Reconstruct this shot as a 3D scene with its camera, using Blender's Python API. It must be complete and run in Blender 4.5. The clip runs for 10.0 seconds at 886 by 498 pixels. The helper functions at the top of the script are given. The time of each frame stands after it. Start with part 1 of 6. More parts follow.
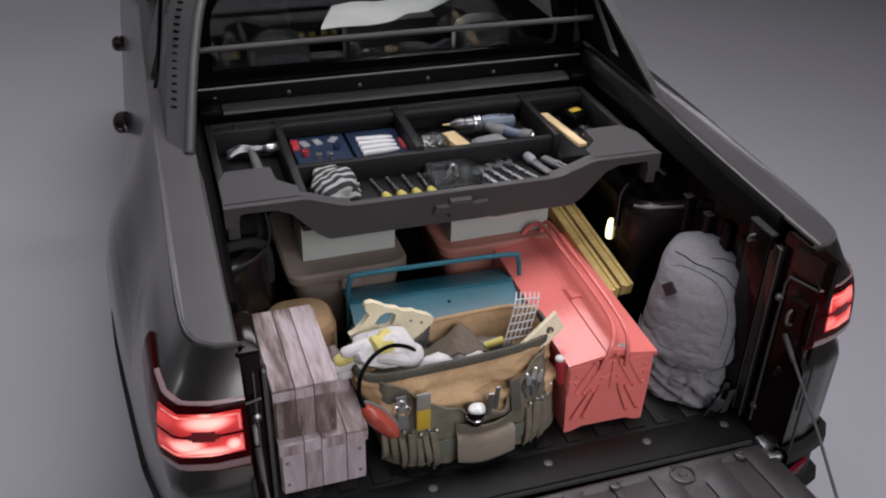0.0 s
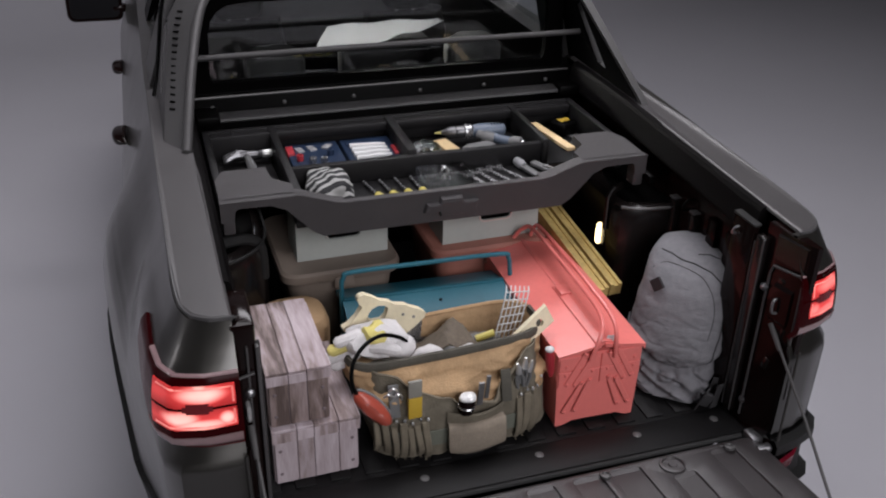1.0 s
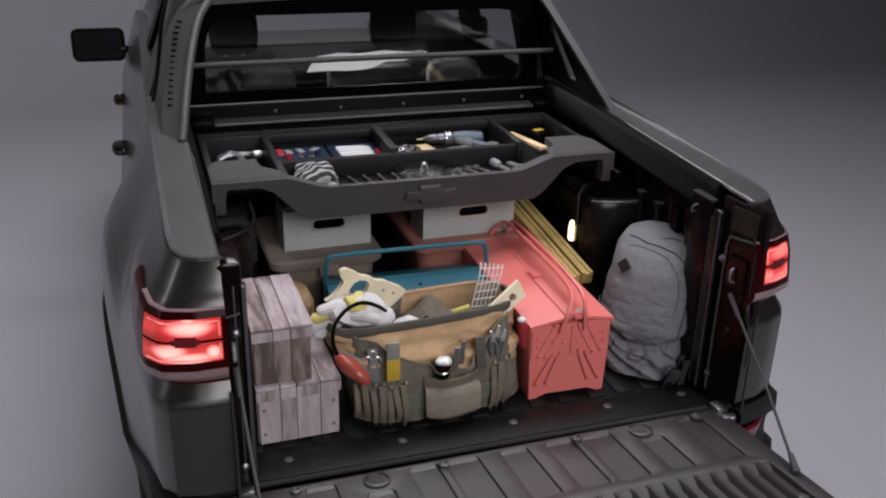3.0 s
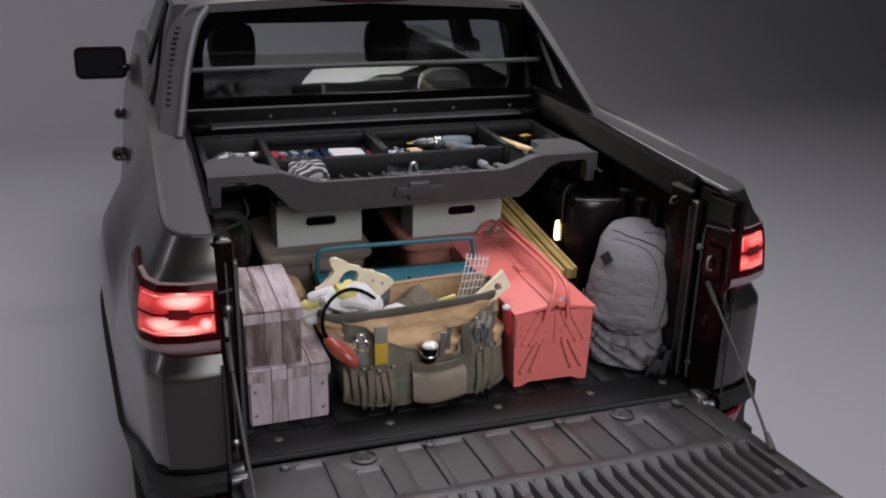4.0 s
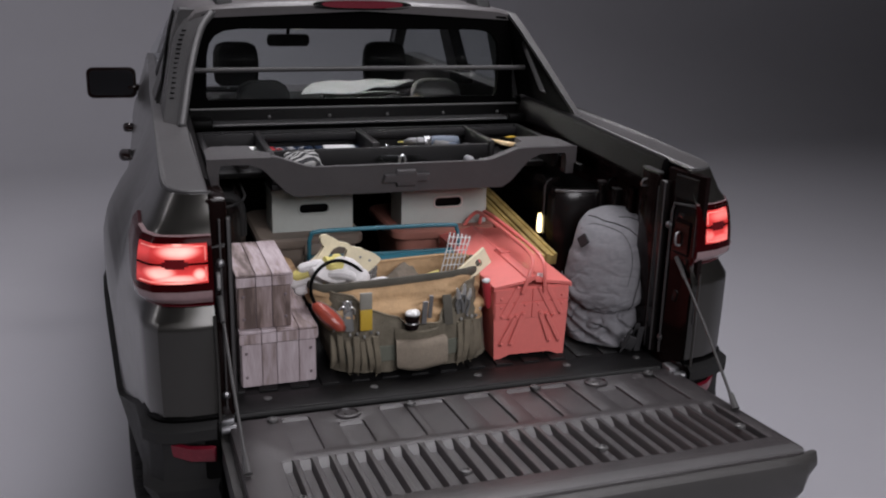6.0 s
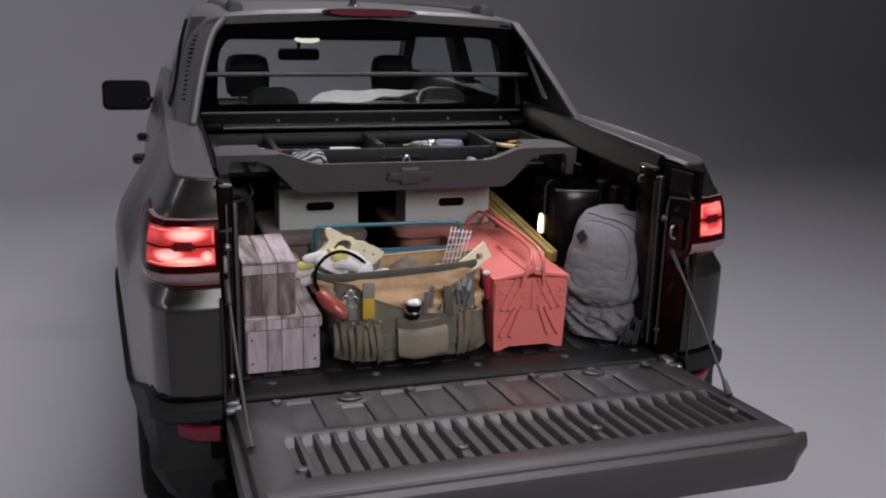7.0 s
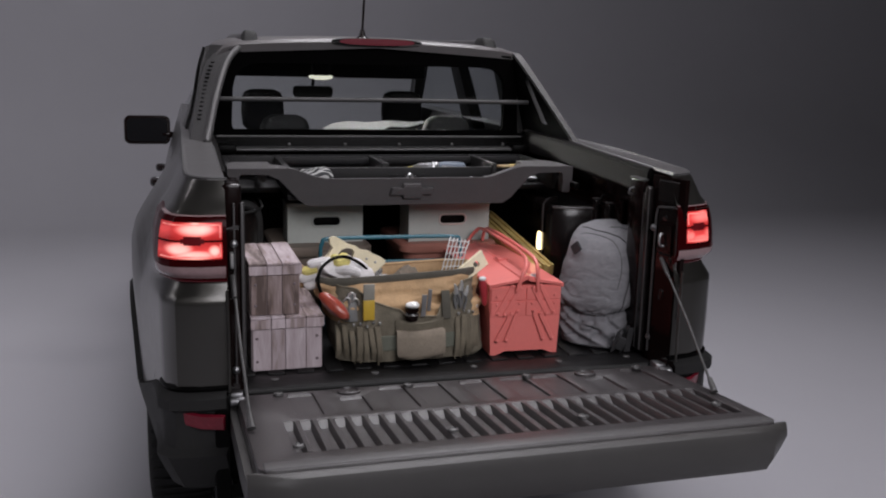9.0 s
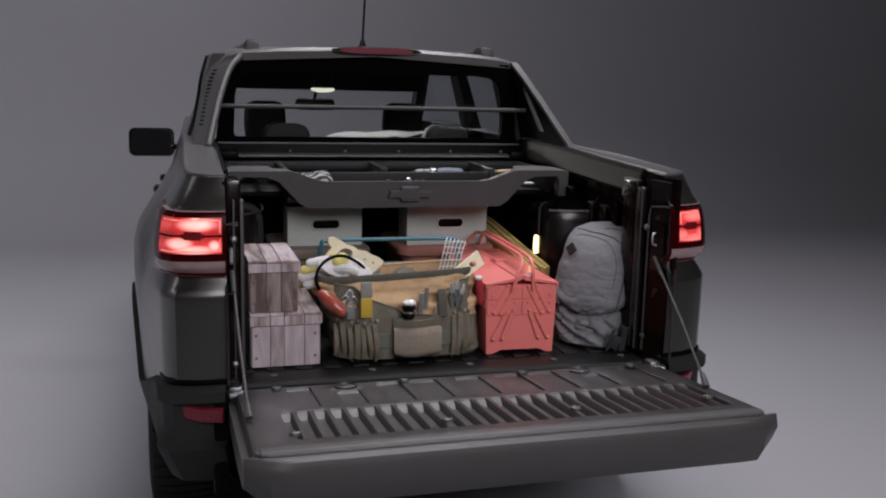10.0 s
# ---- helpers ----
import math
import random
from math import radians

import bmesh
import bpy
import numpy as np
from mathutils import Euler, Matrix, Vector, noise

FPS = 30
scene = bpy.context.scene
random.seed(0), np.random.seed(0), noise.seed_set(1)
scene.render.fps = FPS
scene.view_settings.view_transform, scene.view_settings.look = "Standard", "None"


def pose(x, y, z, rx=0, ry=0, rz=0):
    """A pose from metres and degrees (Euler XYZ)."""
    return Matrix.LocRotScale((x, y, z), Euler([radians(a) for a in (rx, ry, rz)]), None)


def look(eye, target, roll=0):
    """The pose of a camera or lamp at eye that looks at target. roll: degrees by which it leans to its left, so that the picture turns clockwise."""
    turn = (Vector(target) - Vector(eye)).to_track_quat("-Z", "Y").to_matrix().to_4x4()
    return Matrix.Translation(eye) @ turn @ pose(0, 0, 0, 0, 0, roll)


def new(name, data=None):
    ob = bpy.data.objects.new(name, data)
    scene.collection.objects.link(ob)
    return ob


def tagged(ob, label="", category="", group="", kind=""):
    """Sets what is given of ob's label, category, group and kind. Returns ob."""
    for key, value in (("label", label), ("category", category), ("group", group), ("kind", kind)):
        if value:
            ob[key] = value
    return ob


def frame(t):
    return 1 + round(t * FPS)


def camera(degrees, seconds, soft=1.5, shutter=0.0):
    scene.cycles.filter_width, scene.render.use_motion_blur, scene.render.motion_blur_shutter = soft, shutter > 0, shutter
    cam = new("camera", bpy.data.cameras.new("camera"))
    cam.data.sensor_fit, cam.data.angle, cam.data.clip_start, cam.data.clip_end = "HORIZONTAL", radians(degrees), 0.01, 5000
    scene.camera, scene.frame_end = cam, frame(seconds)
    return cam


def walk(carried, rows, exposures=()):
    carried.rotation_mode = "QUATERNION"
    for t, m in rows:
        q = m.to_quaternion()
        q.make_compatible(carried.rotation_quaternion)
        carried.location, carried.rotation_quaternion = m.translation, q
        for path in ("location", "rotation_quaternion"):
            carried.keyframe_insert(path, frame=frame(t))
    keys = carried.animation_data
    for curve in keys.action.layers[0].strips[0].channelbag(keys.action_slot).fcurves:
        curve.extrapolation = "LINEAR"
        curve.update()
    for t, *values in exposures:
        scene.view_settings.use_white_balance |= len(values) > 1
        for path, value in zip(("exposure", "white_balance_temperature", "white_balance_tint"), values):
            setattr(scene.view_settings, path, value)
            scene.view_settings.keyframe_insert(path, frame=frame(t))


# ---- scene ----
cam = camera(50.5, 10.0, soft=2.0)
PATH = [
    (0, (-0.799, -1.58, 2.513), (-0.237, 0.013, 1.442), 1.5),
    (0.5, (-0.813, -1.642, 2.453), (-0.237, -0.02, 1.433), 1.4),
    (1, (-0.825, -1.705, 2.398), (-0.238, -0.057, 1.429), 1.4),
    (1.5, (-0.836, -1.77, 2.34), (-0.237, -0.095, 1.426), 1.4),
    (2, (-0.847, -1.844, 2.288), (-0.24, -0.148, 1.418), 1.4),
    (2.5, (-0.857, -1.915, 2.234), (-0.243, -0.203, 1.403), 1.4),
    (4, (-0.874, -2.131, 2.082), (-0.243, -0.37, 1.372), 1.4),
    (4.5, (-0.875, -2.192, 2.034), (-0.241, -0.419, 1.359), 1.4),
    (5, (-0.878, -2.251, 1.985), (-0.239, -0.468, 1.344), 1.5),
    (5.5, (-0.876, -2.313, 1.945), (-0.242, -0.519, 1.329), 1.5),
    (7, (-0.875, -2.489, 1.812), (-0.27, -0.657, 1.285), 1.5),
    (7.5, (-0.871, -2.535, 1.775), (-0.276, -0.691, 1.282), 1.5),
    (8, (-0.867, -2.583, 1.743), (-0.282, -0.727, 1.282), 1.5),
    (8.5, (-0.863, -2.628, 1.712), (-0.285, -0.763, 1.28), 1.5),
    (9, (-0.859, -2.672, 1.682), (-0.287, -0.798, 1.278), 1.5),
    (9.5, (-0.857, -2.708, 1.65), (-0.288, -0.829, 1.271), 1.5),
    (10, (-0.849, -2.741, 1.614), (-0.286, -0.855, 1.26), 1.4),
]
walk(cam, [(t, look(eye, target, roll)) for t, eye, target, roll in PATH])

# ---- world, studio lights ----
world = bpy.data.worlds.new("studio_air")
scene.world = world
world.use_nodes = True
world.node_tree.nodes["Background"].inputs[0].default_value = (0.55, 0.55, 0.6, 1)
world.node_tree.nodes["Background"].inputs[1].default_value = 0.003
scene.view_settings.exposure = 0.0


def softbox(name, eye, target, sx, sy, watts, color=(0.985, 0.96, 1.012), spread=180):
    d = bpy.data.lights.new(name, "AREA")
    d.shape, d.size, d.size_y, d.energy, d.color, d.spread = "RECTANGLE", sx, sy, watts, color, radians(spread)
    ob = new(name, d)
    ob.matrix_world = look(eye, target)
    return ob


softbox("overhead_softbox", (0.5, 1.1, 4.8), (0.4, 0.8, 0.0), 3.6, 2.2, 94, spread=140)
softbox("rear_softbox", (0.75, -5.0, 3.95), (0.1, 0.2, 0.8), 4.2, 2.4, 236)
softbox("left_softbox", (-5.5, 1.2, 3.7), (-4.6, 8.0, 0.3), 2.0, 2.5, 212)
softbox("front_softbox", (1.2, 4.6, 5.6), (0.4, 0.0, 0.5), 2.6, 1.0, 104)
softbox("backdrop_softbox", (-0.2, 5.2, 5.4), (-0.2, 9.5, 2.4), 2.2, 0.8, 9.5, spread=110)

# ---- materials ----
MATS = {}


def mat(name, color, rough=0.5, metal=0.0, vary=0.12, scale=14.0, bump=0.0, bscale=120.0, coat=0.0,
        emit=None, strength=0.0, trans=0.0, ior=1.45, rand=0.0, stretch=(1, 1, 1), spec=0.5):
    if name in MATS:
        return MATS[name]
    m = bpy.data.materials.new(name)
    m.use_nodes = True
    nt = m.node_tree
    b = nt.nodes["Principled BSDF"]
    b.inputs["Base Color"].default_value = (*color, 1)
    b.inputs["Roughness"].default_value = rough
    b.inputs["Metallic"].default_value = metal
    b.inputs["IOR"].default_value = ior
    b.inputs["Specular IOR Level"].default_value = spec
    b.inputs["Coat Weight"].default_value = coat
    b.inputs["Coat Roughness"].default_value = 0.12
    b.inputs["Transmission Weight"].default_value = trans
    if emit:
        b.inputs["Emission Color"].default_value = (*emit, 1)
        b.inputs["Emission Strength"].default_value = strength
    tc = nt.nodes.new("ShaderNodeTexCoord")
    mp = nt.nodes.new("ShaderNodeMapping")
    mp.inputs["Scale"].default_value = stretch
    nt.links.new(tc.outputs["Object"], mp.inputs["Vector"])
    if vary > 0:
        fac = None
        for sc, det, w in ((scale, 4.0, 0.6), (scale * 7.3, 3.0, 0.4)):
            n = nt.nodes.new("ShaderNodeTexNoise")
            n.inputs["Scale"].default_value = sc
            n.inputs["Detail"].default_value = det
            nt.links.new(mp.outputs["Vector"], n.inputs["Vector"])
            k = nt.nodes.new("ShaderNodeMath")
            k.operation = "MULTIPLY_ADD"
            nt.links.new(n.outputs["Fac"], k.inputs[0])
            k.inputs[1].default_value = w
            if fac is None:
                k.inputs[2].default_value = 0.0
            else:
                nt.links.new(fac, k.inputs[2])
            fac = k.outputs[0]
        if rand > 0:
            oi = nt.nodes.new("ShaderNodeObjectInfo")
            k = nt.nodes.new("ShaderNodeMath")
            k.operation = "MULTIPLY_ADD"
            nt.links.new(oi.outputs["Random"], k.inputs[0])
            k.inputs[1].default_value = rand
            nt.links.new(fac, k.inputs[2])
            fac = k.outputs[0]
        r = nt.nodes.new("ShaderNodeMapRange")
        r.inputs["From Min"].default_value = 0.3
        r.inputs["From Max"].default_value = 0.7 + rand
        r.inputs["To Min"].default_value = 1 - vary
        r.inputs["To Max"].default_value = 1 + vary
        nt.links.new(fac, r.inputs["Value"])
        mx = nt.nodes.new("ShaderNodeVectorMath")
        mx.operation = "SCALE"
        mx.inputs[0].default_value = color
        nt.links.new(r.outputs["Result"], mx.inputs["Scale"])
        nt.links.new(mx.outputs["Vector"], b.inputs["Base Color"])
        rr = nt.nodes.new("ShaderNodeMapRange")
        rr.inputs["To Min"].default_value = max(0.02, rough - 0.08)
        rr.inputs["To Max"].default_value = min(1, rough + 0.08)
        nt.links.new(fac, rr.inputs["Value"])
        nt.links.new(rr.outputs["Result"], b.inputs["Roughness"])
    if bump > 0:
        n = nt.nodes.new("ShaderNodeTexNoise")
        n.inputs["Scale"].default_value = bscale
        n.inputs["Detail"].default_value = 3
        nt.links.new(mp.outputs["Vector"], n.inputs["Vector"])
        bp = nt.nodes.new("ShaderNodeBump")
        bp.inputs["Strength"].default_value = bump
        bp.inputs["Distance"].default_value = 0.004
        nt.links.new(n.outputs["Fac"], bp.inputs["Height"])
        nt.links.new(bp.outputs["Normal"], b.inputs["Normal"])
    MATS[name] = m
    return m


PAINT = mat("dark_grey_metallic_paint", (0.050, 0.0478, 0.0435), 0.30, 0.7, 0.05, 3, coat=0.45)
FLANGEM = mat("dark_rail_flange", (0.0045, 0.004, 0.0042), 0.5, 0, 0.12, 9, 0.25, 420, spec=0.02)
BEADM = mat("satin_bead_plastic", (0.05, 0.049, 0.05), 0.4, 0, 0.06, 9)
PAINT.node_tree.nodes["Principled BSDF"].inputs["Coat Roughness"].default_value = 0.16
CAPM = mat("grey_rail_plastic", (0.055, 0.052, 0.053), 0.36, 0, 0.08, 6, 0.08, 500, spec=0.55)
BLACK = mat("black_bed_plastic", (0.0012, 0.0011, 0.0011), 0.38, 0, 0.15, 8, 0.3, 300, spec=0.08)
# black with a red tinge: red reflections on the bed wall put into the colour
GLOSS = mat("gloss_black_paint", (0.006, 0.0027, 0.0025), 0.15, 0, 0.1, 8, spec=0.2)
LINER = mat("bedliner_plastic", (0.0065, 0.0062, 0.0065), 0.4, 0, 0.12, 9, 0.35, 420, spec=0.24)
HOUSE = mat("black_housing_paint", (0.008, 0.0062, 0.006), 0.2, 0, 0.1, 8, spec=0.45)
GATETRIM = mat("grey_gate_trim", (0.043, 0.041, 0.040), 0.42, 0, 0.08, 6, 0.2, 400)
LIPM = mat("dark_lip_plastic", (0.030, 0.029, 0.0295), 0.45, 0, 0.1, 6, 0.2, 400, spec=0.4)
ROOFM = mat("satin_dark_roof", (0.088, 0.082, 0.083), 0.34, 0, 0.06, 5, spec=0.4)
BUMPM = mat("grey_bumper_plastic", (0.018, 0.0178, 0.0178), 0.58, 0, 0.12, 9, 0.3, 420, spec=0.2)
SURR = mat("flat_black_surround", (0.0018, 0.0017, 0.0018), 0.85, 0, 0.15, 8, spec=0.03)
BUTT = mat("satin_grey_buttress", (0.047, 0.0455, 0.046), 0.46, 0, 0.06, 6, 0.2, 500, spec=0.4)
EDGEM = mat("pale_worn_edge_plastic", (0.085, 0.082, 0.083), 0.42, 0, 0.08, 9, 0.2, 400)
TRAYM = mat("charcoal_moulded_tray", (0.047, 0.0435, 0.045), 0.5, 0, 0.08, 12, 0.3, 500, spec=0.35)
RUBBER = mat("tyre_rubber", (0.014, 0.014, 0.014), 0.8, 0, 0.15, 20, 0.3, 200)
STEEL = mat("bright_steel", (0.7, 0.7, 0.7), 0.3, 0.75, 0.1, 40)
CAPW = mat("polished_pale_cap", (0.8, 0.8, 0.79), 0.3, 0.25, 0.3, 60)
DSTEEL = mat("dull_steel", (0.3, 0.3, 0.31), 0.42, 1, 0.15, 30)
GLASS = mat("tinted_glass", (0.81, 0.845, 0.84), 0.0, 0, 0, trans=1, ior=1.5, spec=0.55)
SIDEGLASS = mat("tinted_side_glass", (0.84, 0.87, 0.88), 0.0, 0, 0, trans=1, ior=1.03, spec=0.3)
THINGLASS = mat("clear_cab_glass", (0.98, 0.985, 0.99), 0.0, 0, 0, trans=1, ior=1.03, spec=0.3)
MIRROR = mat("mirror_glass", (0.85, 0.85, 0.87), 0.02, 1, 0)
CABIN = mat("dark_cabin_trim", (0.0045, 0.0044, 0.0046), 0.6, 0, 0.12, 10, spec=0.12)
SEATM = mat("grey_seat_fabric", (0.0075, 0.0073, 0.0074), 0.85, 0, 0.15, 30, 0.3, 400)
HEADL = mat("headliner_fabric", (0.03, 0.028, 0.026), 0.9, 0, 0.1, 20)
REDDARK = mat("dark_red_lens", (0.009, 0.0006, 0.001), 0.2, 0, 0.05, 8, spec=0.06, emit=(0.5, 0.01, 0.02), strength=0.02)
REDLIT = mat("lit_red_bar", (0.6, 0.02, 0.02), 0.2, 0, 0, emit=(1.0, 0.15, 0.14), strength=1.9)
REDREFL = mat("red_reflector", (0.12, 0.006, 0.015), 0.25, 0, 0.15, 90, coat=0.2)
_n = REDLIT.node_tree
_oc = _n.nodes.new("ShaderNodeTexCoord")
_xyz = _n.nodes.new("ShaderNodeSeparateXYZ")
_n.links.new(_oc.outputs["Object"], _xyz.inputs[0])
_ds = []
for _z in (1.207, 1.149):
    _a = _n.nodes.new("ShaderNodeMath")
    _a.operation = "SUBTRACT"
    _n.links.new(_xyz.outputs["Z"], _a.inputs[0])
    _a.inputs[1].default_value = _z
    _b = _n.nodes.new("ShaderNodeMath")
    _b.operation = "ABSOLUTE"
    _n.links.new(_a.outputs[0], _b.inputs[0])
    _ds.append(_b.outputs[0])
_m = _n.nodes.new("ShaderNodeMath")
_m.operation = "MINIMUM"
_n.links.new(_ds[0], _m.inputs[0])
_n.links.new(_ds[1], _m.inputs[1])
_tx = _n.nodes.new("ShaderNodeTexNoise")
_tx.inputs["Scale"].default_value = 15
_n.links.new(_oc.outputs["Object"], _tx.inputs["Vector"])
_k = _n.nodes.new("ShaderNodeMath")
_k.operation = "MULTIPLY_ADD"
_n.links.new(_tx.outputs["Fac"], _k.inputs[0])
_k.inputs[1].default_value = -0.05
_n.links.new(_m.outputs[0], _k.inputs[2])
_rg = _n.nodes.new("ShaderNodeMapRange")
_rg.inputs["From Min"].default_value, _rg.inputs["From Max"].default_value = -0.033, 0.002
_rg.inputs["To Min"].default_value, _rg.inputs["To Max"].default_value = 0.60, 0.10
_n.links.new(_k.outputs[0], _rg.inputs["Value"])
_ax = _n.nodes.new("ShaderNodeMath")
_ax.operation = "ABSOLUTE"
_n.links.new(_xyz.outputs["X"], _ax.inputs[0])
_spot = None
# bulbs behind the lens: place across, height, half width, half height
for _x, _z, _w, _h in ((0.770, 1.208, 0.062, 0.024), (0.772, 1.216, 0.020, 0.034), (0.775, 1.138, 0.070, 0.017), (0.815, 1.156, 0.044, 0.022), (0.722, 1.150, 0.020, 0.020)):
    _d2 = None
    for _o, _c, _r in ((_ax.outputs[0], _x, _w), (_xyz.outputs["Z"], _z, _h)):
        _a = _n.nodes.new("ShaderNodeMath")
        _a.operation = "MULTIPLY_ADD"
        _n.links.new(_o, _a.inputs[0])
        _a.inputs[1].default_value, _a.inputs[2].default_value = 1 / _r, -_c / _r
        _b = _n.nodes.new("ShaderNodeMath")
        _b.operation = "MULTIPLY"
        _n.links.new(_a.outputs[0], _b.inputs[0])
        _n.links.new(_a.outputs[0], _b.inputs[1])
        if _d2 is None:
            _d2 = _b.outputs[0]
        else:
            _e = _n.nodes.new("ShaderNodeMath")
            _n.links.new(_d2, _e.inputs[0])
            _n.links.new(_b.outputs[0], _e.inputs[1])
            _d2 = _e.outputs[0]
    _f = _n.nodes.new("ShaderNodeMapRange")
    _f.interpolation_type = "SMOOTHSTEP"
    _f.inputs["To Min"].default_value, _f.inputs["To Max"].default_value = 1.0, 0.0
    _n.links.new(_d2, _f.inputs["Value"])
    if _spot is None:
        _spot = _f.outputs["Result"]
    else:
        _e = _n.nodes.new("ShaderNodeMath")
        _e.operation = "MAXIMUM"
        _n.links.new(_spot, _e.inputs[0])
        _n.links.new(_f.outputs["Result"], _e.inputs[1])
        _spot = _e.outputs[0]
# the far lamp's bulbs are dimmer
_sd = _n.nodes.new("ShaderNodeMapRange")
_sd.inputs["From Min"].default_value, _sd.inputs["From Max"].default_value = -0.1, 0.1
_sd.inputs["To Min"].default_value, _sd.inputs["To Max"].default_value = 1.0, 0.45
_n.links.new(_xyz.outputs["X"], _sd.inputs["Value"])
_e = _n.nodes.new("ShaderNodeMath")
_e.operation = "MULTIPLY"
_n.links.new(_spot, _e.inputs[0])
_n.links.new(_sd.outputs["Result"], _e.inputs[1])
_spot = _e.outputs[0]
_e = _n.nodes.new("ShaderNodeMath")
_e.operation = "MULTIPLY_ADD"
_n.links.new(_spot, _e.inputs[0])
_e.inputs[1].default_value = 0.82
_n.links.new(_rg.outputs["Result"], _e.inputs[2])
_n.links.new(_e.outputs[0], _n.nodes["Principled BSDF"].inputs["Emission Strength"])
_mx = _n.nodes.new("ShaderNodeMix")
_mx.data_type = "RGBA"
_n.links.new(_spot, _mx.inputs["Factor"])
_mx.inputs[6].default_value, _mx.inputs[7].default_value = (1.0, 0.11, 0.11, 1), (1.0, 0.55, 0.49, 1)
_n.links.new(_mx.outputs[2], _n.nodes["Principled BSDF"].inputs["Emission Color"])
REDBADGE = mat("deep_red_badge", (0.07, 0.005, 0.007), 0.25, 0, 0.1, 40, emit=(0.6, 0.02, 0.03), strength=0.06)
REDCORE = mat("bright_red_lamp_core", (0.6, 0.05, 0.05), 0.2, 0, 0, emit=(1.0, 0.36, 0.32), strength=1.15)
REDTHIN = mat("thin_red_lens_edge", (0.06, 0.006, 0.010), 0.2, 0, 0.05, 8, emit=(0.6, 0.02, 0.04), strength=0.02)
_n = REDCORE.node_tree
_oc = _n.nodes.new("ShaderNodeTexCoord")
_tx = _n.nodes.new("ShaderNodeTexNoise")
_tx.inputs["Scale"].default_value, _tx.inputs["Detail"].default_value = 26, 3
_n.links.new(_oc.outputs["Object"], _tx.inputs["Vector"])
_rg = _n.nodes.new("ShaderNodeMapRange")
_rg.inputs["From Min"].default_value, _rg.inputs["From Max"].default_value = 0.36, 0.66
_rg.inputs["To Min"].default_value, _rg.inputs["To Max"].default_value = 0.4, 1.0
_n.links.new(_tx.outputs["Fac"], _rg.inputs["Value"])
_n.links.new(_rg.outputs["Result"], _n.nodes["Principled BSDF"].inputs["Emission Strength"])
PALELENS = mat("pale_lens", (0.23, 0.15, 0.155), 0.16, 0, 0.12, 60, coat=0.3)
WARMLED = mat("warm_bed_lamp", (0.9, 0.8, 0.5), 0.4, 0, 0, emit=(1.0, 0.78, 0.42), strength=3.2)
REDBOX = mat("coral_red_enamel", (0.72, 0.18, 0.16), 0.38, 0, 0.07, 10, 0.06, 60, coat=0.15)
TEAL = mat("teal_enamel", (0.022, 0.125, 0.17), 0.38, 0, 0.08, 10, 0.06, 60, coat=0.15)
CRATE = mat("white_crate_board", (0.345, 0.362, 0.34), 0.7, 0, 0.06, 8, 0.1, 200)
TANBIN = mat("taupe_bin_plastic", (0.19, 0.153, 0.126), 0.55, 0, 0.06, 8)
SALMON = mat("salmon_bin_plastic", (0.36, 0.15, 0.115), 0.55, 0, 0.06, 8)
PALERIM = mat("pale_slot_rim", (0.52, 0.43, 0.40), 0.5, 0, 0.05, 20)
CARD = mat("tan_cardboard", (0.34, 0.22, 0.12), 0.8, 0, 0.12, 14, 0.2, 150)


def plank_mat(name, stretch, gain=1.0, warm=1.0):
    """Weathered board: long streaks, a tone of its own for each board, small knots."""
    m = mat(name, (0.4, 0.34, 0.36), 0.78, 0, 0, bump=0.35, bscale=50, stretch=stretch)
    nt = m.node_tree
    b = nt.nodes["Principled BSDF"]
    mp = [n for n in nt.nodes if n.type == "MAPPING"][0]
    oi = nt.nodes.new("ShaderNodeObjectInfo")
    sh = nt.nodes.new("ShaderNodeVectorMath")
    sh.operation = "MULTIPLY_ADD"
    nt.links.new(oi.outputs["Random"], sh.inputs[0])
    sh.inputs[1].default_value = (3.1, 5.7, 4.3)
    nt.links.new(mp.outputs["Vector"], sh.inputs[2])
    parts = []
    for sc, det, dis, w in ((5, 5, 0.8, 0.75), (26, 3, 0.2, 0.25)):
        n = nt.nodes.new("ShaderNodeTexNoise")
        n.inputs["Scale"].default_value, n.inputs["Detail"].default_value, n.inputs["Distortion"].default_value = sc, det, dis
        nt.links.new(sh.outputs[0], n.inputs["Vector"])
        k = nt.nodes.new("ShaderNodeMath")
        k.operation = "MULTIPLY"
        nt.links.new(n.outputs["Fac"], k.inputs[0])
        k.inputs[1].default_value = w
        parts.append(k.outputs[0])
    k = nt.nodes.new("ShaderNodeMath")
    k.operation = "MULTIPLY"
    nt.links.new(oi.outputs["Random"], k.inputs[0])
    k.inputs[1].default_value = 0.26
    parts.append(k.outputs[0])
    tot = parts[0]
    for p in parts[1:]:
        s = nt.nodes.new("ShaderNodeMath")
        nt.links.new(tot, s.inputs[0])
        nt.links.new(p, s.inputs[1])
        tot = s.outputs[0]
    cr = nt.nodes.new("ShaderNodeValToRGB")
    e = cr.color_ramp.elements
    e[0].position, e[1].position = 0.42, 0.92
    for pos, col in ((0.53, (0.25, 0.195, 0.19)), (0.64, (0.37, 0.305, 0.32))):
        x = e.new(pos)
        x.color = (col[0] * gain, col[1] * gain / warm, col[2] * gain / warm ** 2, 1)
    for x, col in ((e[0], (0.12, 0.09, 0.085)), (e[-1], (0.55, 0.48, 0.515))):
        x.color = (col[0] * gain, col[1] * gain / warm, col[2] * gain / warm ** 2, 1)
    nt.links.new(tot, cr.inputs["Fac"])
    nt.links.new(cr.outputs["Color"], b.inputs["Base Color"])
    return m


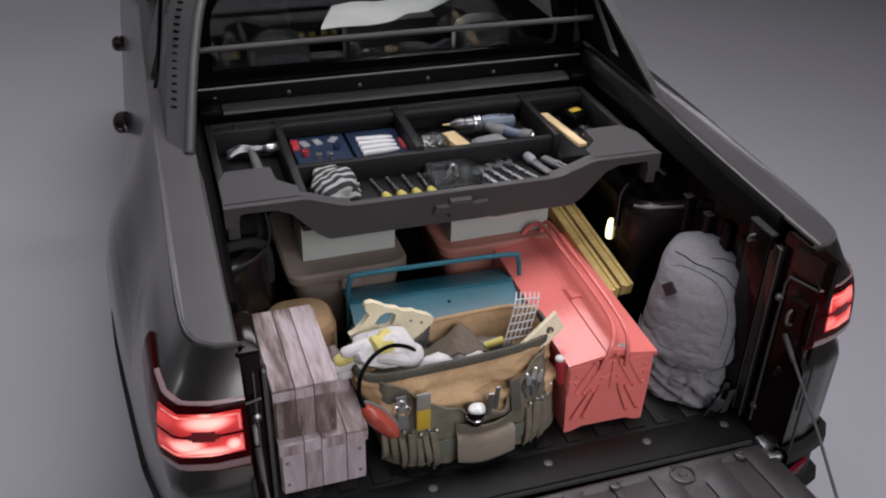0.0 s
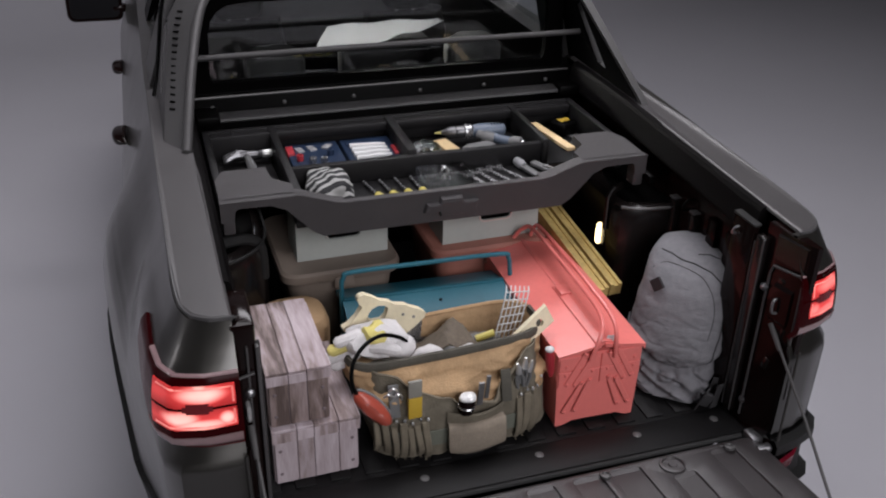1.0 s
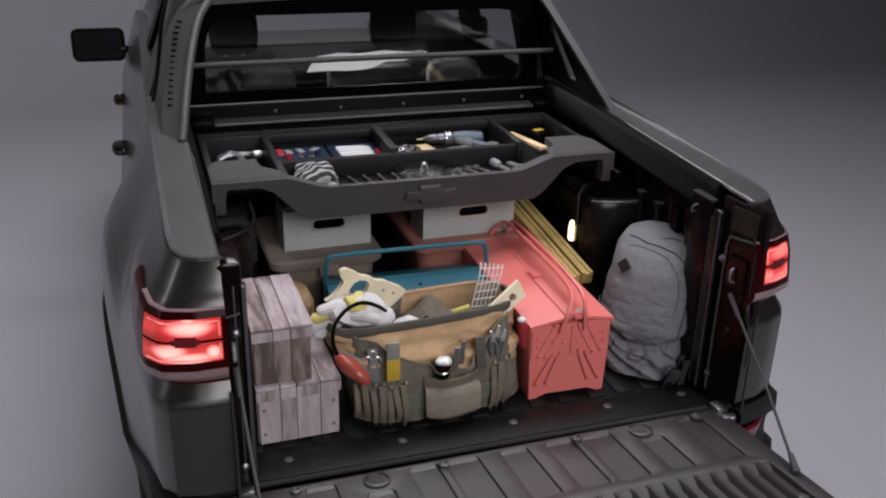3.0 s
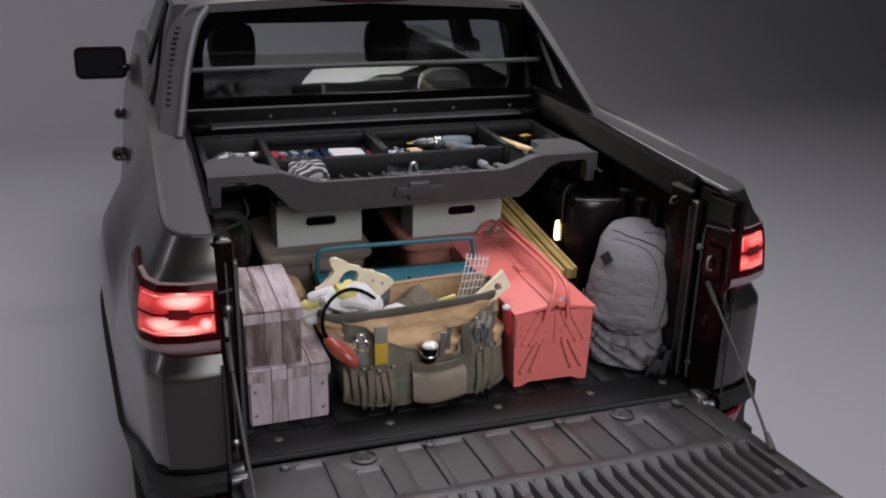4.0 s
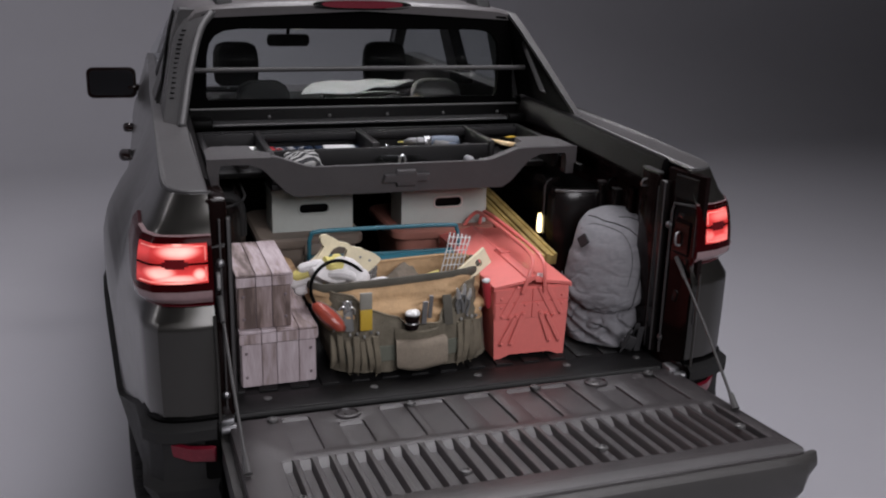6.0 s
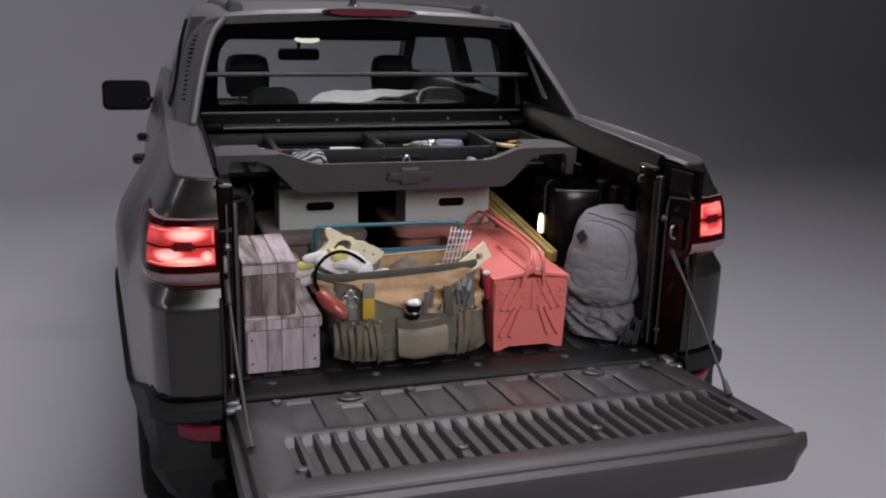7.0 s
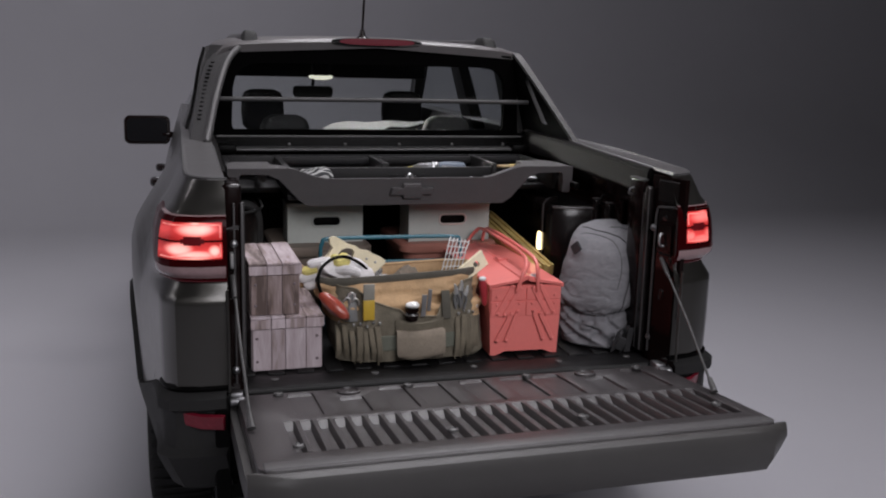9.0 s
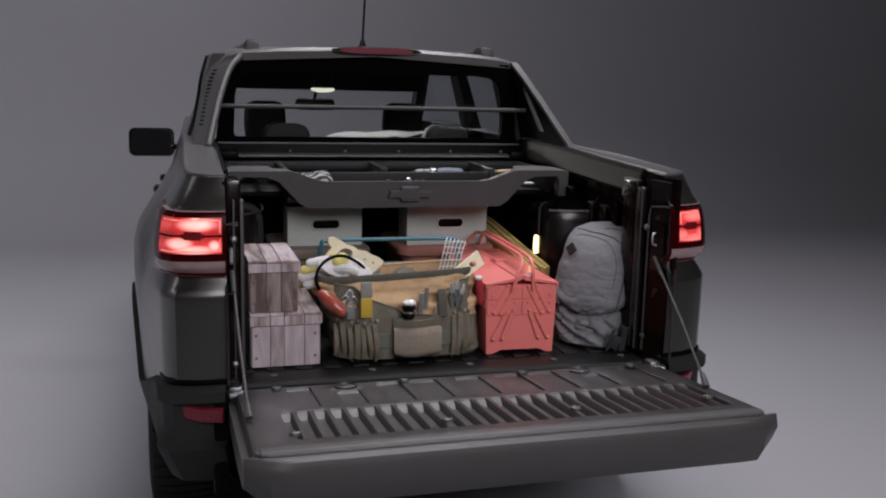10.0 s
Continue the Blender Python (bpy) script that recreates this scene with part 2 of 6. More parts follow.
PLANK = plank_mat("greyed_plank", (5, 5, 0.8))
PLANKT = plank_mat("greyed_plank_lengthwise", (5, 0.8, 5), 1.08)
PLANKE = plank_mat("pale_lid_edge", (5, 5, 0.8), 1.15)
PLANKB = plank_mat("browned_plank", (5, 5, 0.8), 0.82, 1.06)
SEAM = mat("plank_gap", (0.17, 0.135, 0.145), 0.9, 0, 0.2, 20)
PACK = mat("grey_pack_canvas", (0.158, 0.155, 0.166), 0.88, 0, 0.2, 9, 0.5, 260)
PACKD = mat("dark_pack_webbing", (0.03, 0.029, 0.031), 0.85, 0, 0.15, 60, 0.3, 500)
PACKS = mat("grey_seam_thread", (0.065, 0.062, 0.066), 0.9, 0, 0.15, 60)
PATCH = mat("patch_leather", (0.018, 0.016, 0.018), 0.6, 0, 0.15, 60)
OLIVE = mat("olive_bag_canvas", (0.135, 0.118, 0.088), 0.9, 0, 0.25, 14, 0.6, 240)
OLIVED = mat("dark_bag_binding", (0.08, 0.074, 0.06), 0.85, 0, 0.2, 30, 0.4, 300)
TAN = mat("tan_bag_canvas", (0.42, 0.275, 0.15), 0.88, 0, 0.2, 9, 0.5, 200)
FLAPM = mat("taupe_bag_flap", (0.225, 0.188, 0.147), 0.88, 0, 0.18, 14, 0.5, 240)
CABLE = mat("dark_cable", (0.09, 0.088, 0.088), 0.45, 0.4, 0.1, 30)
# tray plastic with the shade inside the compartments put into its colour
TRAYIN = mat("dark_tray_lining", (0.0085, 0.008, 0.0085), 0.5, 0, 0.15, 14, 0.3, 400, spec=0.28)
GATEM = mat("gate_liner_plastic", (0.041, 0.0368, 0.0378), 0.33, 0, 0.18, 7, 0.3, 420, spec=0.65)
GOLD = mat("golden_anodised_metal", (0.66, 0.49, 0.19), 0.33, 0.3, 0.28, 9, 0.08, 100)
WOOD = mat("pale_wood", (0.6, 0.44, 0.24), 0.6, 0, 0.2, 10, 0.15, 60, stretch=(5, 1, 5))
CREAM = mat("cream_wood", (0.74, 0.66, 0.47), 0.6, 0, 0.12, 12, 0.1, 80)
GLOVEW = mat("white_knit", (0.62, 0.6, 0.6), 0.95, 0, 0.12, 40, 0.6, 350)
GLOVEY = mat("yellow_knit", (0.62, 0.54, 0.18), 0.85, 0, 0.12, 40, 0.5, 350)
ORANGE = mat("orange_shell", (0.32, 0.058, 0.038), 0.32, 0, 0.06, 12, coat=0.3)
YELLOW = mat("yellow_plastic", (0.5, 0.33, 0.04), 0.4, 0, 0.08, 20)
YPALE = mat("pale_yellow_plastic", (0.48, 0.41, 0.10), 0.35, 0, 0.1, 40)
NAVY = mat("navy_case_plastic", (0.015, 0.028, 0.06), 0.4, 0, 0.1, 20)
REDP = mat("red_plastic", (0.36, 0.03, 0.04), 0.4, 0, 0.08, 20)
WHITEP = mat("white_plastic", (0.6, 0.6, 0.6), 0.5, 0, 0.05, 20)
PALEP = mat("pale_grey_plastic", (0.24, 0.24, 0.25), 0.5, 0, 0.1, 40)
TOOLST = mat("worn_tool_steel", (0.45, 0.45, 0.46), 0.27, 0.85, 0.2, 60)
HAMM = mat("dark_hammer_steel", (0.15, 0.15, 0.155), 0.32, 0.8, 0.2, 50)
GREENB = mat("green_grey_webbing", (0.12, 0.125, 0.1), 0.9, 0, 0.15, 30, 0.4, 300)
LOOPM = mat("olive_loop_webbing", (0.16, 0.137, 0.10), 0.9, 0, 0.22, 30, 0.5, 260)
GREYP = mat("grey_plastic", (0.13, 0.13, 0.13), 0.5, 0, 0.1, 20)
CLEAR = mat("clear_plastic", (0.8, 0.82, 0.82), 0.08, 0, 0, trans=1, ior=1.4)
STUDIO = mat("painted_cyclorama", (0.30, 0.295, 0.318), 0.75, 0, 0.03, 0.35, 0.05, 30)
# for unseen surfaces added round the set, dark to keep bounce light low
DARKROOM = mat("dark_studio_ceiling", (0.04, 0.04, 0.042), 0.9, 0, 0.05, 0.5)
SHEET = mat("white_paper", (0.8, 0.8, 0.8), 0.7, 0, 0.03, 8)
RAGM = bpy.data.materials.new("striped_rag")
RAGM.use_nodes = True
_nt = RAGM.node_tree
_tc = _nt.nodes.new("ShaderNodeTexCoord")
_wv = _nt.nodes.new("ShaderNodeTexWave")
_wv.inputs["Scale"].default_value = 20
_wv.inputs["Distortion"].default_value = 1.6
_wv.bands_direction = "Y"
_cr = _nt.nodes.new("ShaderNodeValToRGB")
_cr.color_ramp.interpolation = "CONSTANT"
_cr.color_ramp.elements[0].color = (0.02, 0.02, 0.022, 1)
_cr.color_ramp.elements[1].position = 0.6
_cr.color_ramp.elements[1].color = (0.33, 0.33, 0.32, 1)
_nt.links.new(_tc.outputs["Object"], _wv.inputs["Vector"])
_nt.links.new(_wv.outputs["Fac"], _cr.inputs["Fac"])
_nt.links.new(_cr.outputs["Color"], _nt.nodes["Principled BSDF"].inputs["Base Color"])
_nt.nodes["Principled BSDF"].inputs["Roughness"].default_value = 0.9


# ---- mesh builders ----
def place(bm, m):
    bmesh.ops.transform(bm, matrix=m, verts=bm.verts)
    return bm


def merge(*bms):
    a = bms[0]
    for b in bms[1:]:
        me = bpy.data.meshes.new("tmp")
        b.to_mesh(me)
        b.free()
        a.from_mesh(me)
        bpy.data.meshes.remove(me)
    return a


def rbox(x0, x1, y0, y1, z0, z1, bev=0.004, seg=2, vertical=False):
    """A box from its bounds with rounded edges."""
    bm = bmesh.new()
    bmesh.ops.create_cube(bm, size=1)
    for v in bm.verts:
        v.co = Vector(((x0 + x1) / 2 + v.co.x * (x1 - x0), (y0 + y1) / 2 + v.co.y * (y1 - y0), (z0 + z1) / 2 + v.co.z * (z1 - z0)))
    if bev > 0:
        es = [e for e in bm.edges if not vertical or abs((e.verts[0].co - e.verts[1].co).z) > 1e-6]
        bmesh.ops.bevel(bm, geom=es, offset=bev, segments=seg, profile=0.5, affect="EDGES", clamp_overlap=True)
    return bm


def loft(rings, closed=True, caps=True):
    """Skin a list of rings of equal length."""
    bm = bmesh.new()
    vs = [[bm.verts.new(p) for p in r] for r in rings]
    n = len(vs[0])
    for a, b in zip(vs, vs[1:]):
        for i in range(n if closed else n - 1):
            j = (i + 1) % n
            bm.faces.new((a[i], a[j], b[j], b[i]))
    if caps and closed:
        bm.faces.new(list(reversed(vs[0])))
        bm.faces.new(vs[-1])
    bmesh.ops.recalc_face_normals(bm, faces=bm.faces)
    return bm


def tube(points, r, n=10, caps=True):
    """A round bar along a polyline; r is one radius or one a point."""
    pts = [Vector(p) for p in points]
    rs = r if isinstance(r, (list, tuple)) else [r] * len(pts)
    rings, up = [], None
    for i, p in enumerate(pts):
        d = (pts[min(i + 1, len(pts) - 1)] - pts[max(i - 1, 0)]).normalized()
        if up is None:
            up = d.orthogonal().normalized()
        up = (up - d * up.dot(d)).normalized()
        side = d.cross(up)
        rings.append([p + (up * math.cos(2 * math.pi * k / n) + side * math.sin(2 * math.pi * k / n)) * rs[i] for k in range(n)])
    return loft(rings, True, caps)


def smooth_path(points, per=6):
    """Catmull-Rom curve through points."""
    p = [Vector(q) for q in points]
    p = [2 * p[0] - p[1]] + p + [2 * p[-1] - p[-2]]
    out = []
    for i in range(1, len(p) - 2):
        for k in range(per):
            t = k / per
            a, b, c, d = p[i - 1], p[i], p[i + 1], p[i + 2]
            out.append(0.5 * (2 * b + (c - a) * t + (2 * a - 5 * b + 4 * c - d) * t * t + (3 * b - 3 * c + d - a) * t ** 3))
    return out + [p[-2]]


def plate(outer, holes, thick, to3d):
    """A flat plate with holes: 2D outlines, thickness, and a map from (u, v, w) to space."""
    bm = bmesh.new()
    es = []
    for loop in [outer, *holes]:
        vs = [bm.verts.new((u, v, 0)) for u, v in loop]
        es += [bm.edges.new((vs[i], vs[(i + 1) % len(vs)])) for i in range(len(vs))]
    bmesh.ops.triangle_fill(bm, edges=es, use_beauty=True)
    fs = list(bm.faces)
    ret = bmesh.ops.extrude_face_region(bm, geom=fs)
    for v in ret["geom"]:
        if isinstance(v, bmesh.types.BMVert):
            v.co.z = thick
    for v in bm.verts:
        v.co = Vector(to3d(*v.co))
    bmesh.ops.recalc_face_normals(bm, faces=bm.faces)
    return bm


def lathe(profile, n=24, m=None):
    """Turn (radius, height) pairs about z."""
    rings = [[(r * math.cos(2 * math.pi * k / n), r * math.sin(2 * math.pi * k / n), h) for k in range(n)] for r, h in profile]
    bm = loft(rings, True, True)
    return place(bm, m) if m is not None else bm


def rounded(w, h, r, n=5):
    """Outline of a rounded rectangle about the origin."""
    out = []
    for cx, cy, a in ((w - r, h - r, 0), (r - w, h - r, 90), (r - w, r - h, 180), (w - r, r - h, 270)):
        for k in range(n + 1):
            t = radians(a + 90 * k / n)
            out.append((cx + r * math.cos(t), cy + r * math.sin(t)))
    return out


def blob(c, s, amp=0.0, freq=20.0, sub=3):
    bm = bmesh.new()
    bmesh.ops.create_icosphere(bm, subdivisions=sub, radius=1)
    for v in bm.verts:
        p = Vector((v.co.x * s[0], v.co.y * s[1], v.co.z * s[2])) + Vector(c)
        v.co = p + v.co * amp * noise.noise(p * freq)
    return bm


def part(name, bm, material, parent, label="", smooth=True, sharp=35):
    me = bpy.data.meshes.new(name)
    bmesh.ops.recalc_face_normals(bm, faces=bm.faces)
    if smooth:
        for f in bm.faces:
            f.smooth = True
        for e in bm.edges:
            if len(e.link_faces) == 2 and e.calc_face_angle(0) > radians(sharp):
                e.smooth = False
    bm.to_mesh(me)
    bm.free()
    me.materials.append(material)
    ob = new(name, me)
    ob.parent = parent
    if label:
        tagged(ob, label)
    return ob


def share(ob, m, parent):
    """Another piece on the same mesh."""
    o = new(ob.name.split(".")[0], ob.data)
    o.parent = parent
    o.matrix_basis = m
    return o


def thing(name, label, category, group="", kind="", m=None):
    ob = new(name)
    ob.empty_display_size = 0.1
    if m is not None:
        ob.matrix_basis = m
    return tagged(ob, label, category, group, kind)


def single(name, bm, material, label, category, group="", kind="", m=None):
    ob = part(name, bm, material, None)
    if m is not None:
        ob.matrix_basis = m
    return tagged(ob, label, category, group, kind)


def cyl(a, b, r, n=12):
    return tube([a, b], r, n)


F = 0.72

# ---- studio ----
R = 3.2
YB, XL, XR, YF = 9.6, -7.5, 15.0, -8.0
prof = [(YF, 0.0), (-4, 0.0), (0, 0.0), (4, 0.0), (YB - R, 0.0)]
prof += [(YB - R + R * math.sin(a), R - R * math.cos(a)) for a in [radians(k) for k in range(6, 91, 6)]]
prof += [(YB, 3.5), (YB, 7.0)]
bm = loft([[(x, y, z) for y, z in prof] for x in (XL - 0.2, -4, 0, 4, 9, XR + 0.2)], closed=False)
for f in bm.faces:
    f.smooth = True
ob = part("ground", bm, STUDIO, None, smooth=False)
for f in ob.data.polygons:
    f.use_smooth = True
tagged(ob, "smooth grey painted studio floor curving up into the wall", "studio floor", kind="structure")
# added enclosure out of view; all but the west wall dark to deepen blacks
for nm, b in (("wall_west", (XL - 0.2, XL, YF, YB, 0, 7)), ("wall_east", (XR, XR + 0.2, YF, YB, 0, 7)), ("wall_south", (XL, XR, YF - 0.2, YF, 0, 7))):
    tagged(part(nm, rbox(*b, bev=0), STUDIO if nm == "wall_west" else DARKROOM, None), "plain grey studio wall" if nm == "wall_west" else "unseen wall kept dark so that reflections stay low", "wall", kind="structure")
tagged(part("ceiling", rbox(XL, XR, YF, YB, 7, 7.2, bev=0), DARKROOM, None), "dark studio ceiling", "ceiling", kind="structure")

# ---- pickup truck ----
truck = thing("pickup_truck", "dark grey double-cab pickup truck, tailgate lowered and rear lamps lit", "pickup truck", m=pose(0, 0, 0, 0, 0, -1.2))

# plan of the body side at its widest, and of the rail's outer edge above it
WIDE = [(0.69, -0.137), (0.765, -0.139), (0.83, -0.125), (0.862, -0.082), (0.877, 0.0), (0.895, 0.12), (0.92, 0.25), (0.942, 0.36), (0.952, 0.42),
        (0.963, 0.5), (0.974, 0.6), (0.981, 0.7), (0.985, 0.82), (0.982, 0.94), (0.975, 1.04), (0.965, 1.14), (0.955, 1.22), (0.94, 1.35), (0.922, 1.6),
        (0.912, 2.0), (0.905, 2.6), (0.9, 3.2), (0.875, 3.8), (0.79, 4.3)]
TOPS = [(0.69, -0.065), (0.74, -0.06), (0.775, -0.035), (0.792, 0.01), (0.798, 0.06)] + [(0.80, y) for x, y in WIDE[5:16]] + [(0.80, 1.22), (0.80, 1.35), (0.80, 1.6),
        (0.795, 2.0), (0.79, 2.6), (0.79, 3.2), (0.78, 3.8), (0.7, 4.28)]
ZS = [1.0, 0.97, 0.93, 0.88, 0.83, 0.76, 0.67, 0.61, 0.58, 0.555, 0.54, 0.528, 0.50, 0.47, 0.448, 0.435, 0.42, 0.33, 0.18, 0.08, 0.0]
GR = [0.0, 0.1, 0.25, 0.45, 0.78, 0.9, 0.97, 0.99, 0.96, 0.80, 0.69, 0.655, 0.76, 0.885, 0.965, 0.995, 1, 1, 1, 0.99, 0.98]
GD = [0.0, 0.07, 0.16, 0.28, 0.4, 0.55, 0.74, 0.85, 0.9, 0.925, 0.935, 0.945, 0.97, 1, 1, 1, 1, 1, 0.98, 0.95, 0.93]
GS = [0.0, 0.04, 0.1, 0.18, 0.27, 0.38, 0.53, 0.65, 0.7, 0.74, 0.77, 0.79, 0.83, 0.88, 0.9, 0.91, 0.92, 0.98, 0.99, 0.97, 0.95]


def tuck_in(s, y):
    """The right rear corner stands a little further in than the left."""
    if s < 0:
        return 0
    return -0.015 * max(0, 1 - max(0, y) / 0.6)


def sweep(s, x, y, z=1.0):
    """How far the right rear corner sweeps forward as it nears the side."""
    if s < 0:
        return 0
    return 0.034 * min(1, max(0, (abs(x) - 0.70) / 0.14)) * min(1, max(0, 1 - (y + 0.14) / 0.4)) * min(1, max(0, (1.30 - z) / 0.07))


def rail_top(y):
    return 1.331 + 0.028 * min(1, max(0, y / 0.9)) - 0.29 * min(1, max(0, (y - 3.25) / 0.5))


def arch(y):
    d = 0.45 ** 2 - (y - 0.82) ** 2
    return 0.35 + math.sqrt(d) if d > 0 else 0


def split(y):
    return max(float(np.interp(y, [-0.1, 0.05, 0.37, 1.27], [0.752, 0.735, 0.615, 0.55])), arch(y) + 0.05)


def side_surface(i, g, z):
    (wx, wy), (tx, ty) = WIDE[i], TOPS[i]
    return (tx + (wx - tx) * g, ty + (wy - ty) * g, z)


def body_point(i, frac):
    """A point of the body side at plan station i (may be broken) and fraction of the height between the belt and the bumper."""
    k = int(min(i, len(WIDE) - 2))
    f = i - k
    out = Vector((0, 0, 0))
    for j, w in ((k, 1 - f), (k + 1, f)):
        y = WIDE[j][1]
        zt, zb = rail_top(y), split(y)
        w_rear = min(1, max(0, 1 - (j - 4) / 5))
        w_door = min(1, max(0, (y - 1.2) / 0.4))
        keep = min(1, max(0, (j - 3) / 2))  # the groove below the lamp fades out round the corner
        g = np.interp(-frac, [-q for q in ZS], [w_rear * (a + (1 - a) * keep * (0.42 < f_ < 0.6)) + (1 - w_rear) * ((1 - w_door) * b + w_door * c) for f_, a, b, c in zip(ZS, GR, GS, GD)])
        out += Vector(side_surface(j, float(g), zb + (zt - zb) * frac)) * w
    return out


def frac_at(i, z):
    y = float(np.interp(i, range(len(WIDE)), [q[1] for q in WIDE]))
    return (z - split(y)) / (rail_top(y) - split(y))


for s in (-1, 1):
    rows = []
    for i in range(len(WIDE)):
        col = [(s * 0.69, TOPS[i][1] + (0.02 if i < 3 else 0), rail_top(TOPS[i][1]) - 0.004), (s * (TOPS[i][0] - 0.02), TOPS[i][1] + (0.015 if i < 3 else 0), rail_top(TOPS[i][1]))]
        for f in ZS:
            p = body_point(i, f)
            col.append((s * p.x + tuck_in(s, p.y), p.y + sweep(s, p.x, p.y, p.z), p.z))
        rows.append(col)
    part("side_panel", loft(rows, closed=False), PAINT, truck, "dark grey glossy painted body side")
    rows = []
    for i, (wx, wy) in enumerate(WIDE):
        zt, zb = split(wy), max(float(np.interp(wy, [-0.1, 0.02, 0.12, 0.25, 0.36], [0.46, 0.475, 0.495, 0.525, 0.55])) if wy < 0.4 else 0.4, arch(wy))
        rear = min(1.0, max(0.0, (5.0 - i) / 1.5))
        out = 0.010 + 0.012 * rear
        col = [(s * (wx - 0.02), wy + 0.012 * rear, zt + 0.004), (s * (wx + 0.4 * out), wy - 0.4 * out * rear, zt - 0.004)]
        for fz, d in ((0.06, 1.0), (0.16, 1.05), (0.19, 0.1), (0.30, -0.15), (0.48, -0.05), (0.56, 0.15), (0.62, 1.5), (0.67, 1.3), (0.80, 0.6), (1.0, -0.6)):
            o = out + (d - 1) * 0.014 * rear - (0.012 * fz if rear < 1 else 0) - 0.03 * max(0, fz - 0.62) * rear
            col.append((s * (wx + o * (0.5 if i < 2 else 1)), wy - o * rear, zt + (zb - zt) * fz))
        col.append((s * (wx - 0.16), wy + (0.1 if i < 4 else 0), zb + 0.015))
        rows.append([(x + tuck_in(s, y), y + sweep(s, x, y), z) for x, y, z in col])
    part("bumper_corner", loft(rows, closed=False), BUMPM, truck, "black plastic bumper corner and wheel arch trim")
    # reflector set into the bumper
    rf = [[Vector((s * x + tuck_in(s, y), y + sweep(s, x, y), z)) for x, y, z in row] for row in (
        [(0.705, -0.165, 0.690), (0.77, -0.158, 0.694), (0.835, -0.118, 0.698), (0.835, -0.112, 0.655), (0.77, -0.152, 0.648), (0.705, -0.16, 0.644)],
        [(0.71, -0.175, 0.686), (0.77, -0.169, 0.69), (0.828, -0.131, 0.693), (0.828, -0.125, 0.660), (0.77, -0.163, 0.652), (0.71, -0.170, 0.648)])]
    part("reflector", loft(rf), REDREFL, truck, "dark red reflector")
    gap = smooth_path([(s * (wx - 0.004) + tuck_in(s, wy), wy + 0.004 + sweep(s, wx, wy), split(wy) + 0.006) for wx, wy in WIDE[:5]], 4)
    part("bumper_gap", tube(gap, 0.009, 6), BLACK, truck)
    part("bumper_pocket", rbox(*sorted((s * 0.69, s * 0.735)), -0.15, -0.06, 0.42, 0.74, 0.01), BLACK, truck)

    # tail lamp shell follows the body corner
    def lamp_patch(i0, i1, z0, z1, proud, n=14, m=4, tip=0.0):
        grid = []
        proud -= 0.006 if s > 0 else 0
        for a in range(n + 1):
            i = i0 + (i1 - i0) * a / n
            col = []
            for b in range(m + 1):
                t = b / m
                zb_ = z0 + (z1 - z0 - 0.03) * tip * (a / n) ** 3
                z = zb_ + (z1 - zb_) * t
                p = body_point(i, frac_at(i, z))
                q = body_point(i + 0.05, frac_at(i, z)) - p
                nrm = Vector((q.y, -q.x, 0)).normalized()
                if nrm.x < 0 and i > 3:
                    nrm = -nrm
                if nrm.y > 0 and i < 2:
                    nrm = -nrm
                p = p + nrm * proud
                col.append(Vector((s * p.x + tuck_in(s, p.y), p.y + sweep(s, p.x, p.y, p.z), p.z)))
            grid.append(col)
        front = loft(grid, closed=False)
        ret = bmesh.ops.extrude_face_region(front, geom=list(front.faces))
        mid = Vector((s * 0.72, 0.05, (z0 + z1) / 2))
        for v in ret["geom"]:
            if isinstance(v, bmesh.types.BMVert):
                d = mid - v.co
                d.z = 0
                v.co += d.normalized() * 0.014
        return front

    lamp = part("tail_lamp", lamp_patch(0.0, 5.3, 1.060, 1.243, 0.008, n=24, m=12, tip=0.75), REDDARK, truck, "lit red tail lamp wrapping round the corner")
    I0, IE = (0.16, 2.95) if s < 0 else (0.42, 1.72)
    for name, z0, z1 in (("upper_light_bar", 1.1795, 1.226), ("lower_light_bar", 1.128, 1.1745)):
        bar = part(name, lamp_patch(I0, IE + 0.05, z0, z1, 0.0105, 16, 6), REDLIT, lamp, "glowing red light bar")
        part("bar_end", lamp_patch(I0 + 0.04, I0 + 0.10, z0 + 0.006, z1 - 0.006, 0.0112, 2, 3), REDCORE, bar)
        part("bar_edge", lamp_patch(I0 + 0.1, IE - 0.1, *((z1 - 0.008, z1 - 0.005) if z0 > 1.15 else (z0 + 0.005, z0 + 0.008)), 0.0112, 12, 1), REDCORE, bar)
    part("bar_split", lamp_patch(0.10, IE + 0.1, 1.1745, 1.1795, 0.0115, 12, 1), REDDARK, lamp)
    bc = 1.25 if s < 0 else 1.07
    part("lamp_badge", lamp_patch(bc - 0.32, bc + 0.34, 1.1665, 1.1895, 0.0125, 6, 2), REDBADGE, lamp)
    part("badge_wing", lamp_patch(bc - 0.44, bc + 0.46, 1.171, 1.183, 0.012, 6, 2), REDBADGE, lamp)
    part("lower_lens", lamp_patch(0.05, 3.6, 1.072, 1.107, 0.0105, 14, 6), PALELENS, lamp, "pale unlit lower lens strip")
    part("lens_line", lamp_patch(0.0, 3.8, 1.0605, 1.0635, 0.0105, 14, 1), REDTHIN, lamp)
    part("lamp_rim", lamp_patch(0.0, 4.0, 1.2412, 1.2436, 0.0095, 12, 1), PALELENS, lamp)

    # rail cap on top of the bed side
    IN = 0.688
    outer = [(0.687, -0.063), (0.735, -0.06), (0.77, -0.036), (0.79, 0.012), (0.797, 0.08), (0.8, 0.2), ((0.788 if s > 0 else 0.801), 0.6), ((0.755 if s > 0 else 0.801), 1.3), (IN, 1.3), (IN, 0.6), (IN, 0.085), (0.687, 0.075)]
    rings = []
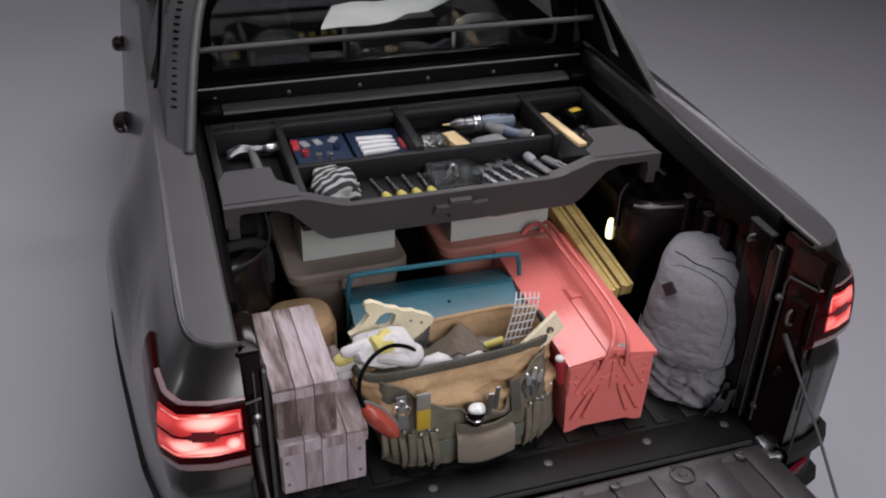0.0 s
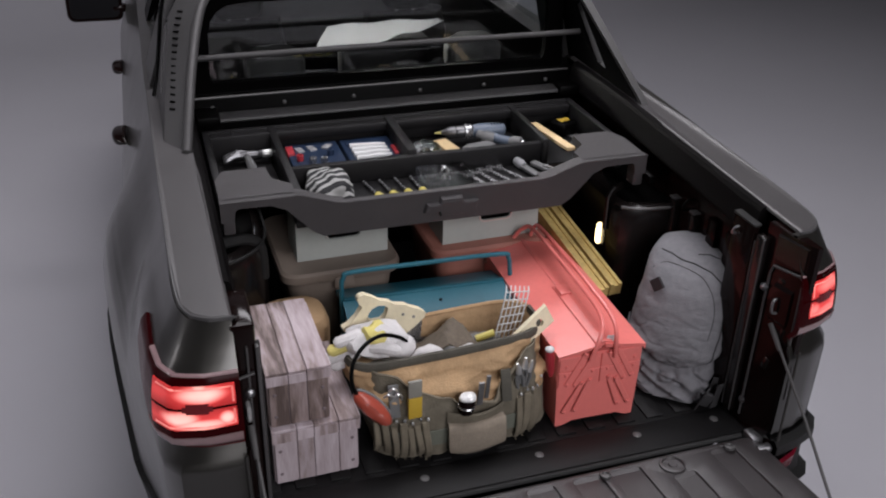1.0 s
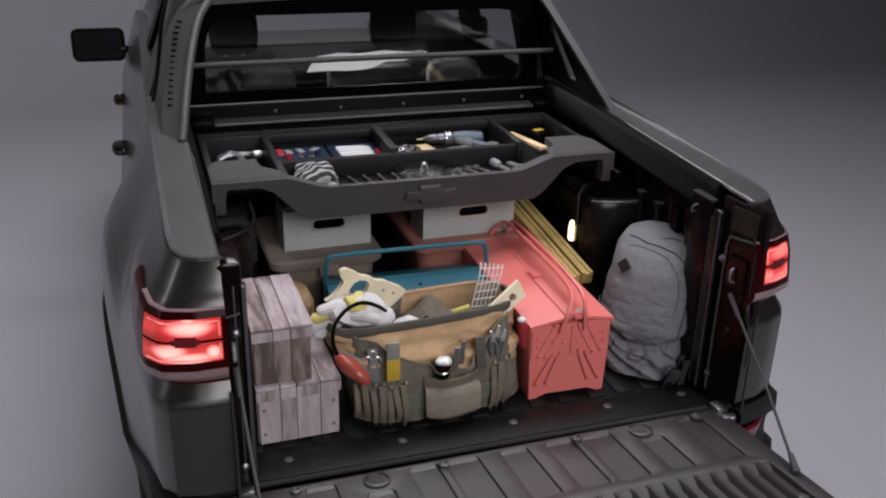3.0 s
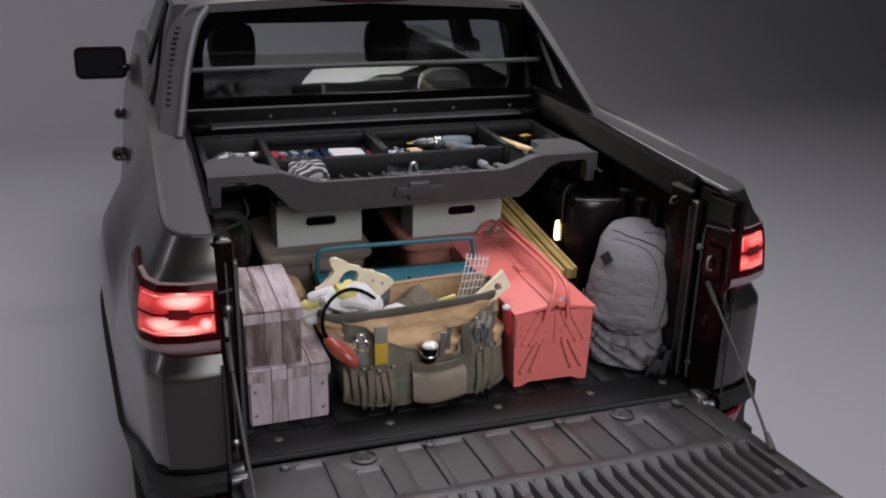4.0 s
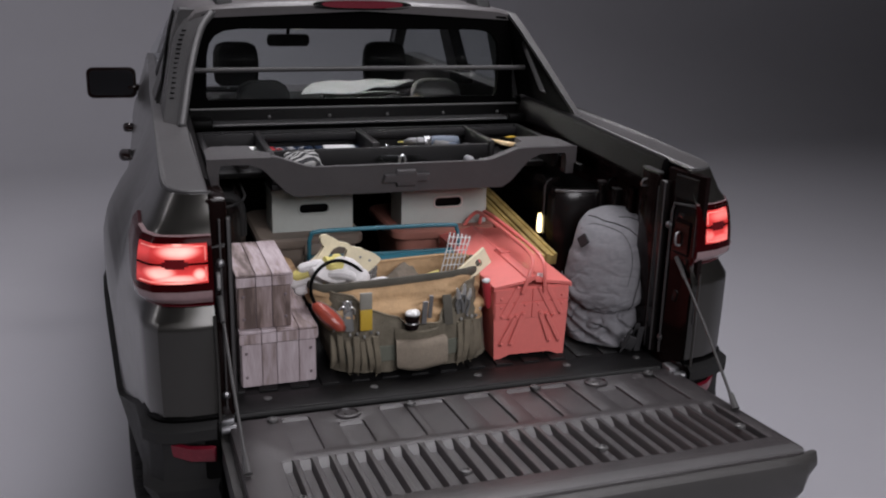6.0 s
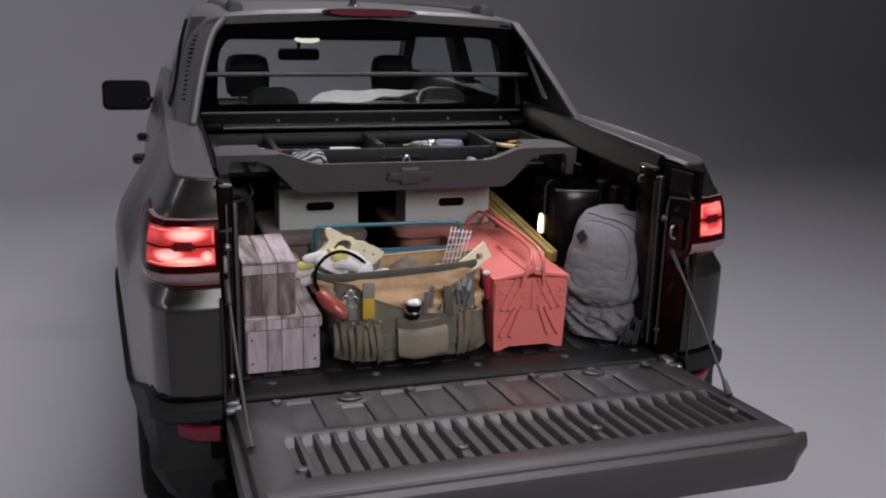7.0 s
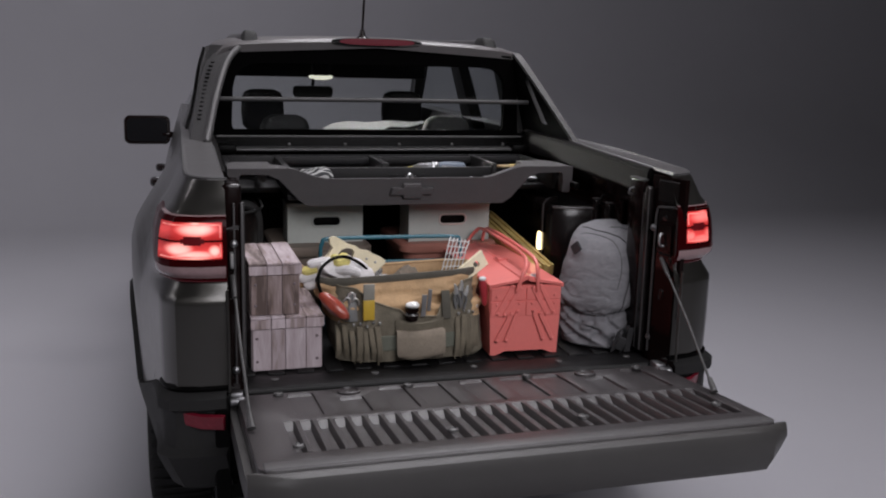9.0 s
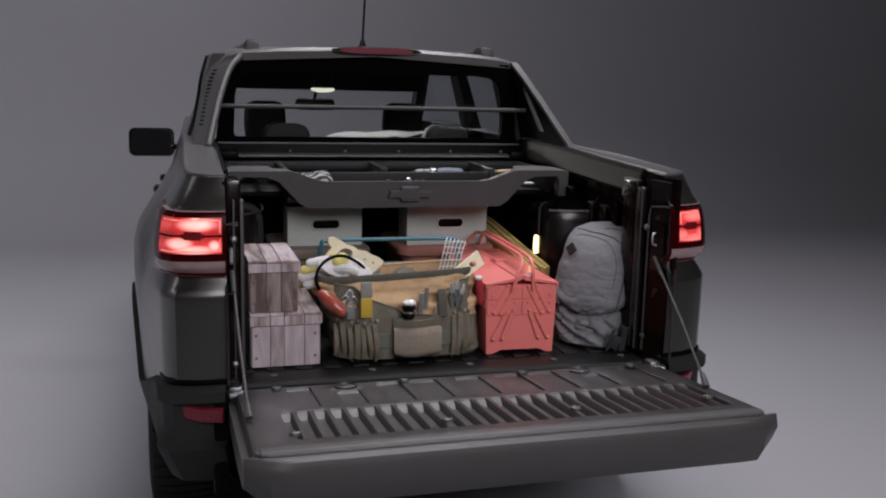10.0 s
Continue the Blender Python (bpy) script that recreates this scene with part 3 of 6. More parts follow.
    for dz, ins in ((0.0, 0.0), (0.006, 0.002), (0.009, 0.007)):
        c = Vector((0.71, 0.6))
        rings.append([(s * (x - ins * (1 if x > 0.71 else -1)) - (0.012 if s > 0 and x > 0.7 and y < 0.3 else 0), y + (ins if y < 0.0 else 0), rail_top(y) + dz - 0.001) for x, y in outer])
    cap = part("rail_cap", loft(rings), CAPM, truck, "matt grey plastic cap along the bed rail", smooth=False)
    edge = smooth_path([(s * (x - 0.004) - (0.012 if s > 0 and x > 0.7 and y < 0.3 else 0), y + (0.003 if y < 0 else 0), rail_top(y) + 0.005) for x, y in outer[:8]], 4)
    part("cap_bead", tube(edge, 0.0032, 6), BEADM, cap, "glossy rim of the cap")
    part("cap_gap", tube([p + Vector((-s * 0.001, 0.002, -0.009)) for p in edge], 0.0045, 6), BLACK, cap)
    # inner skin of the bed side
    flange = ((0.664, -0.084), (0.660, -0.076), (0.672, -0.010), (0.678, 0.001), (0.694, 0.006), (0.70, -0.084))
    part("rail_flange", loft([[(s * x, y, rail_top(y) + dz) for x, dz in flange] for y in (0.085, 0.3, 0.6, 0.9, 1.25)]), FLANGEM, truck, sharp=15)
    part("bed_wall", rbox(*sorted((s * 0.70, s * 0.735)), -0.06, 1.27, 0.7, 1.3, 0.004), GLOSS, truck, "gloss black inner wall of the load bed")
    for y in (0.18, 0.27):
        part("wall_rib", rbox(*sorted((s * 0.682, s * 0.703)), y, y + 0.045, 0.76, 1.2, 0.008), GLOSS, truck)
    if s < 0:
        part("bed_pillar", rbox(-0.70, -0.645, -0.075, 0.075, 0.72, 1.322, 0.010), GLOSS, truck, "black plastic pillar beside the tailgate opening")
        part("pillar_seal", rbox(-0.647, -0.637, -0.07, -0.055, 0.73, 1.27, 0.003), RUBBER, truck)
        part("pillar_panel", rbox(-0.694, -0.652, -0.083, -0.073, 1.08, 1.2, 0.004), GLOSS, truck)
        part("latch_plate", rbox(-0.69, -0.66, -0.081, -0.073, 0.86, 1.0, 0.004), GLOSS, truck)
        for xa, xb in ((0.641, 0.649), (0.664, 0.669)):
            part("pillar_rib", rbox(-xb, -xa, -0.086, -0.07, 0.75, 1.27, 0.002), CAPM, truck)
        part("pillar_bracket", tube([(-0.655, -0.084, 1.205), (-0.70, -0.09, 1.198), (-0.702, -0.09, 1.02)], 0.004, 8), CAPM, truck)
        part("pillar_trim", rbox(-0.648, -0.640, 0.03, 0.062, 0.74, 1.235, 0.003), BLACK, truck)
        part("striker", tube(smooth_path([(-0.675, -0.075, 1.13), (-0.675, -0.1, 1.125), (-0.675, -0.1, 1.095), (-0.675, -0.075, 1.09)], 4), 0.005, 8), STEEL, truck, "steel latch striker")
        for z, y in ((1.157, -0.083), (0.79, -0.078)):
            part("gate_bumper", lathe([(0.011, 0), (0.011, 0.008), (0.006, 0.013), (0.002, 0.014)], 14, Matrix.Translation((-0.668, y, z)) @ pose(0, 0, 0, 90)), DSTEEL, truck, "small metal stop")
    else:
        jamb = [(0.664, 0.03), (0.665, -0.02), (0.684, -0.112), (0.692, -0.128), (0.705, -0.128), (0.705, 0.03)]
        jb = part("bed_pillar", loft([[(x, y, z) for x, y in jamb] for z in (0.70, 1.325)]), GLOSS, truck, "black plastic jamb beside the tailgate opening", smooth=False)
        part("jamb_plate", loft([[(x - d, y, z) for x, y in ((0.664, -0.018), (0.6835, -0.108), (0.688, -0.106), (0.668, -0.016))] for z, d in ((1.243, 0.0), (1.247, 0.004), (1.311, 0.004), (1.315, 0.0))]), HOUSE, jb, smooth=False)
        frame_l = smooth_path([(0.661, -0.012, 0.745), (0.660, -0.013, 1.0), (0.660, -0.014, 1.2)], 3) + [Vector((0.661, -0.022, 1.226)), Vector((0.678, -0.104, 1.236)), Vector((0.682, -0.114, 1.228)), Vector((0.683, -0.116, 1.02)), Vector((0.690, -0.132, 0.985)), Vector((0.691, -0.134, 0.88))]
        part("jamb_frame", tube(frame_l, 0.0035, 8), CAPM, jb, "raised grey edge round the latch recess")
        part("latch_body", loft([[(x - d, y, z) for x, y in ((0.668, -0.035), (0.680, -0.092), (0.69, -0.09), (0.68, -0.033))] for z, d in ((1.075, 0.0), (1.085, 0.006), (1.175, 0.007), (1.185, 0.0))]), GLOSS, jb, smooth=False)
        for y, z, w, h in ((-0.05, 1.195, 0.012, 0.008), (-0.075, 1.155, 0.009, 0.013), (-0.062, 1.115, 0.011, 0.010), (-0.085, 1.06, 0.008, 0.012), (-0.055, 0.945, 0.010, 0.018)):
            part("latch_detail", place(rbox(-0.006, 0.005, -w, w, -h, h, 0.003), Matrix.Translation((0.669 + 0.2 * (-0.02 - y), y, z)) @ pose(0, 0, 0, 12, 0, 12)), HOUSE, jb)
        part("striker", tube(smooth_path([(0.672, -0.052, 1.145), (0.655, -0.056, 1.14), (0.655, -0.058, 1.11), (0.674, -0.06, 1.105)], 4), 0.004, 8), DSTEEL, jb, "steel latch striker")
        part("jamb_post", rbox(0.645, 0.668, 0.014, 0.05, 0.735, 1.285, 0.007, 3), HOUSE, jb, "black rounded trim post")
        part("post_edge", tube([(0.646, 0.016, 0.74), (0.646, 0.016, 1.28)], 0.0022, 6), CAPM, jb)
        part("post_edge", tube([(0.646, 0.05, 0.74), (0.646, 0.05, 1.262)], 0.0022, 6), CAPM, jb)
        fp_ = part("wall_flap", rbox(0.643, 0.66, 0.056, 0.148, 0.74, 1.298, 0.004), GLOSS, truck, "gloss black trim flap on the bed wall")
        part("flap_edge", rbox(0.641, 0.664, 0.054, 0.150, 1.297, 1.305, 0.003), BUMPM, fp_)
        part("flap_hook", tube(smooth_path([(0.645, 0.12, 1.27), (0.632, 0.122, 1.266), (0.63, 0.126, 1.25), (0.645, 0.128, 1.246)], 4), 0.0035, 6), DSTEEL, fp_)
        for x, z in ((0.661, 1.157), (0.670, 0.792)):
            part("gate_bumper", lathe([(0.011, 0), (0.011, 0.008), (0.006, 0.013), (0.002, 0.014)], 14, Matrix.Translation((x, -0.008, z)) @ pose(0, 0, 0, 0, -90)), DSTEEL, jb, "small metal stop")
        part("floor_catch", lathe([(0.014, 0), (0.013, 0.008), (0.006, 0.012), (0.001, 0.012)], 14, pose(0.676, -0.03, 0.70)), DSTEEL, truck)
        for y in (0.37, 0.48):
            part("wall_post", rbox(0.676, 0.703, y, y + 0.035, 0.80, 1.172, 0.008), HOUSE, truck)
            # light on the post top, put in as a strip of paler colour
            part("post_cap", rbox(0.675, 0.703, y + 0.003, y + 0.032, 1.1715, 1.176, 0.0015), CAPM, truck)
    part("body_edge", tube(smooth_path([(s * 0.692, -0.146, 1.04), (s * 0.689, -0.15, 0.9), (s * 0.69, -0.15, 0.75)], 4), 0.004, 6), PAINT, truck)
    # wheel housing inside the bed, tall and rounded
    if s < 0:
        ring = [(0.705, 0.50), (0.66, 0.505), (0.60, 0.54), (0.555, 0.59), (0.53, 0.66), (0.525, 0.75), (0.525, 1.0), (0.53, 1.24), (0.705, 1.24)]
    else:
        ring = [(0.705, 0.498), (0.67, 0.502), (0.615, 0.510), (0.565, 0.522), (0.533, 0.543), (0.524, 0.58), (0.534, 0.64), (0.546, 0.70), (0.546, 1.24), (0.705, 1.24)]
    part("wheel_housing", loft([[(s * x, y, z) for x, y in ring] for z in (0.715, 1.10)] + [[(s * (x + 0.008), y + 0.008, 1.128) for x, y in ring], [(s * (x + 0.02), y + 0.02, 1.138) for x, y in ring]]), HOUSE, truck,
         "gloss black wheel housing in the load bed")
    rim = smooth_path([(s * x, y, 1.137) for x, y in ring[:8 if s < 0 else 5]], 4)
    # rim highlight put into the colour: paler on the right, darker on the left
    part("housing_lip", tube(rim, 0.005, 8), CAPM if s > 0 else BUMPM, truck)
    part("housing_top", loft([[(s * (x + 0.03), y + 0.03, z) for x, y in ring[1:8]] + [(s * 0.70, 1.2, z), (s * 0.70, 0.54, z)] for z in (1.137, 1.1405)]), BLACK, truck)
    arm = smooth_path([(s * 0.68, 0.60, 1.150), (s * 0.61, 0.605, 1.156), (s * 0.575, 0.612, 1.149), (s * 0.552, 0.618, 1.125), (s * 0.546, 0.62, 1.085), (s * 0.546, 0.62, 1.02)], 5)
    if s > 0:
        edge_ = [(0.519, 0.604, 1.03), (0.519, 0.604, 1.140), (0.533, 0.617, 1.152), (0.558, 0.638, 1.158), (0.60, 0.66, 1.158)]
        wing = part("housing_bracket", loft([edge_ + [(0.60, 0.66, 1.03)], [(x - 0.004, y + 0.010, z) for x, y, z in edge_ + [(0.60, 0.66, 1.03)]]]), HOUSE, truck, "upright black plate on the wheel housing", smooth=False)
        # highlight along the plate's edge, added as a thin paler tube
        part("bracket_edge", tube(edge_[:4], 0.0022, 6), CAPM, wing)
    if s < 0:
        part("housing_flange", tube(arm, 0.0165, 10), BUMPM, truck, "dark grey moulded flange of the wheel housing")
    part("tie_hook", tube(smooth_path([(s * 0.70, 0.42, 1.2), (s * 0.675, 0.42, 1.195), (s * 0.668, 0.42, 1.17), (s * 0.70, 0.42, 1.165)], 5), 0.0045, 8), BLACK, truck, "small dark tie-down hook")
    # buttress between cab roof and bed rail
    def sail(u, v, w, s=s):
        f = (v - 1.345) / 0.36
        round_in = 0.06 * max(0, (f - 0.62) / 0.36) ** 2 if s < 0 else 0
        return (s * (0.708 - (0.105 if s > 0 else 0.11) * f + w * (0.62 + 0.25 * f) - round_in), u + max(0, w) * 0.95 * (u < 1.3) * (s < 0), v + 0.008 * f)
    outl = [((0.775 if s > 0 else 0.752), 1.345), (0.80, 1.375), (1.0, 1.52), (1.16, 1.63), (1.26, 1.69), (1.42, 1.70), (1.42, 1.34)]
    slit = [(1.025, 1.405), (1.09, 1.408), (1.185, 1.58), (1.15, 1.60)]
    part("buttress", plate(outl, [slit], 0.10 if s < 0 else 0.036, sail), BUTT, truck, "dark grey sloping buttress with a slit opening")
    part("buttress_inner", plate([(y + 0.03, z) for y, z in outl[:5]] + [(1.40, 1.66), (1.40, 1.345)], [slit], -0.004, sail), SURR, truck)
    if s < 0:
        ridge_ = smooth_path([sail(u, v, 0.010) for u, v in ((0.765, 1.352), (0.80, 1.377), (1.0, 1.521), (1.16, 1.631), (1.25, 1.682))], 5)
        part("buttress_edge", tube(ridge_, [0.008] + [0.014] * (len(ridge_) - 1), 12), BUTT, truck, "rounded rear edge of the buttress")
        fin = smooth_path([(-0.757, 1.205, 1.348), (-0.751, 1.235, 1.362), (-0.734, 1.295, 1.412), (-0.714, 1.32, 1.51), (-0.696, 1.325, 1.609), (-0.672, 1.33, 1.69)], 5)
        part("quarter_fin", tube(fin, [0.008, 0.013, 0.017] + [0.020] * (len(fin) - 3), 12), BUTT, truck, "grey rounded fin beside the buttress")
        part("fin_seal", tube([p + Vector((-0.026, 0.006, 0.0)) for p in fin[4:]], 0.0065, 8), BLACK, truck)
        part("door_frame", loft([[(x + dx, y, z) for dx, y in ((-0.006, 1.585), (0.008, 1.585), (0.008, 1.62), (-0.006, 1.62))] for x, z in ((-0.778, 1.30), (-0.742, 1.40), (-0.708, 1.52), (-0.672, 1.64))]), BLACK, truck, "black rear frame of the side door window")
    for k in range(15 if s < 0 else 0):
        z = 1.425 + 0.20 * k / 14
        part("louvre", place(rbox(-0.009, 0.009, -0.005, 0.005, -0.0028, 0.0028, 0.0012, 1), Matrix.Translation(sail(0.80 + (z - 1.375) * 1.41 + 0.002, z, 0.07)) @ pose(0, 0, 0, 0, 0, s * 40)), BLACK, truck)
    # wheels
    w = part("rear_wheel", lathe([(0.2, -0.09), (0.215, -0.1), (0.3, -0.112), (0.33, -0.108), (0.345, -0.09), (0.349, -0.05), (0.35, 0.0), (0.349, 0.05), (0.345, 0.09), (0.33, 0.108), (0.3, 0.112), (0.215, 0.1), (0.2, 0.09)], 48,
                                  Matrix.Translation((s * 0.83, 0.82, 0.35)) @ pose(0, 0, 0, 0, 90)), RUBBER, truck, "black tyre on a dark rim")
    part("rim", lathe([(0.21, -0.08), (0.2, 0.0), (0.06, 0.02), (0.06, 0.06), (0.03, 0.07), (0.03, -0.08)], 32, Matrix.Translation((s * 0.845, 0.82, 0.35)) @ pose(0, 0, 0, 0, s * 90)), DSTEEL, w)
    tread = rbox(-0.1, 0.1, -0.008, 0.008, 0.346, 0.356, 0.002, 1)
    t0 = part("tread_block", tread, RUBBER, w)
    t0.matrix_basis = Matrix.Translation((s * 0.83, 0.82, 0.35))
    for k in range(1, 44):
        share(t0, Matrix.Translation((s * 0.83, 0.82, 0.35)) @ pose(0, 0, 0, 360 * k / 44), w)
    w = part("front_wheel", lathe([(0.2, -0.09), (0.3, -0.112), (0.345, -0.09), (0.35, 0.0), (0.345, 0.09), (0.3, 0.112), (0.2, 0.09)], 40, Matrix.Translation((s * 0.75, 3.62, 0.35)) @ pose(0, 0, 0, 0, 90)), RUBBER, truck)
    part("arch_liner", loft([[(s * (0.8 + w), 0.82 + r * math.cos(math.pi * (k / 24)), 0.36 + r * math.sin(math.pi * (k / 24))) for r, w in ((0.475, -0.2), (0.475, 0.08), (0.452, 0.08), (0.452, -0.2))] for k in range(25)]), BLACK, truck)
    # door handles and mirror
    for x, y, z in ((0.902, 1.60, 1.105), (0.899, 2.55, 1.055)):
        bar = []
        for k in range(11):
            e = math.sqrt(max(0.02, 1 - (k / 5 - 1) ** 2))
            bar.append([(s * (x - 0.02 + (0.030 + a) * e ** 0.7), y - 0.085 + 0.017 * k, z + b * e) for a, b in rounded(0.024, 0.019, 0.015, 4)])
        part("door_handle", loft(bar), GLOSS, truck, "rounded black door handle")
    part("window_trim", rbox(*sorted((s * 0.765, s * 0.79)), 1.42, 2.0, 1.335, 1.352, 0.006), BLACK, truck)
    mir = part("door_mirror", place(loft([[(x, y, z) for x, z in rounded(0.128 - k, 0.083 - k, 0.035, 5)] for y, k in ((-0.01, 0.004), (0.0, 0), (0.03, 0.0), (0.09, 0.03), (0.11, 0.06))]),
               Matrix.Translation((s * 0.985, 3.05, 1.215)) @ pose(0, 0, 0, -7.4, 0, s * 1.5)), GLOSS, truck, "black door mirror housing")
    part("mirror_glass", place(loft([[(x, y, z) for x, z in rounded(0.112, 0.067, 0.026, 5)] for y in (-0.013, -0.009)]), Matrix.Translation((s * 0.985, 3.05, 1.215)) @ pose(0, 0, 0, -7.4, 0, s * 1.5)), MIRROR, mir, "mirror glass")
    part("mirror_arm", rbox(*sorted((s * 0.84, s * 0.91)), 3.03, 3.09, 1.17, 1.205, 0.012), GLOSS, mir)
    # pillars and side glass of the cab
    CW = 0.775 if s > 0 else 0.805
    part("rear_pillar", loft([[(s * x, y, z) for x, y in ((0.70, 1.36), (CW, 1.36), (CW + 0.005, 1.62), (0.72, 1.62))] if z < 1.5 else [(s * x, y, z) for x, y in ((0.58, 1.30), (CW - 0.13, 1.30), (CW - 0.13, 1.50), (0.58, 1.50))] for z in (1.3, 1.70)]), BUTT, truck)
    part("middle_pillar", loft([[(s * x, y, z) for x, y in ((0.72, 2.16), (0.785, 2.16), (0.785, 2.34), (0.72, 2.34))] if z < 1.5 else [(s * x, y, z) for x, y in ((0.585, 2.10), (0.64, 2.10), (0.64, 2.24), (0.585, 2.24))] for z in (1.3, 1.70)]), BLACK, truck)
    part("front_pillar", loft([[(s * x, y, z) for x, y in ((0.715, 3.62), (0.775, 3.62), (0.775, 3.74), (0.715, 3.74))] if z < 1.5 else [(s * x, y, z) for x, y in ((0.56, 2.72), (0.62, 2.72), (0.62, 2.84), (0.56, 2.84))] for z in (1.2, 1.70)]), BLACK, truck)
    for a, b, c, d in ((1.55, 2.2, 1.44, 2.14), (2.30, 3.62, 2.2, 2.76)):
        g = part("side_window", loft([[(s * 0.765, a, 1.34), (s * 0.765, b, 1.34), (s * 0.61, d, 1.68), (s * 0.61, c, 1.68)], [(s * 0.760, a, 1.34), (s * 0.760, b, 1.34), (s * 0.605, d, 1.68), (s * 0.605, c, 1.68)]]), SIDEGLASS, truck, "side window glass", smooth=False)
        g.visible_shadow = False
    part("roof_rail", tube(smooth_path([(s * 0.52, 1.40, 1.715), (s * 0.525, 1.44, 1.73), (s * 0.53, 1.54, 1.737), (s * 0.53, 2.6, 1.74), (s * 0.52, 2.75, 1.72)], 5), 0.017, 10), CAPM, truck, "grey roof rail")
    part("rail_foot", loft([[(s * (0.515 + x), 1.36 + y + (z - 1.7) * 0.5, z) for x, y in rounded(0.034 - k, 0.075 - k, 0.014, 3)] for z, k in ((1.70, 0), (1.748, 0.006), (1.762, 0.018))]), BUMPM, truck)

# cab roof
rows = []
for y, dz, dx in ((1.235, -0.020, 0.005), (1.25, -0.010, 0.002), (1.29, -0.002, 0), (1.4, 0.0, 0.01), (1.8, 0.012, 0.02), (2.3, 0.01, 0.01), (2.8, -0.03, -0.03)):
    rows.append([(x * (1 + dx), y + (0.035 * (abs(x) / 0.62) ** 2 if y < 1.3 else 0), z + dz + 0.008 * (z > 1.68)) for x, z in ((-0.663, 1.648), (-0.652, 1.676), (-0.622, 1.700), (-0.565, 1.715), (-0.4, 1.727), (-0.2, 1.735), (0, 1.737), (0.2, 1.735), (0.4, 1.727), (0.56, 1.715), (0.62, 1.70), (0.640, 1.688), (0.645, 1.678), (0.6, 1.684), (0, 1.716), (-0.6, 1.684))])
part("roof", loft(rows), ROOFM, truck, "dark grey cab roof")
part("headliner", rbox(-0.57, 0.57, 1.40, 2.76, 1.645, 1.66, 0.004), HEADL, truck)
lens = [(0.158 * math.copysign(abs(math.cos(t)) ** 0.8, math.cos(t)), 0.0135 * math.copysign(abs(math.sin(t)) ** 0.7, math.sin(t))) for t in [2 * math.pi * k / 32 for k in range(32)]]
br = part("brake_lamp", loft([[(x, 1.228 + 0.01 * (x / 0.19) ** 2 + k, z) for x, z in lens] for k in (0.0, 0.03)]), REDREFL, truck, "red high brake lamp")
part("lamp_surround", loft([[(x * 1.22, 1.232 + 0.012 * (x / 0.19) ** 2 + k, z * 1.3 - 0.003) for x, z in lens] for k in (0.0, 0.03)]), BLACK, br)
place_b = Matrix.Translation((0.0, 0.0, 1.728))
br.matrix_basis = place_b
part("antenna_base", lathe([(0.032, 0), (0.03, 0.012), (0.016, 0.02), (0.01, 0.045), (0.004, 0.05)], 16, pose(-0.015, 1.5, 1.735)), GLOSS, truck)
part("antenna", tube([(-0.015, 1.5, 1.77), (-0.014, 1.46, 1.95), (-0.012, 1.42, 2.2)], 0.005, 8), GLOSS, truck, "thin black roof antenna")


# rear window with its black surround
def back_plane(u, v, w):
    return (u, 1.335 - 0.06 * (v - 1.33) / 0.31 + w, v)


wout = [(-0.67, 1.325), (0.67, 1.325), (0.635, 1.60), (0.60, 1.685), (0, 1.712), (-0.60, 1.685), (-0.635, 1.60)]
whole = [(-0.585, 1.358), (0.585, 1.358), (0.594, 1.375), (0.588, 1.53), (0.578, 1.575), (0.556, 1.608), (0.52, 1.626), (0.46, 1.633), (-0.46, 1.633), (-0.52, 1.626), (-0.556, 1.608), (-0.578, 1.575), (-0.588, 1.53), (-0.594, 1.375)]
rw = part("rear_window_frame", plate(wout, [whole], 0.03, back_plane), SURR, truck, "black surround of the rear window")
pane = part("rear_window_pane", plate([(u * 1.055, 1.355 + (v - 1.358) * 1.02) for u, v in whole], [], 0.004, lambda u, v, w: (u, 1.343 + w, v)), GLASS, rw, "tinted rear window glass", smooth=False)
pane.visible_shadow = False
ws = part("windscreen", loft([[(-0.72, 3.80, 1.0), (0.72, 3.80, 1.0), (0.56, 2.78, 1.66), (-0.56, 2.78, 1.66)], [(-0.72, 3.805, 1.005), (0.72, 3.805, 1.005), (0.56, 2.785, 1.665), (-0.56, 2.785, 1.665)]]), THINGLASS, truck, "windscreen glass", smooth=False)
ws.visible_shadow = False
part("windscreen_header", rbox(-0.60, 0.60, 2.76, 2.90, 1.54, 1.69, 0.01), BLACK, truck)
part("bonnet", rbox(-0.75, 0.75, 3.62, 4.36, 0.42, 1.03, 0.07, 3), ROOFM, truck)
part("dashboard", rbox(-0.7, 0.7, 3.05, 3.62, 0.7, 1.08, 0.05, 3), CABIN, truck)
part("cab_floor", rbox(-0.78, 0.78, 1.38, 3.6, 0.42, 0.5, 0.01), CABIN, truck)
part("cab_back_panel", rbox(-0.70, 0.70, 1.345, 1.40, 0.5, 1.345, 0.008), CABIN, truck)
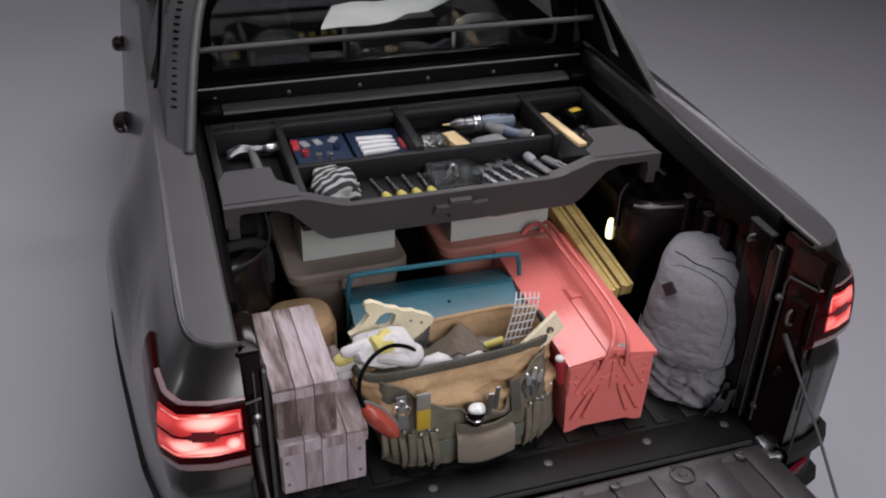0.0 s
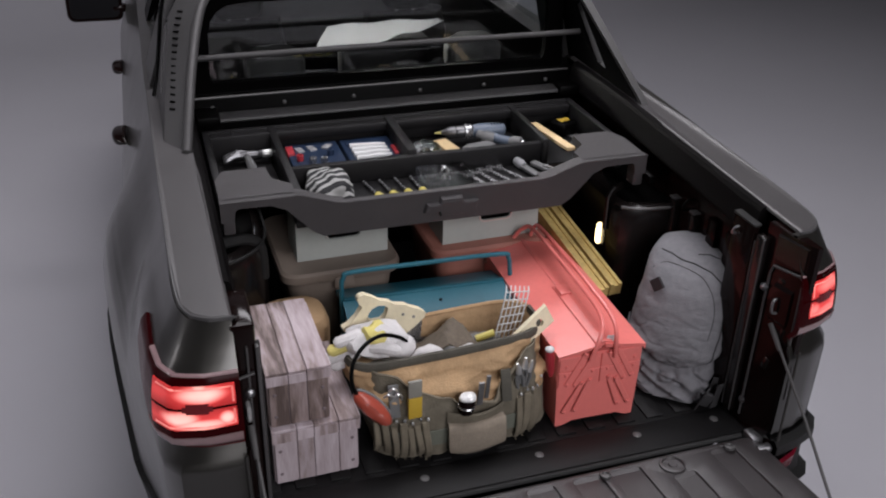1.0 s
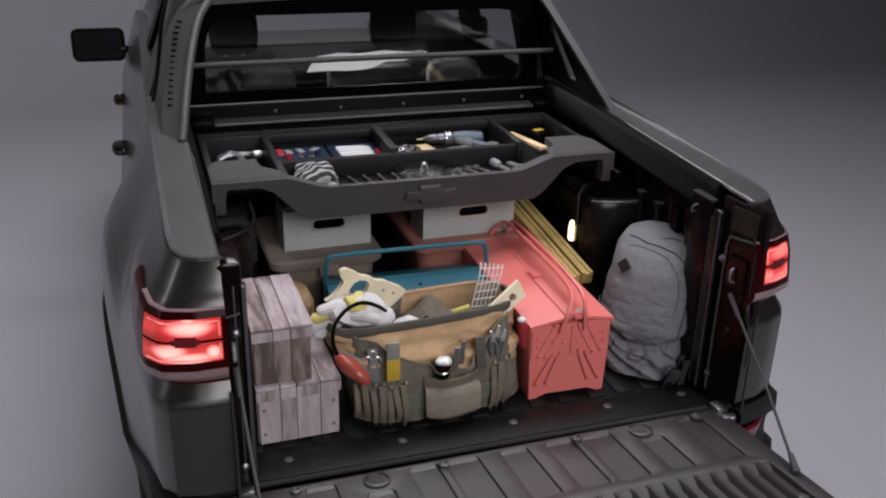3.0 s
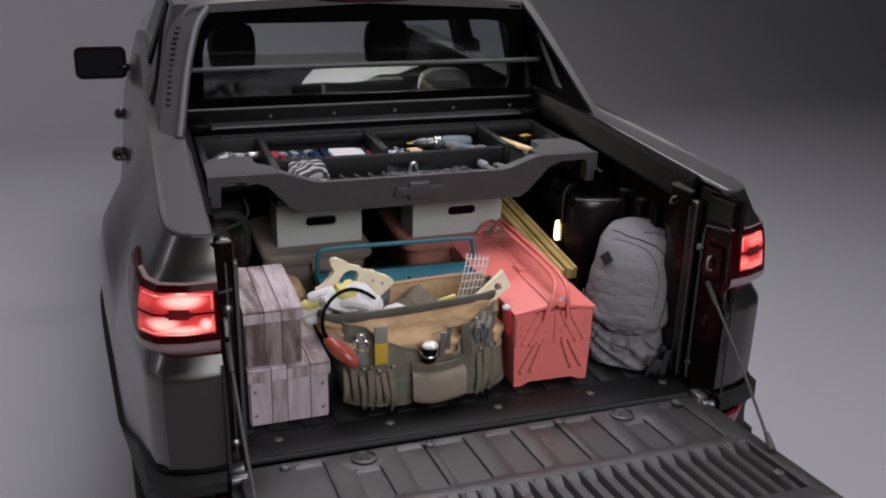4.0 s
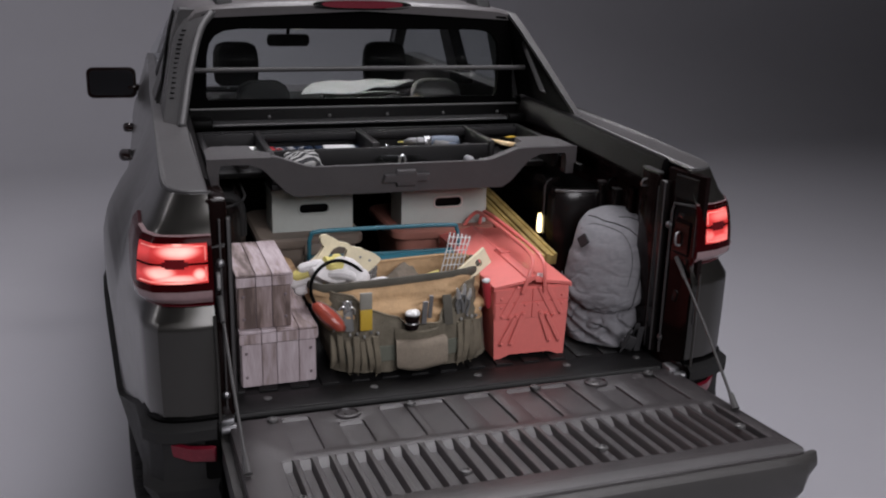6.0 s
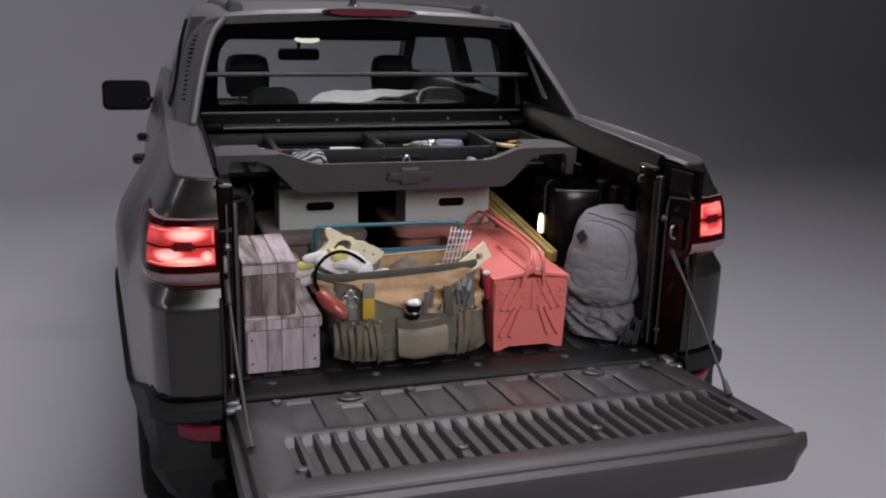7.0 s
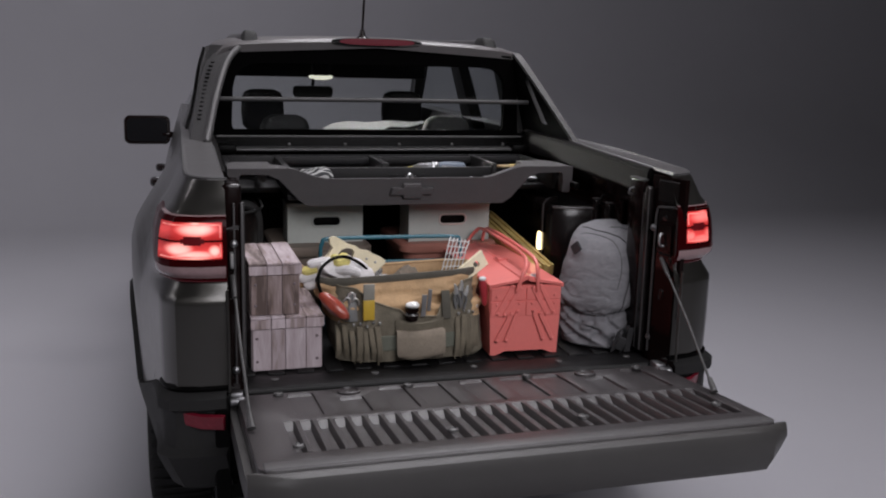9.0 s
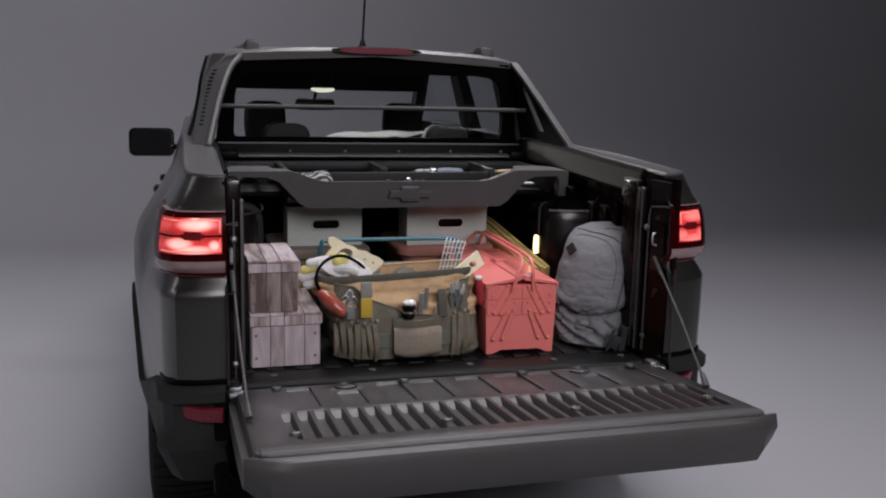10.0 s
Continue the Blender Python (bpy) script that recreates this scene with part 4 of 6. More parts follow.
for x in (-0.372, 0.392):
    hr = part("front_seat", loft([[(x + 0.22 * a * 0.95, 2.50 + b, z) for a, b in ((-1, 0), (-0.9, -0.06), (0.9, -0.06), (1, 0), (0.9, 0.06), (-0.9, 0.06))] for z in (0.8, 1.0, 1.15)] +
                    [[(x + 0.19 * a, 2.51 + b * 0.8, z) for a, b in ((-1, 0), (-0.9, -0.06), (0.9, -0.06), (1, 0), (0.9, 0.06), (-0.9, 0.06))] for z in (1.22, 1.25)]), CABIN, truck, "dark front seat with a headrest")
    part("headrest", loft([[(x + a, 2.47 + b, 1.27 + h) for a, b in rounded(wd, 0.05, 0.03, 4)] for h, wd in ((0, 0.085), (0.02, 0.105), (0.09, 0.112), (0.16, 0.108), (0.195, 0.095), (0.21, 0.06))]), CABIN, hr, "black headrest")
    for dx in (-0.04, 0.04):
        part("headrest_post", cyl((x + dx, 2.48, 1.2), (x + dx, 2.48, 1.3), 0.007), DSTEEL, hr)
bs = part("rear_seat", rbox(-0.62, 0.62, 1.42, 1.56, 0.7, 1.29, 0.04, 3), SEATM, truck, "grey rear bench seat")
for x in (-0.355, 0.385):
    part("rear_headrest", loft([[(x + a, 1.52 + b, 1.28 + h) for a, b in rounded(wd, 0.045, 0.03, 4)] for h, wd in ((0, 0.088), (0.03, 0.106), (0.08, 0.106), (0.11, 0.092), (0.126, 0.06))]), SEATM, bs, "grey low headrest")
mirror_in = part("interior_mirror", loft([[(-0.04 + a, 2.92 + k, 1.453 + b) for a, b in rounded(0.118 - abs(k) * 0.5, 0.034 - abs(k) * 0.5, 0.025, 5)] for k in (-0.012, 0.0, 0.02)]), CABIN, truck, "interior rear-view mirror")
part("mirror_stalk", tube([(-0.04, 2.94, 1.47), (-0.04, 2.88, 1.56)], 0.01, 8), CABIN, mirror_in)
part("map_lamp", loft([[(-0.02 + a, 2.74 + b, z) for a, b in rounded(w, 0.04, 0.02, 4)] for z, w in ((1.528, 0.03), (1.535, 0.06), (1.545, 0.068), (1.552, 0.06))]), mat("dim_map_lamp", (0.7, 0.7, 0.55), 0.4, 0, 0, emit=(1, 0.96, 0.8), strength=0.9), truck, "small pale map lamp")
part("lamp_console", rbox(-0.07, 0.03, 2.70, 2.80, 1.55, 1.65, 0.015), CABIN, truck)

softbox("cab_map_lamp", (-0.02, 2.6, 1.6), (0.15, 1.9, 1.3), 0.14, 0.05, 3.4, (1, 0.97, 0.92), 42)

# sport bar, bulkhead and its bolts
part("sport_bar", tube([(-0.66, 1.19, 1.49), (0, 1.19, 1.492), (0.66, 1.19, 1.49)], 0.0095, 12), BUTT, truck, "slim black cross bar behind the rear window")
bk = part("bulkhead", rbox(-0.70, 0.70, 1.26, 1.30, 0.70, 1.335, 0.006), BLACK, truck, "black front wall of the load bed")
part("bulkhead_edge", tube([(-0.66, 1.262, 1.335), (0.66, 1.262, 1.335)], 0.0045, 8), CABLE, bk)
for k in range(6):
    part("bolt", lathe([(0.007, 0), (0.007, 0.003), (0.004, 0.005), (0.001, 0.0055)], 10, Matrix.Translation((-0.60 + 0.235 * k, 1.259, 1.302)) @ pose(0, 0, 0, 90)), CABLE, bk)
part("cross_lip", loft([[(x, y, z) for y, z in ((1.172, 1.281), (1.164, 1.287), (1.170, 1.293), (1.21, 1.299), (1.235, 1.293), (1.24, 1.281))] for x in (-0.585, 0.585)]), LIPM, truck, "grey plastic lip across the front of the bed")
for s in (-1, 1):
    part("lip_bracket", rbox(*sorted((s * 0.585, s * 0.66)), 1.15, 1.25, 1.275, 1.31, 0.008), BLACK, truck)

# load bed floor
fl = part("bed_floor", rbox(-0.70, 0.70, -0.05, 1.26, 0.69, F - 0.006, 0.004), LINER, truck, "black ribbed plastic bed liner")
part("rear_sill", rbox(-0.66, 0.66, -0.055, 0.055, 0.694, F, 0.008), LINER, fl)
rib = part("floor_rib", rbox(-0.027, 0.027, 0.07, 1.2, F - 0.008, F, 0.004), LINER, fl)
rib.matrix_basis = Matrix.Translation((-0.63, 0, 0))
for k in range(1, 15):
    share(rib, Matrix.Translation((-0.63 + 0.09 * k, 0, 0)), fl)
for x in (-0.55, -0.246, 0.071, 0.36, 0.6):
    part("floor_screw", lathe([(0.012, 0), (0.012, 0.002), (0.006, 0.0035), (0.001, 0.0035)], 14, pose(x, 0.012, F)), CABLE, fl)
part("under_frame", rbox(-0.6, 0.6, -0.05, 4.2, 0.42, 0.66, 0.02), BLACK, truck)
part("rear_beam", rbox(-0.70, 0.70, -0.10, -0.04, 0.40, 0.685, 0.015), BLACK, truck)
part("sill_seal", tube([(-0.64, -0.062, 0.712), (0.64, -0.062, 0.712)], 0.007, 8), RUBBER, truck)

# tailgate, hanging open on two stays; v runs outward from the hinge
K = math.atan(0.09)
GM = Matrix.Translation((0, -0.070, 0.7145)) @ Matrix.Rotation(math.radians(0.8), 4, "Z") @ Matrix.Rotation(-K, 4, "X")


def gbox(x0, x1, v0, v1, w0, w1, bev=0.004, seg=2):
    return place(rbox(x0, x1, -v1, -v0, w0, w1, bev, seg), GM)


gate = part("tailgate", place(loft([[(x, y - 0.335, w) for x, y in rounded(0.672 - k, 0.325 - k, 0.04, 4)] for w, k in ((-0.034, 0.004), (-0.024, 0), (-0.017, 0.001))]), GM), GATEM, truck, "lowered tailgate with a ribbed black inner liner")
skin = []
for x in np.linspace(-0.692, 0.692, 25):
    e = abs(x) / 0.692
    c = 0.0 if e < 0.9 else ((e - 0.9) / 0.1) ** 2
    skin.append([(x, -0.02, -0.03), (x, -0.638 + 0.01 * c, -0.03), (x, -0.645 + 0.01 * c, -0.008), (x, -0.668 + 0.02 * c, -0.006), (x, -0.684 + 0.03 * c, -0.014 - 0.01 * c), (x, -0.69 + 0.035 * c, -0.04), (x, -0.682 + 0.05 * c, -0.090 + 0.012 * c), (x, -0.655 + 0.06 * c, -0.127 + 0.035 * c), (x, -0.4, -0.133 + 0.03 * c), (x, -0.02, -0.09)])
part("gate_skin", place(loft(skin), GM), GATETRIM, gate, "dark grey painted outer skin of the tailgate")
part("gate_edge", gbox(-0.655, 0.655, 0.606, 0.652, -0.008, 0.004, 0.005, 3), EDGEM, gate)
# moulded liner: nine shallow recesses by the hinge, then one long field of grooves between ridges
FAR, NEAR, DEEP = 0.302, 0.55, -0.017
recess = [(-0.531, -0.457, 0.035), (-0.391, -0.324, 0.105), (-0.263, -0.189, 0.03), (-0.165, -0.076, 0.03), (-0.015, 0.063, 0.03), (0.115, 0.195, 0.03), (0.222, 0.308, 0.03), (0.37, 0.437, 0.095), (0.518, 0.588, 0.035)]
holes = [[((x0 + x1) / 2 + a, -(v0 + 0.262) / 2 + b) for a, b in rounded((x1 - x0) / 2, (0.262 - v0) / 2, 0.012, 3)] for x0, x1, v0 in recess]
holes.append([((-0.571 + 0.624) / 2 + a, -(FAR + NEAR) / 2 + b) for a, b in rounded((0.624 + 0.571) / 2, (NEAR - FAR) / 2, 0.004, 2)])
bm = plate([(x, y - 0.335) for x, y in rounded(0.668, 0.32, 0.036, 5)], holes, 0.018, lambda u, v, w: (u, v, w - 0.018))
bm.normal_update()
rims = [e for e in bm.edges if all(abs(v.co.z) < 1e-5 for v in e.verts) and len(e.link_faces) == 2 and e.calc_face_angle(0) > 0.6]
bmesh.ops.bevel(bm, geom=rims, offset=0.0035, segments=2, affect="EDGES", profile=0.5)
part("gate_liner", place(bm, GM), GATEM, gate, "moulded black plastic liner with recesses")


def ramp(x0, x1, v0, run):
    return place(loft([[(x, -v0 + 0.002, DEEP - 0.001), (x, -v0 + 0.002, -0.002), (x, -v0 - 0.003, -0.003), (x, -v0 - run, DEEP - 0.001)] for x in (x0, x1)]), GM)


for x0, x1, v0 in recess:
    part("recess_lip", ramp(x0 + 0.003, x1 - 0.003, v0, 0.034), GATEM, gate)
    part("recess_floor", gbox(x0 - 0.004, x1 + 0.004, v0 - 0.004, 0.266, DEEP - 0.001, -0.0075, 0.001, 1), GATEM, gate)
part("groove_lip", ramp(-0.57, 0.623, FAR, 0.03), GATEM, gate)
rprof = [(-0.0125, DEEP - 0.001), (-0.0105, -0.012), (-0.0078, -0.003), (-0.0052, 0.0004), (0.0052, 0.0004), (0.0078, -0.003), (0.0105, -0.012), (0.0125, DEEP - 0.001)]
ridge = part("ridge", place(loft([[(x * k, -v, w) for x, w in rprof] for v, k in ((FAR - 0.002, 1.5), (FAR + 0.006, 1.12), (FAR + 0.014, 1.0), (NEAR - 0.012, 1.0), (NEAR + 0.002, 1.3))]), GM), GATEM, gate)
AX = (GM.to_3x3() @ Vector((1, 0, 0)))
ridge.matrix_basis = Matrix.Translation(AX * -0.5375)
for k in range(1, 26):
    share(ridge, Matrix.Translation(AX * (-0.5375 + 0.0451 * k)), gate)
for x in (-0.355, 0.39):
    part("gate_ring", place(lathe([(0.034, 0), (0.034, 0.006), (0.028, 0.008), (0.026, 0.003), (0.012, 0.003), (0.01, 0.006), (0.001, 0.006)], 24), GM @ Matrix.Translation((x, -0.062, 0))), GATEM, gate)
for x, v in ((-0.555, 0.045), (-0.175, 0.05), (0.203, 0.045), (0.575, 0.045), (-0.56, 0.515), (-0.172, 0.50), (0.189, 0.485), (0.59, 0.48)):
    part("gate_screw", place(lathe([(0.015, 0), (0.014, 0.006), (0.008, 0.008), (0.006, 0.004), (0.001, 0.004)], 14), GM @ Matrix.Translation((x, -v, 0.002))), CABLE, gate)
for s in (-1, 1):
    SY = -0.085 if s < 0 else -0.050
    c = part("gate_stay", tube([(s * 0.672, SY, 1.058), (s * 0.664, -0.25, 0.909), (s * 0.652, -0.438, 0.757)], 0.0042, 8), CABLE, truck, "thin steel stay holding the tailgate")
    part("stay_end", tube([(s * 0.672, SY + 0.005, 1.064), (s * 0.671, SY - 0.05, 1.016)], [0.0085, 0.0065], 10), CABLE, c)
    part("stay_foot", tube([(s * 0.655, -0.405, 0.786), (s * 0.652, -0.44, 0.756)], [0.007, 0.011], 10), CABLE, c)
    part("hinge_block", rbox(*sorted((s * 0.65, s * 0.688)), -0.105, -0.055, 0.655, 0.728, 0.006), DSTEEL, gate, "worn steel hinge block")
    part("hinge_pin", lathe([(0.013, -0.02), (0.014, -0.017), (0.014, 0.017), (0.009, 0.022), (0.002, 0.023)], 14, Matrix.Translation((s * 0.668, -0.128, 0.712)) @ pose(0, 0, 0, 0, 90)), DSTEEL, gate, "worn steel hinge pin")
    part("hinge_strap", rbox(*sorted((s * 0.676, s * 0.681)), -0.245, -0.155, 0.622, 0.668, 0.004), DSTEEL, gate)
# lamp in the bed
part("bed_lamp", place(loft([[(x, y, z) for x, y in rounded(w, 0.006, 0.005, 3)] for z, w in ((-0.036, 0.006), (-0.03, 0.011), (0.0, 0.012), (0.03, 0.009), (0.036, 0.005))]), Matrix.Translation((0.534, 0.666, 0.986)) @ pose(0, 0, 0, 0, 0, -56)), WARMLED, truck, "small warm lamp lit on the wheel housing")

# ---- sliding tray organiser across the bed ----
TM = pose(0, 0, 0, 0, 0, -1.2)
tray = thing("cargo_tray", "charcoal moulded sliding tray organiser spanning the load bed", "tool tray", m=pose(-0.016, 0, 0) @ TM)
# pan, dividers and shelves use the darker colour that carries the tray's inner shade
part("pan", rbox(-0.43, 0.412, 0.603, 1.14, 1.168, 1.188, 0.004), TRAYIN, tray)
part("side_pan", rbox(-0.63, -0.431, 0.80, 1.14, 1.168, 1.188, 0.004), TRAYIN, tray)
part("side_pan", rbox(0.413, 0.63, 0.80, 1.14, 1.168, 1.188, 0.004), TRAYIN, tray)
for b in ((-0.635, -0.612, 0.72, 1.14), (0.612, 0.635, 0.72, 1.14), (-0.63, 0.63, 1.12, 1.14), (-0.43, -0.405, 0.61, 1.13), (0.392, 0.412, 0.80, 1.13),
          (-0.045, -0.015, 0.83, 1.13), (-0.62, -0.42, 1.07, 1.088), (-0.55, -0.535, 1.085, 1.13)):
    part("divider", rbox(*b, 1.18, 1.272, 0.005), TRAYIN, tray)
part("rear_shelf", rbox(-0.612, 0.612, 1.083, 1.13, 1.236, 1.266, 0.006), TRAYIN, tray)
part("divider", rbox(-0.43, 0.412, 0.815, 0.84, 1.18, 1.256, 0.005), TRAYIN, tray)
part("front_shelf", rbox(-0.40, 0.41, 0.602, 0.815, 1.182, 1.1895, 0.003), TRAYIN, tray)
prof = [(-0.635, 1.284), (-0.635, 1.225), (-0.60, 1.225), (-0.595, 1.258), (-0.585, 1.264), (-0.50, 1.262), (-0.46, 1.245), (-0.39, 1.170), (-0.36, 1.151), (0.36, 1.151), (0.39, 1.170), (0.46, 1.245), (0.50, 1.262),
        (0.585, 1.264), (0.595, 1.258), (0.60, 1.225), (0.635, 1.225), (0.635, 1.284), (0.435, 1.284), (0.41, 1.28), (0.325, 1.25), (0.295, 1.245), (-0.295, 1.245), (-0.325, 1.25), (-0.41, 1.28), (-0.435, 1.284)]
fp = part("front_panel", plate(prof, [], 0.026, lambda u, v, w: (u, 0.576 + w + 0.10 * max(0, (v - 1.164)) * 0.0, v)), TRAYM, tray, "moulded front panel with stepped edge", sharp=50)
part("panel_edge", tube([(u, 0.578, v) for u, v in prof[17:]], 0.0032, 6), TRAYM, fp)
for s in (-1, 1):
    wing = [(s * 0.635, 0.60), (s * 0.635, 0.73), (s * 0.61, 0.79), (s * 0.485, 0.79), (s * 0.48, 0.71), (s * 0.43, 0.66), (s * 0.43, 0.60)]
    part("wing", loft([[(x, y, z) for x, y in wing] for z in (1.258, 1.280)] + [[(x * 0.997, y - 0.003, 1.284) for x, y in wing]]), TRAYM, tray)
    ramp = [(s * 0.43, 1.284), (s * 0.41, 1.28), (s * 0.325, 1.25), (s * 0.295, 1.245), (s * 0.295, 1.225), (s * 0.43, 1.225)]
    part("ramp", plate(ramp, [], 0.022, lambda u, v, w: (u, 0.60 + w, v)), TRAYM, tray)
    part("leg", rbox(*sorted((s * 0.598, s * 0.63)), 0.580, 0.625, 1.186, 1.262, 0.005), TRAYM, tray)
    part("slide_rail", rbox(*sorted((s * 0.636, s * 0.656)), 0.55, 1.2, 1.20, 1.225, 0.004), BLACK, tray)
cross = [(-0.078, -0.012), (-0.035, -0.012), (-0.03, -0.026), (0.03, -0.026), (0.035, -0.012), (0.07, -0.012), (0.078, 0.012), (0.035, 0.012), (0.03, 0.026), (-0.03, 0.026), (-0.035, 0.012), (-0.07, 0.012)]
cross = [(u * 1.08, v * 1.18) for u, v in cross]
badge = part("badge", loft([[(0.012 + u * k, 0.577 - w, 1.2 + v * k2) for u, v in cross] for w, k, k2 in ((0.0, 1.0, 1.0), (0.014, 0.95, 0.84), (0.016, 0.93, 0.79))]), TRAYM, tray, "raised plain badge on the front panel", smooth=False)
part("badge_face", loft([[(0.012 + u * k, 0.577 - w, 1.2 + v * k2) for u, v in cross] for w, k, k2 in ((0.0155, 0.87, 0.62), (0.0178, 0.86, 0.58))]), TRAYM, badge, smooth=False)

# ---- things in the tray ----
Z = 1.189
hm = thing("claw_hammer", "steel claw hammer with a grey handle lying in the tray", "hammer", m=TM)
part("handle", tube([(-0.522, 0.70, 1.236), (-0.522, 0.80, 1.232), (-0.522, 0.95, 1.222), (-0.524, 1.03, 1.218)], [0.016, 0.016, 0.014, 0.010], 10), GREYP, hm)
part("hammer_face", tube([(-0.535, 1.04, 1.218), (-0.50, 1.04, 1.218), (-0.488, 1.04, 1.218), (-0.484, 1.04, 1.218), (-0.446, 1.04, 1.218)], [0.014, 0.013, 0.0105, 0.0125, 0.0125], 12), HAMM, hm, "dark steel hammer head")
part("striking_face", tube([(-0.476, 1.04, 1.218), (-0.474, 1.04, 1.218), (-0.446, 1.04, 1.218), (-0.444, 1.04, 1.218)], [0.0125, 0.0135, 0.0135, 0.0125], 12), STEEL, hm, "bright steel striking face")
for dy in (-0.009, 0.009):
    part("claw", tube(smooth_path([(-0.525, 1.04, 1.220), (-0.562, 1.04 + dy, 1.222), (-0.598, 1.035 + dy * 1.6, 1.208)], 5), [0.013] * 5 + [0.010] * 5 + [0.005], 8), HAMM, hm)


def bit_case(cx, light):
    c = thing("bit_case", "navy blue plastic bit case with red ends, open in the tray" if not light else "navy blue plastic case filled with pale bits", "tool case", "bit cases", m=TM @ pose(cx, 0.98, Z))
    cbody = part("case_body", rbox(-0.085, 0.085, -0.115, 0.115, 0, 0.028, 0.006), NAVY, c)
    part("case_end", rbox(-0.086, -0.062, 0.02, 0.088, 0.003, 0.034, 0.004) if not light else rbox(0.064, 0.087, -0.05, 0.02, 0.003, 0.034, 0.004), REDP, c, "red end catch")
    if light:
        for k in range(4):
            part("bit", place(tube([(-0.065, 0, 0), (0.02, 0, 0), (0.05, 0, 0)], [0.009, 0.009, 0.005], 8), pose(0, -0.06 + 0.03 * k, 0.035, 0, 0, 4 - 3 * k)), WHITEP, cbody)
        part("bit_tray", rbox(-0.07, 0.05, 0.05, 0.08, 0.026, 0.032, 0.003), NAVY, cbody)
    else:
        for k, (x, y) in enumerate(((-0.045, 0.055), (-0.005, 0.06), (0.045, 0.065))):
            part("white_insert", place(rbox(-0.012, 0.012, -0.02, 0.02, 0.026, 0.033, 0.003), pose(x, y, 0, 0, 0, 15 - 50 * (k == 2))), PALEP, cbody, "pale insert")
        for x, y in ((-0.055, -0.02), (-0.02, -0.05), (0.015, -0.055), (0.045, 0.0)):
            part("socket", lathe([(0.011, 0), (0.011, 0.02), (0.007, 0.021), (0.006, 0.01), (0.001, 0.01)], 12, pose(x, y, 0.026))  , TOOLST if y < -0.04 else REDP if x < -0.05 else NAVY, cbody)
    return c


bit_case(-0.315, False)
bit_case(-0.137, True)

dr = thing("cordless_drill", "grey-blue cordless drill with a chrome collar lying in the tray", "drill", m=TM @ pose(0.215, 1.022, Z + 0.042, 0, 0, -6) @ Matrix.Scale(0.84, 4))
BLUEP = mat("slate_blue_plastic", (0.10, 0.125, 0.165), 0.36, 0, 0.12, 20)
part("motor_housing", tube([(0.0, 0, 0.0), (0.012, 0, 0.0), (0.03, 0, 0.0), (0.10, 0, 0.0), (0.128, 0, 0), (0.136, 0, 0)], [0.022, 0.026, 0.029, 0.029, 0.024, 0.012], 16), BLUEP, dr, "slate-blue motor housing")
for k in range(4):
    part("vent", rbox(0.075 + 0.012 * k, 0.080 + 0.012 * k, -0.012, 0.012, 0.026, 0.0305, 0.001, 1), BLACK, dr)
part("collar", tube([(-0.034, 0, 0), (-0.030, 0, 0), (-0.024, 0, 0), (-0.02, 0, 0), (-0.006, 0, 0), (0.002, 0, 0)], [0.022, 0.031, 0.031, 0.026, 0.030, 0.025], 20), TOOLST, dr, "chrome torque collar")
part("chuck", tube([(-0.125, 0, 0), (-0.11, 0, 0), (-0.098, 0, 0), (-0.07, 0, 0), (-0.066, 0, 0), (-0.05, 0, 0), (-0.03, 0, 0)], [0.008, 0.013, 0.020, 0.023, 0.020, 0.024, 0.022], 16), HAMM, dr, "dark chuck")
part("chuck_tip", tube([(-0.15, 0, 0), (-0.118, 0, 0)], [0.003, 0.006], 8), YPALE, dr)
part("gear_case", tube(smooth_path([(0.02, -0.022, -0.004), (0.05, -0.05, -0.01), (0.075, -0.062, -0.012)], 4), [0.018] * 3 + [0.024] * 5 + [0.022], 12), GREYP, dr)
part("grip", tube(smooth_path([(0.06, -0.04, -0.008), (0.10, -0.075, -0.012), (0.135, -0.10, -0.014)], 4), 0.019, 12), BLUEP, dr)
part("battery", tube([(0.13, -0.096, -0.014), (0.142, -0.105, -0.014), (0.165, -0.121, -0.014), (0.172, -0.126, -0.014)], [0.02, 0.026, 0.026, 0.016], 12), GREYP, dr)
part("battery_ring", tube([(0.168, -0.123, -0.014), (0.176, -0.129, -0.014)], [0.018, 0.016], 12), STEEL, dr, "bright end ring")
single("battery_charger", loft([[(x, y, z) for x, y in rounded(0.06 - k, 0.04 - k, 0.02, 4)] for z, k in ((0, 0.0), (0.03, 0.004), (0.04, 0.014))]), mat("mid_grey_plastic", (0.16, 0.16, 0.16), 0.5, 0, 0.1, 20), "grey plastic battery charger lying in the tray", "charger", m=TM @ pose(0.205, 0.905, Z, 0, 0, 10))
single("wood_block", rbox(-0.024, 0.024, -0.055, 0.055, 0, 0.035, 0.003), WOOD, "small pale wooden block in the tray", "wood block", m=TM @ pose(0.105, 0.945, Z, 0, 0, 12))
single("crumpled_bag", blob((0, 0, 0), (0.045, 0.06, 0.022), 0.02, 60), CLEAR, "small crumpled clear plastic bag of fixings", "plastic bag", m=TM @ pose(0.04, 0.95, Z + 0.021))
single("wooden_strip", rbox(-0.0145, 0.0145, -0.16, 0.16, -0.006, 0.006, 0.002), WOOD, "flat pale wooden strip lying across the tray edge", "wooden strip", m=TM @ pose(0.432, 0.868, 1.252, -7, 0, -1))
tp = thing("tape_measure", "black and yellow tape measure lying in the tray", "tape measure", m=TM @ pose(0.545, 1.02, Z, 0, 0, 20))
part("case", rbox(-0.035, 0.035, -0.035, 0.035, 0, 0.05, 0.012, 3), BLACK, tp)
part("label_band", rbox(-0.02, 0.02, -0.012, 0.012, 0.046, 0.053, 0.003), YELLOW, tp, "yellow top")
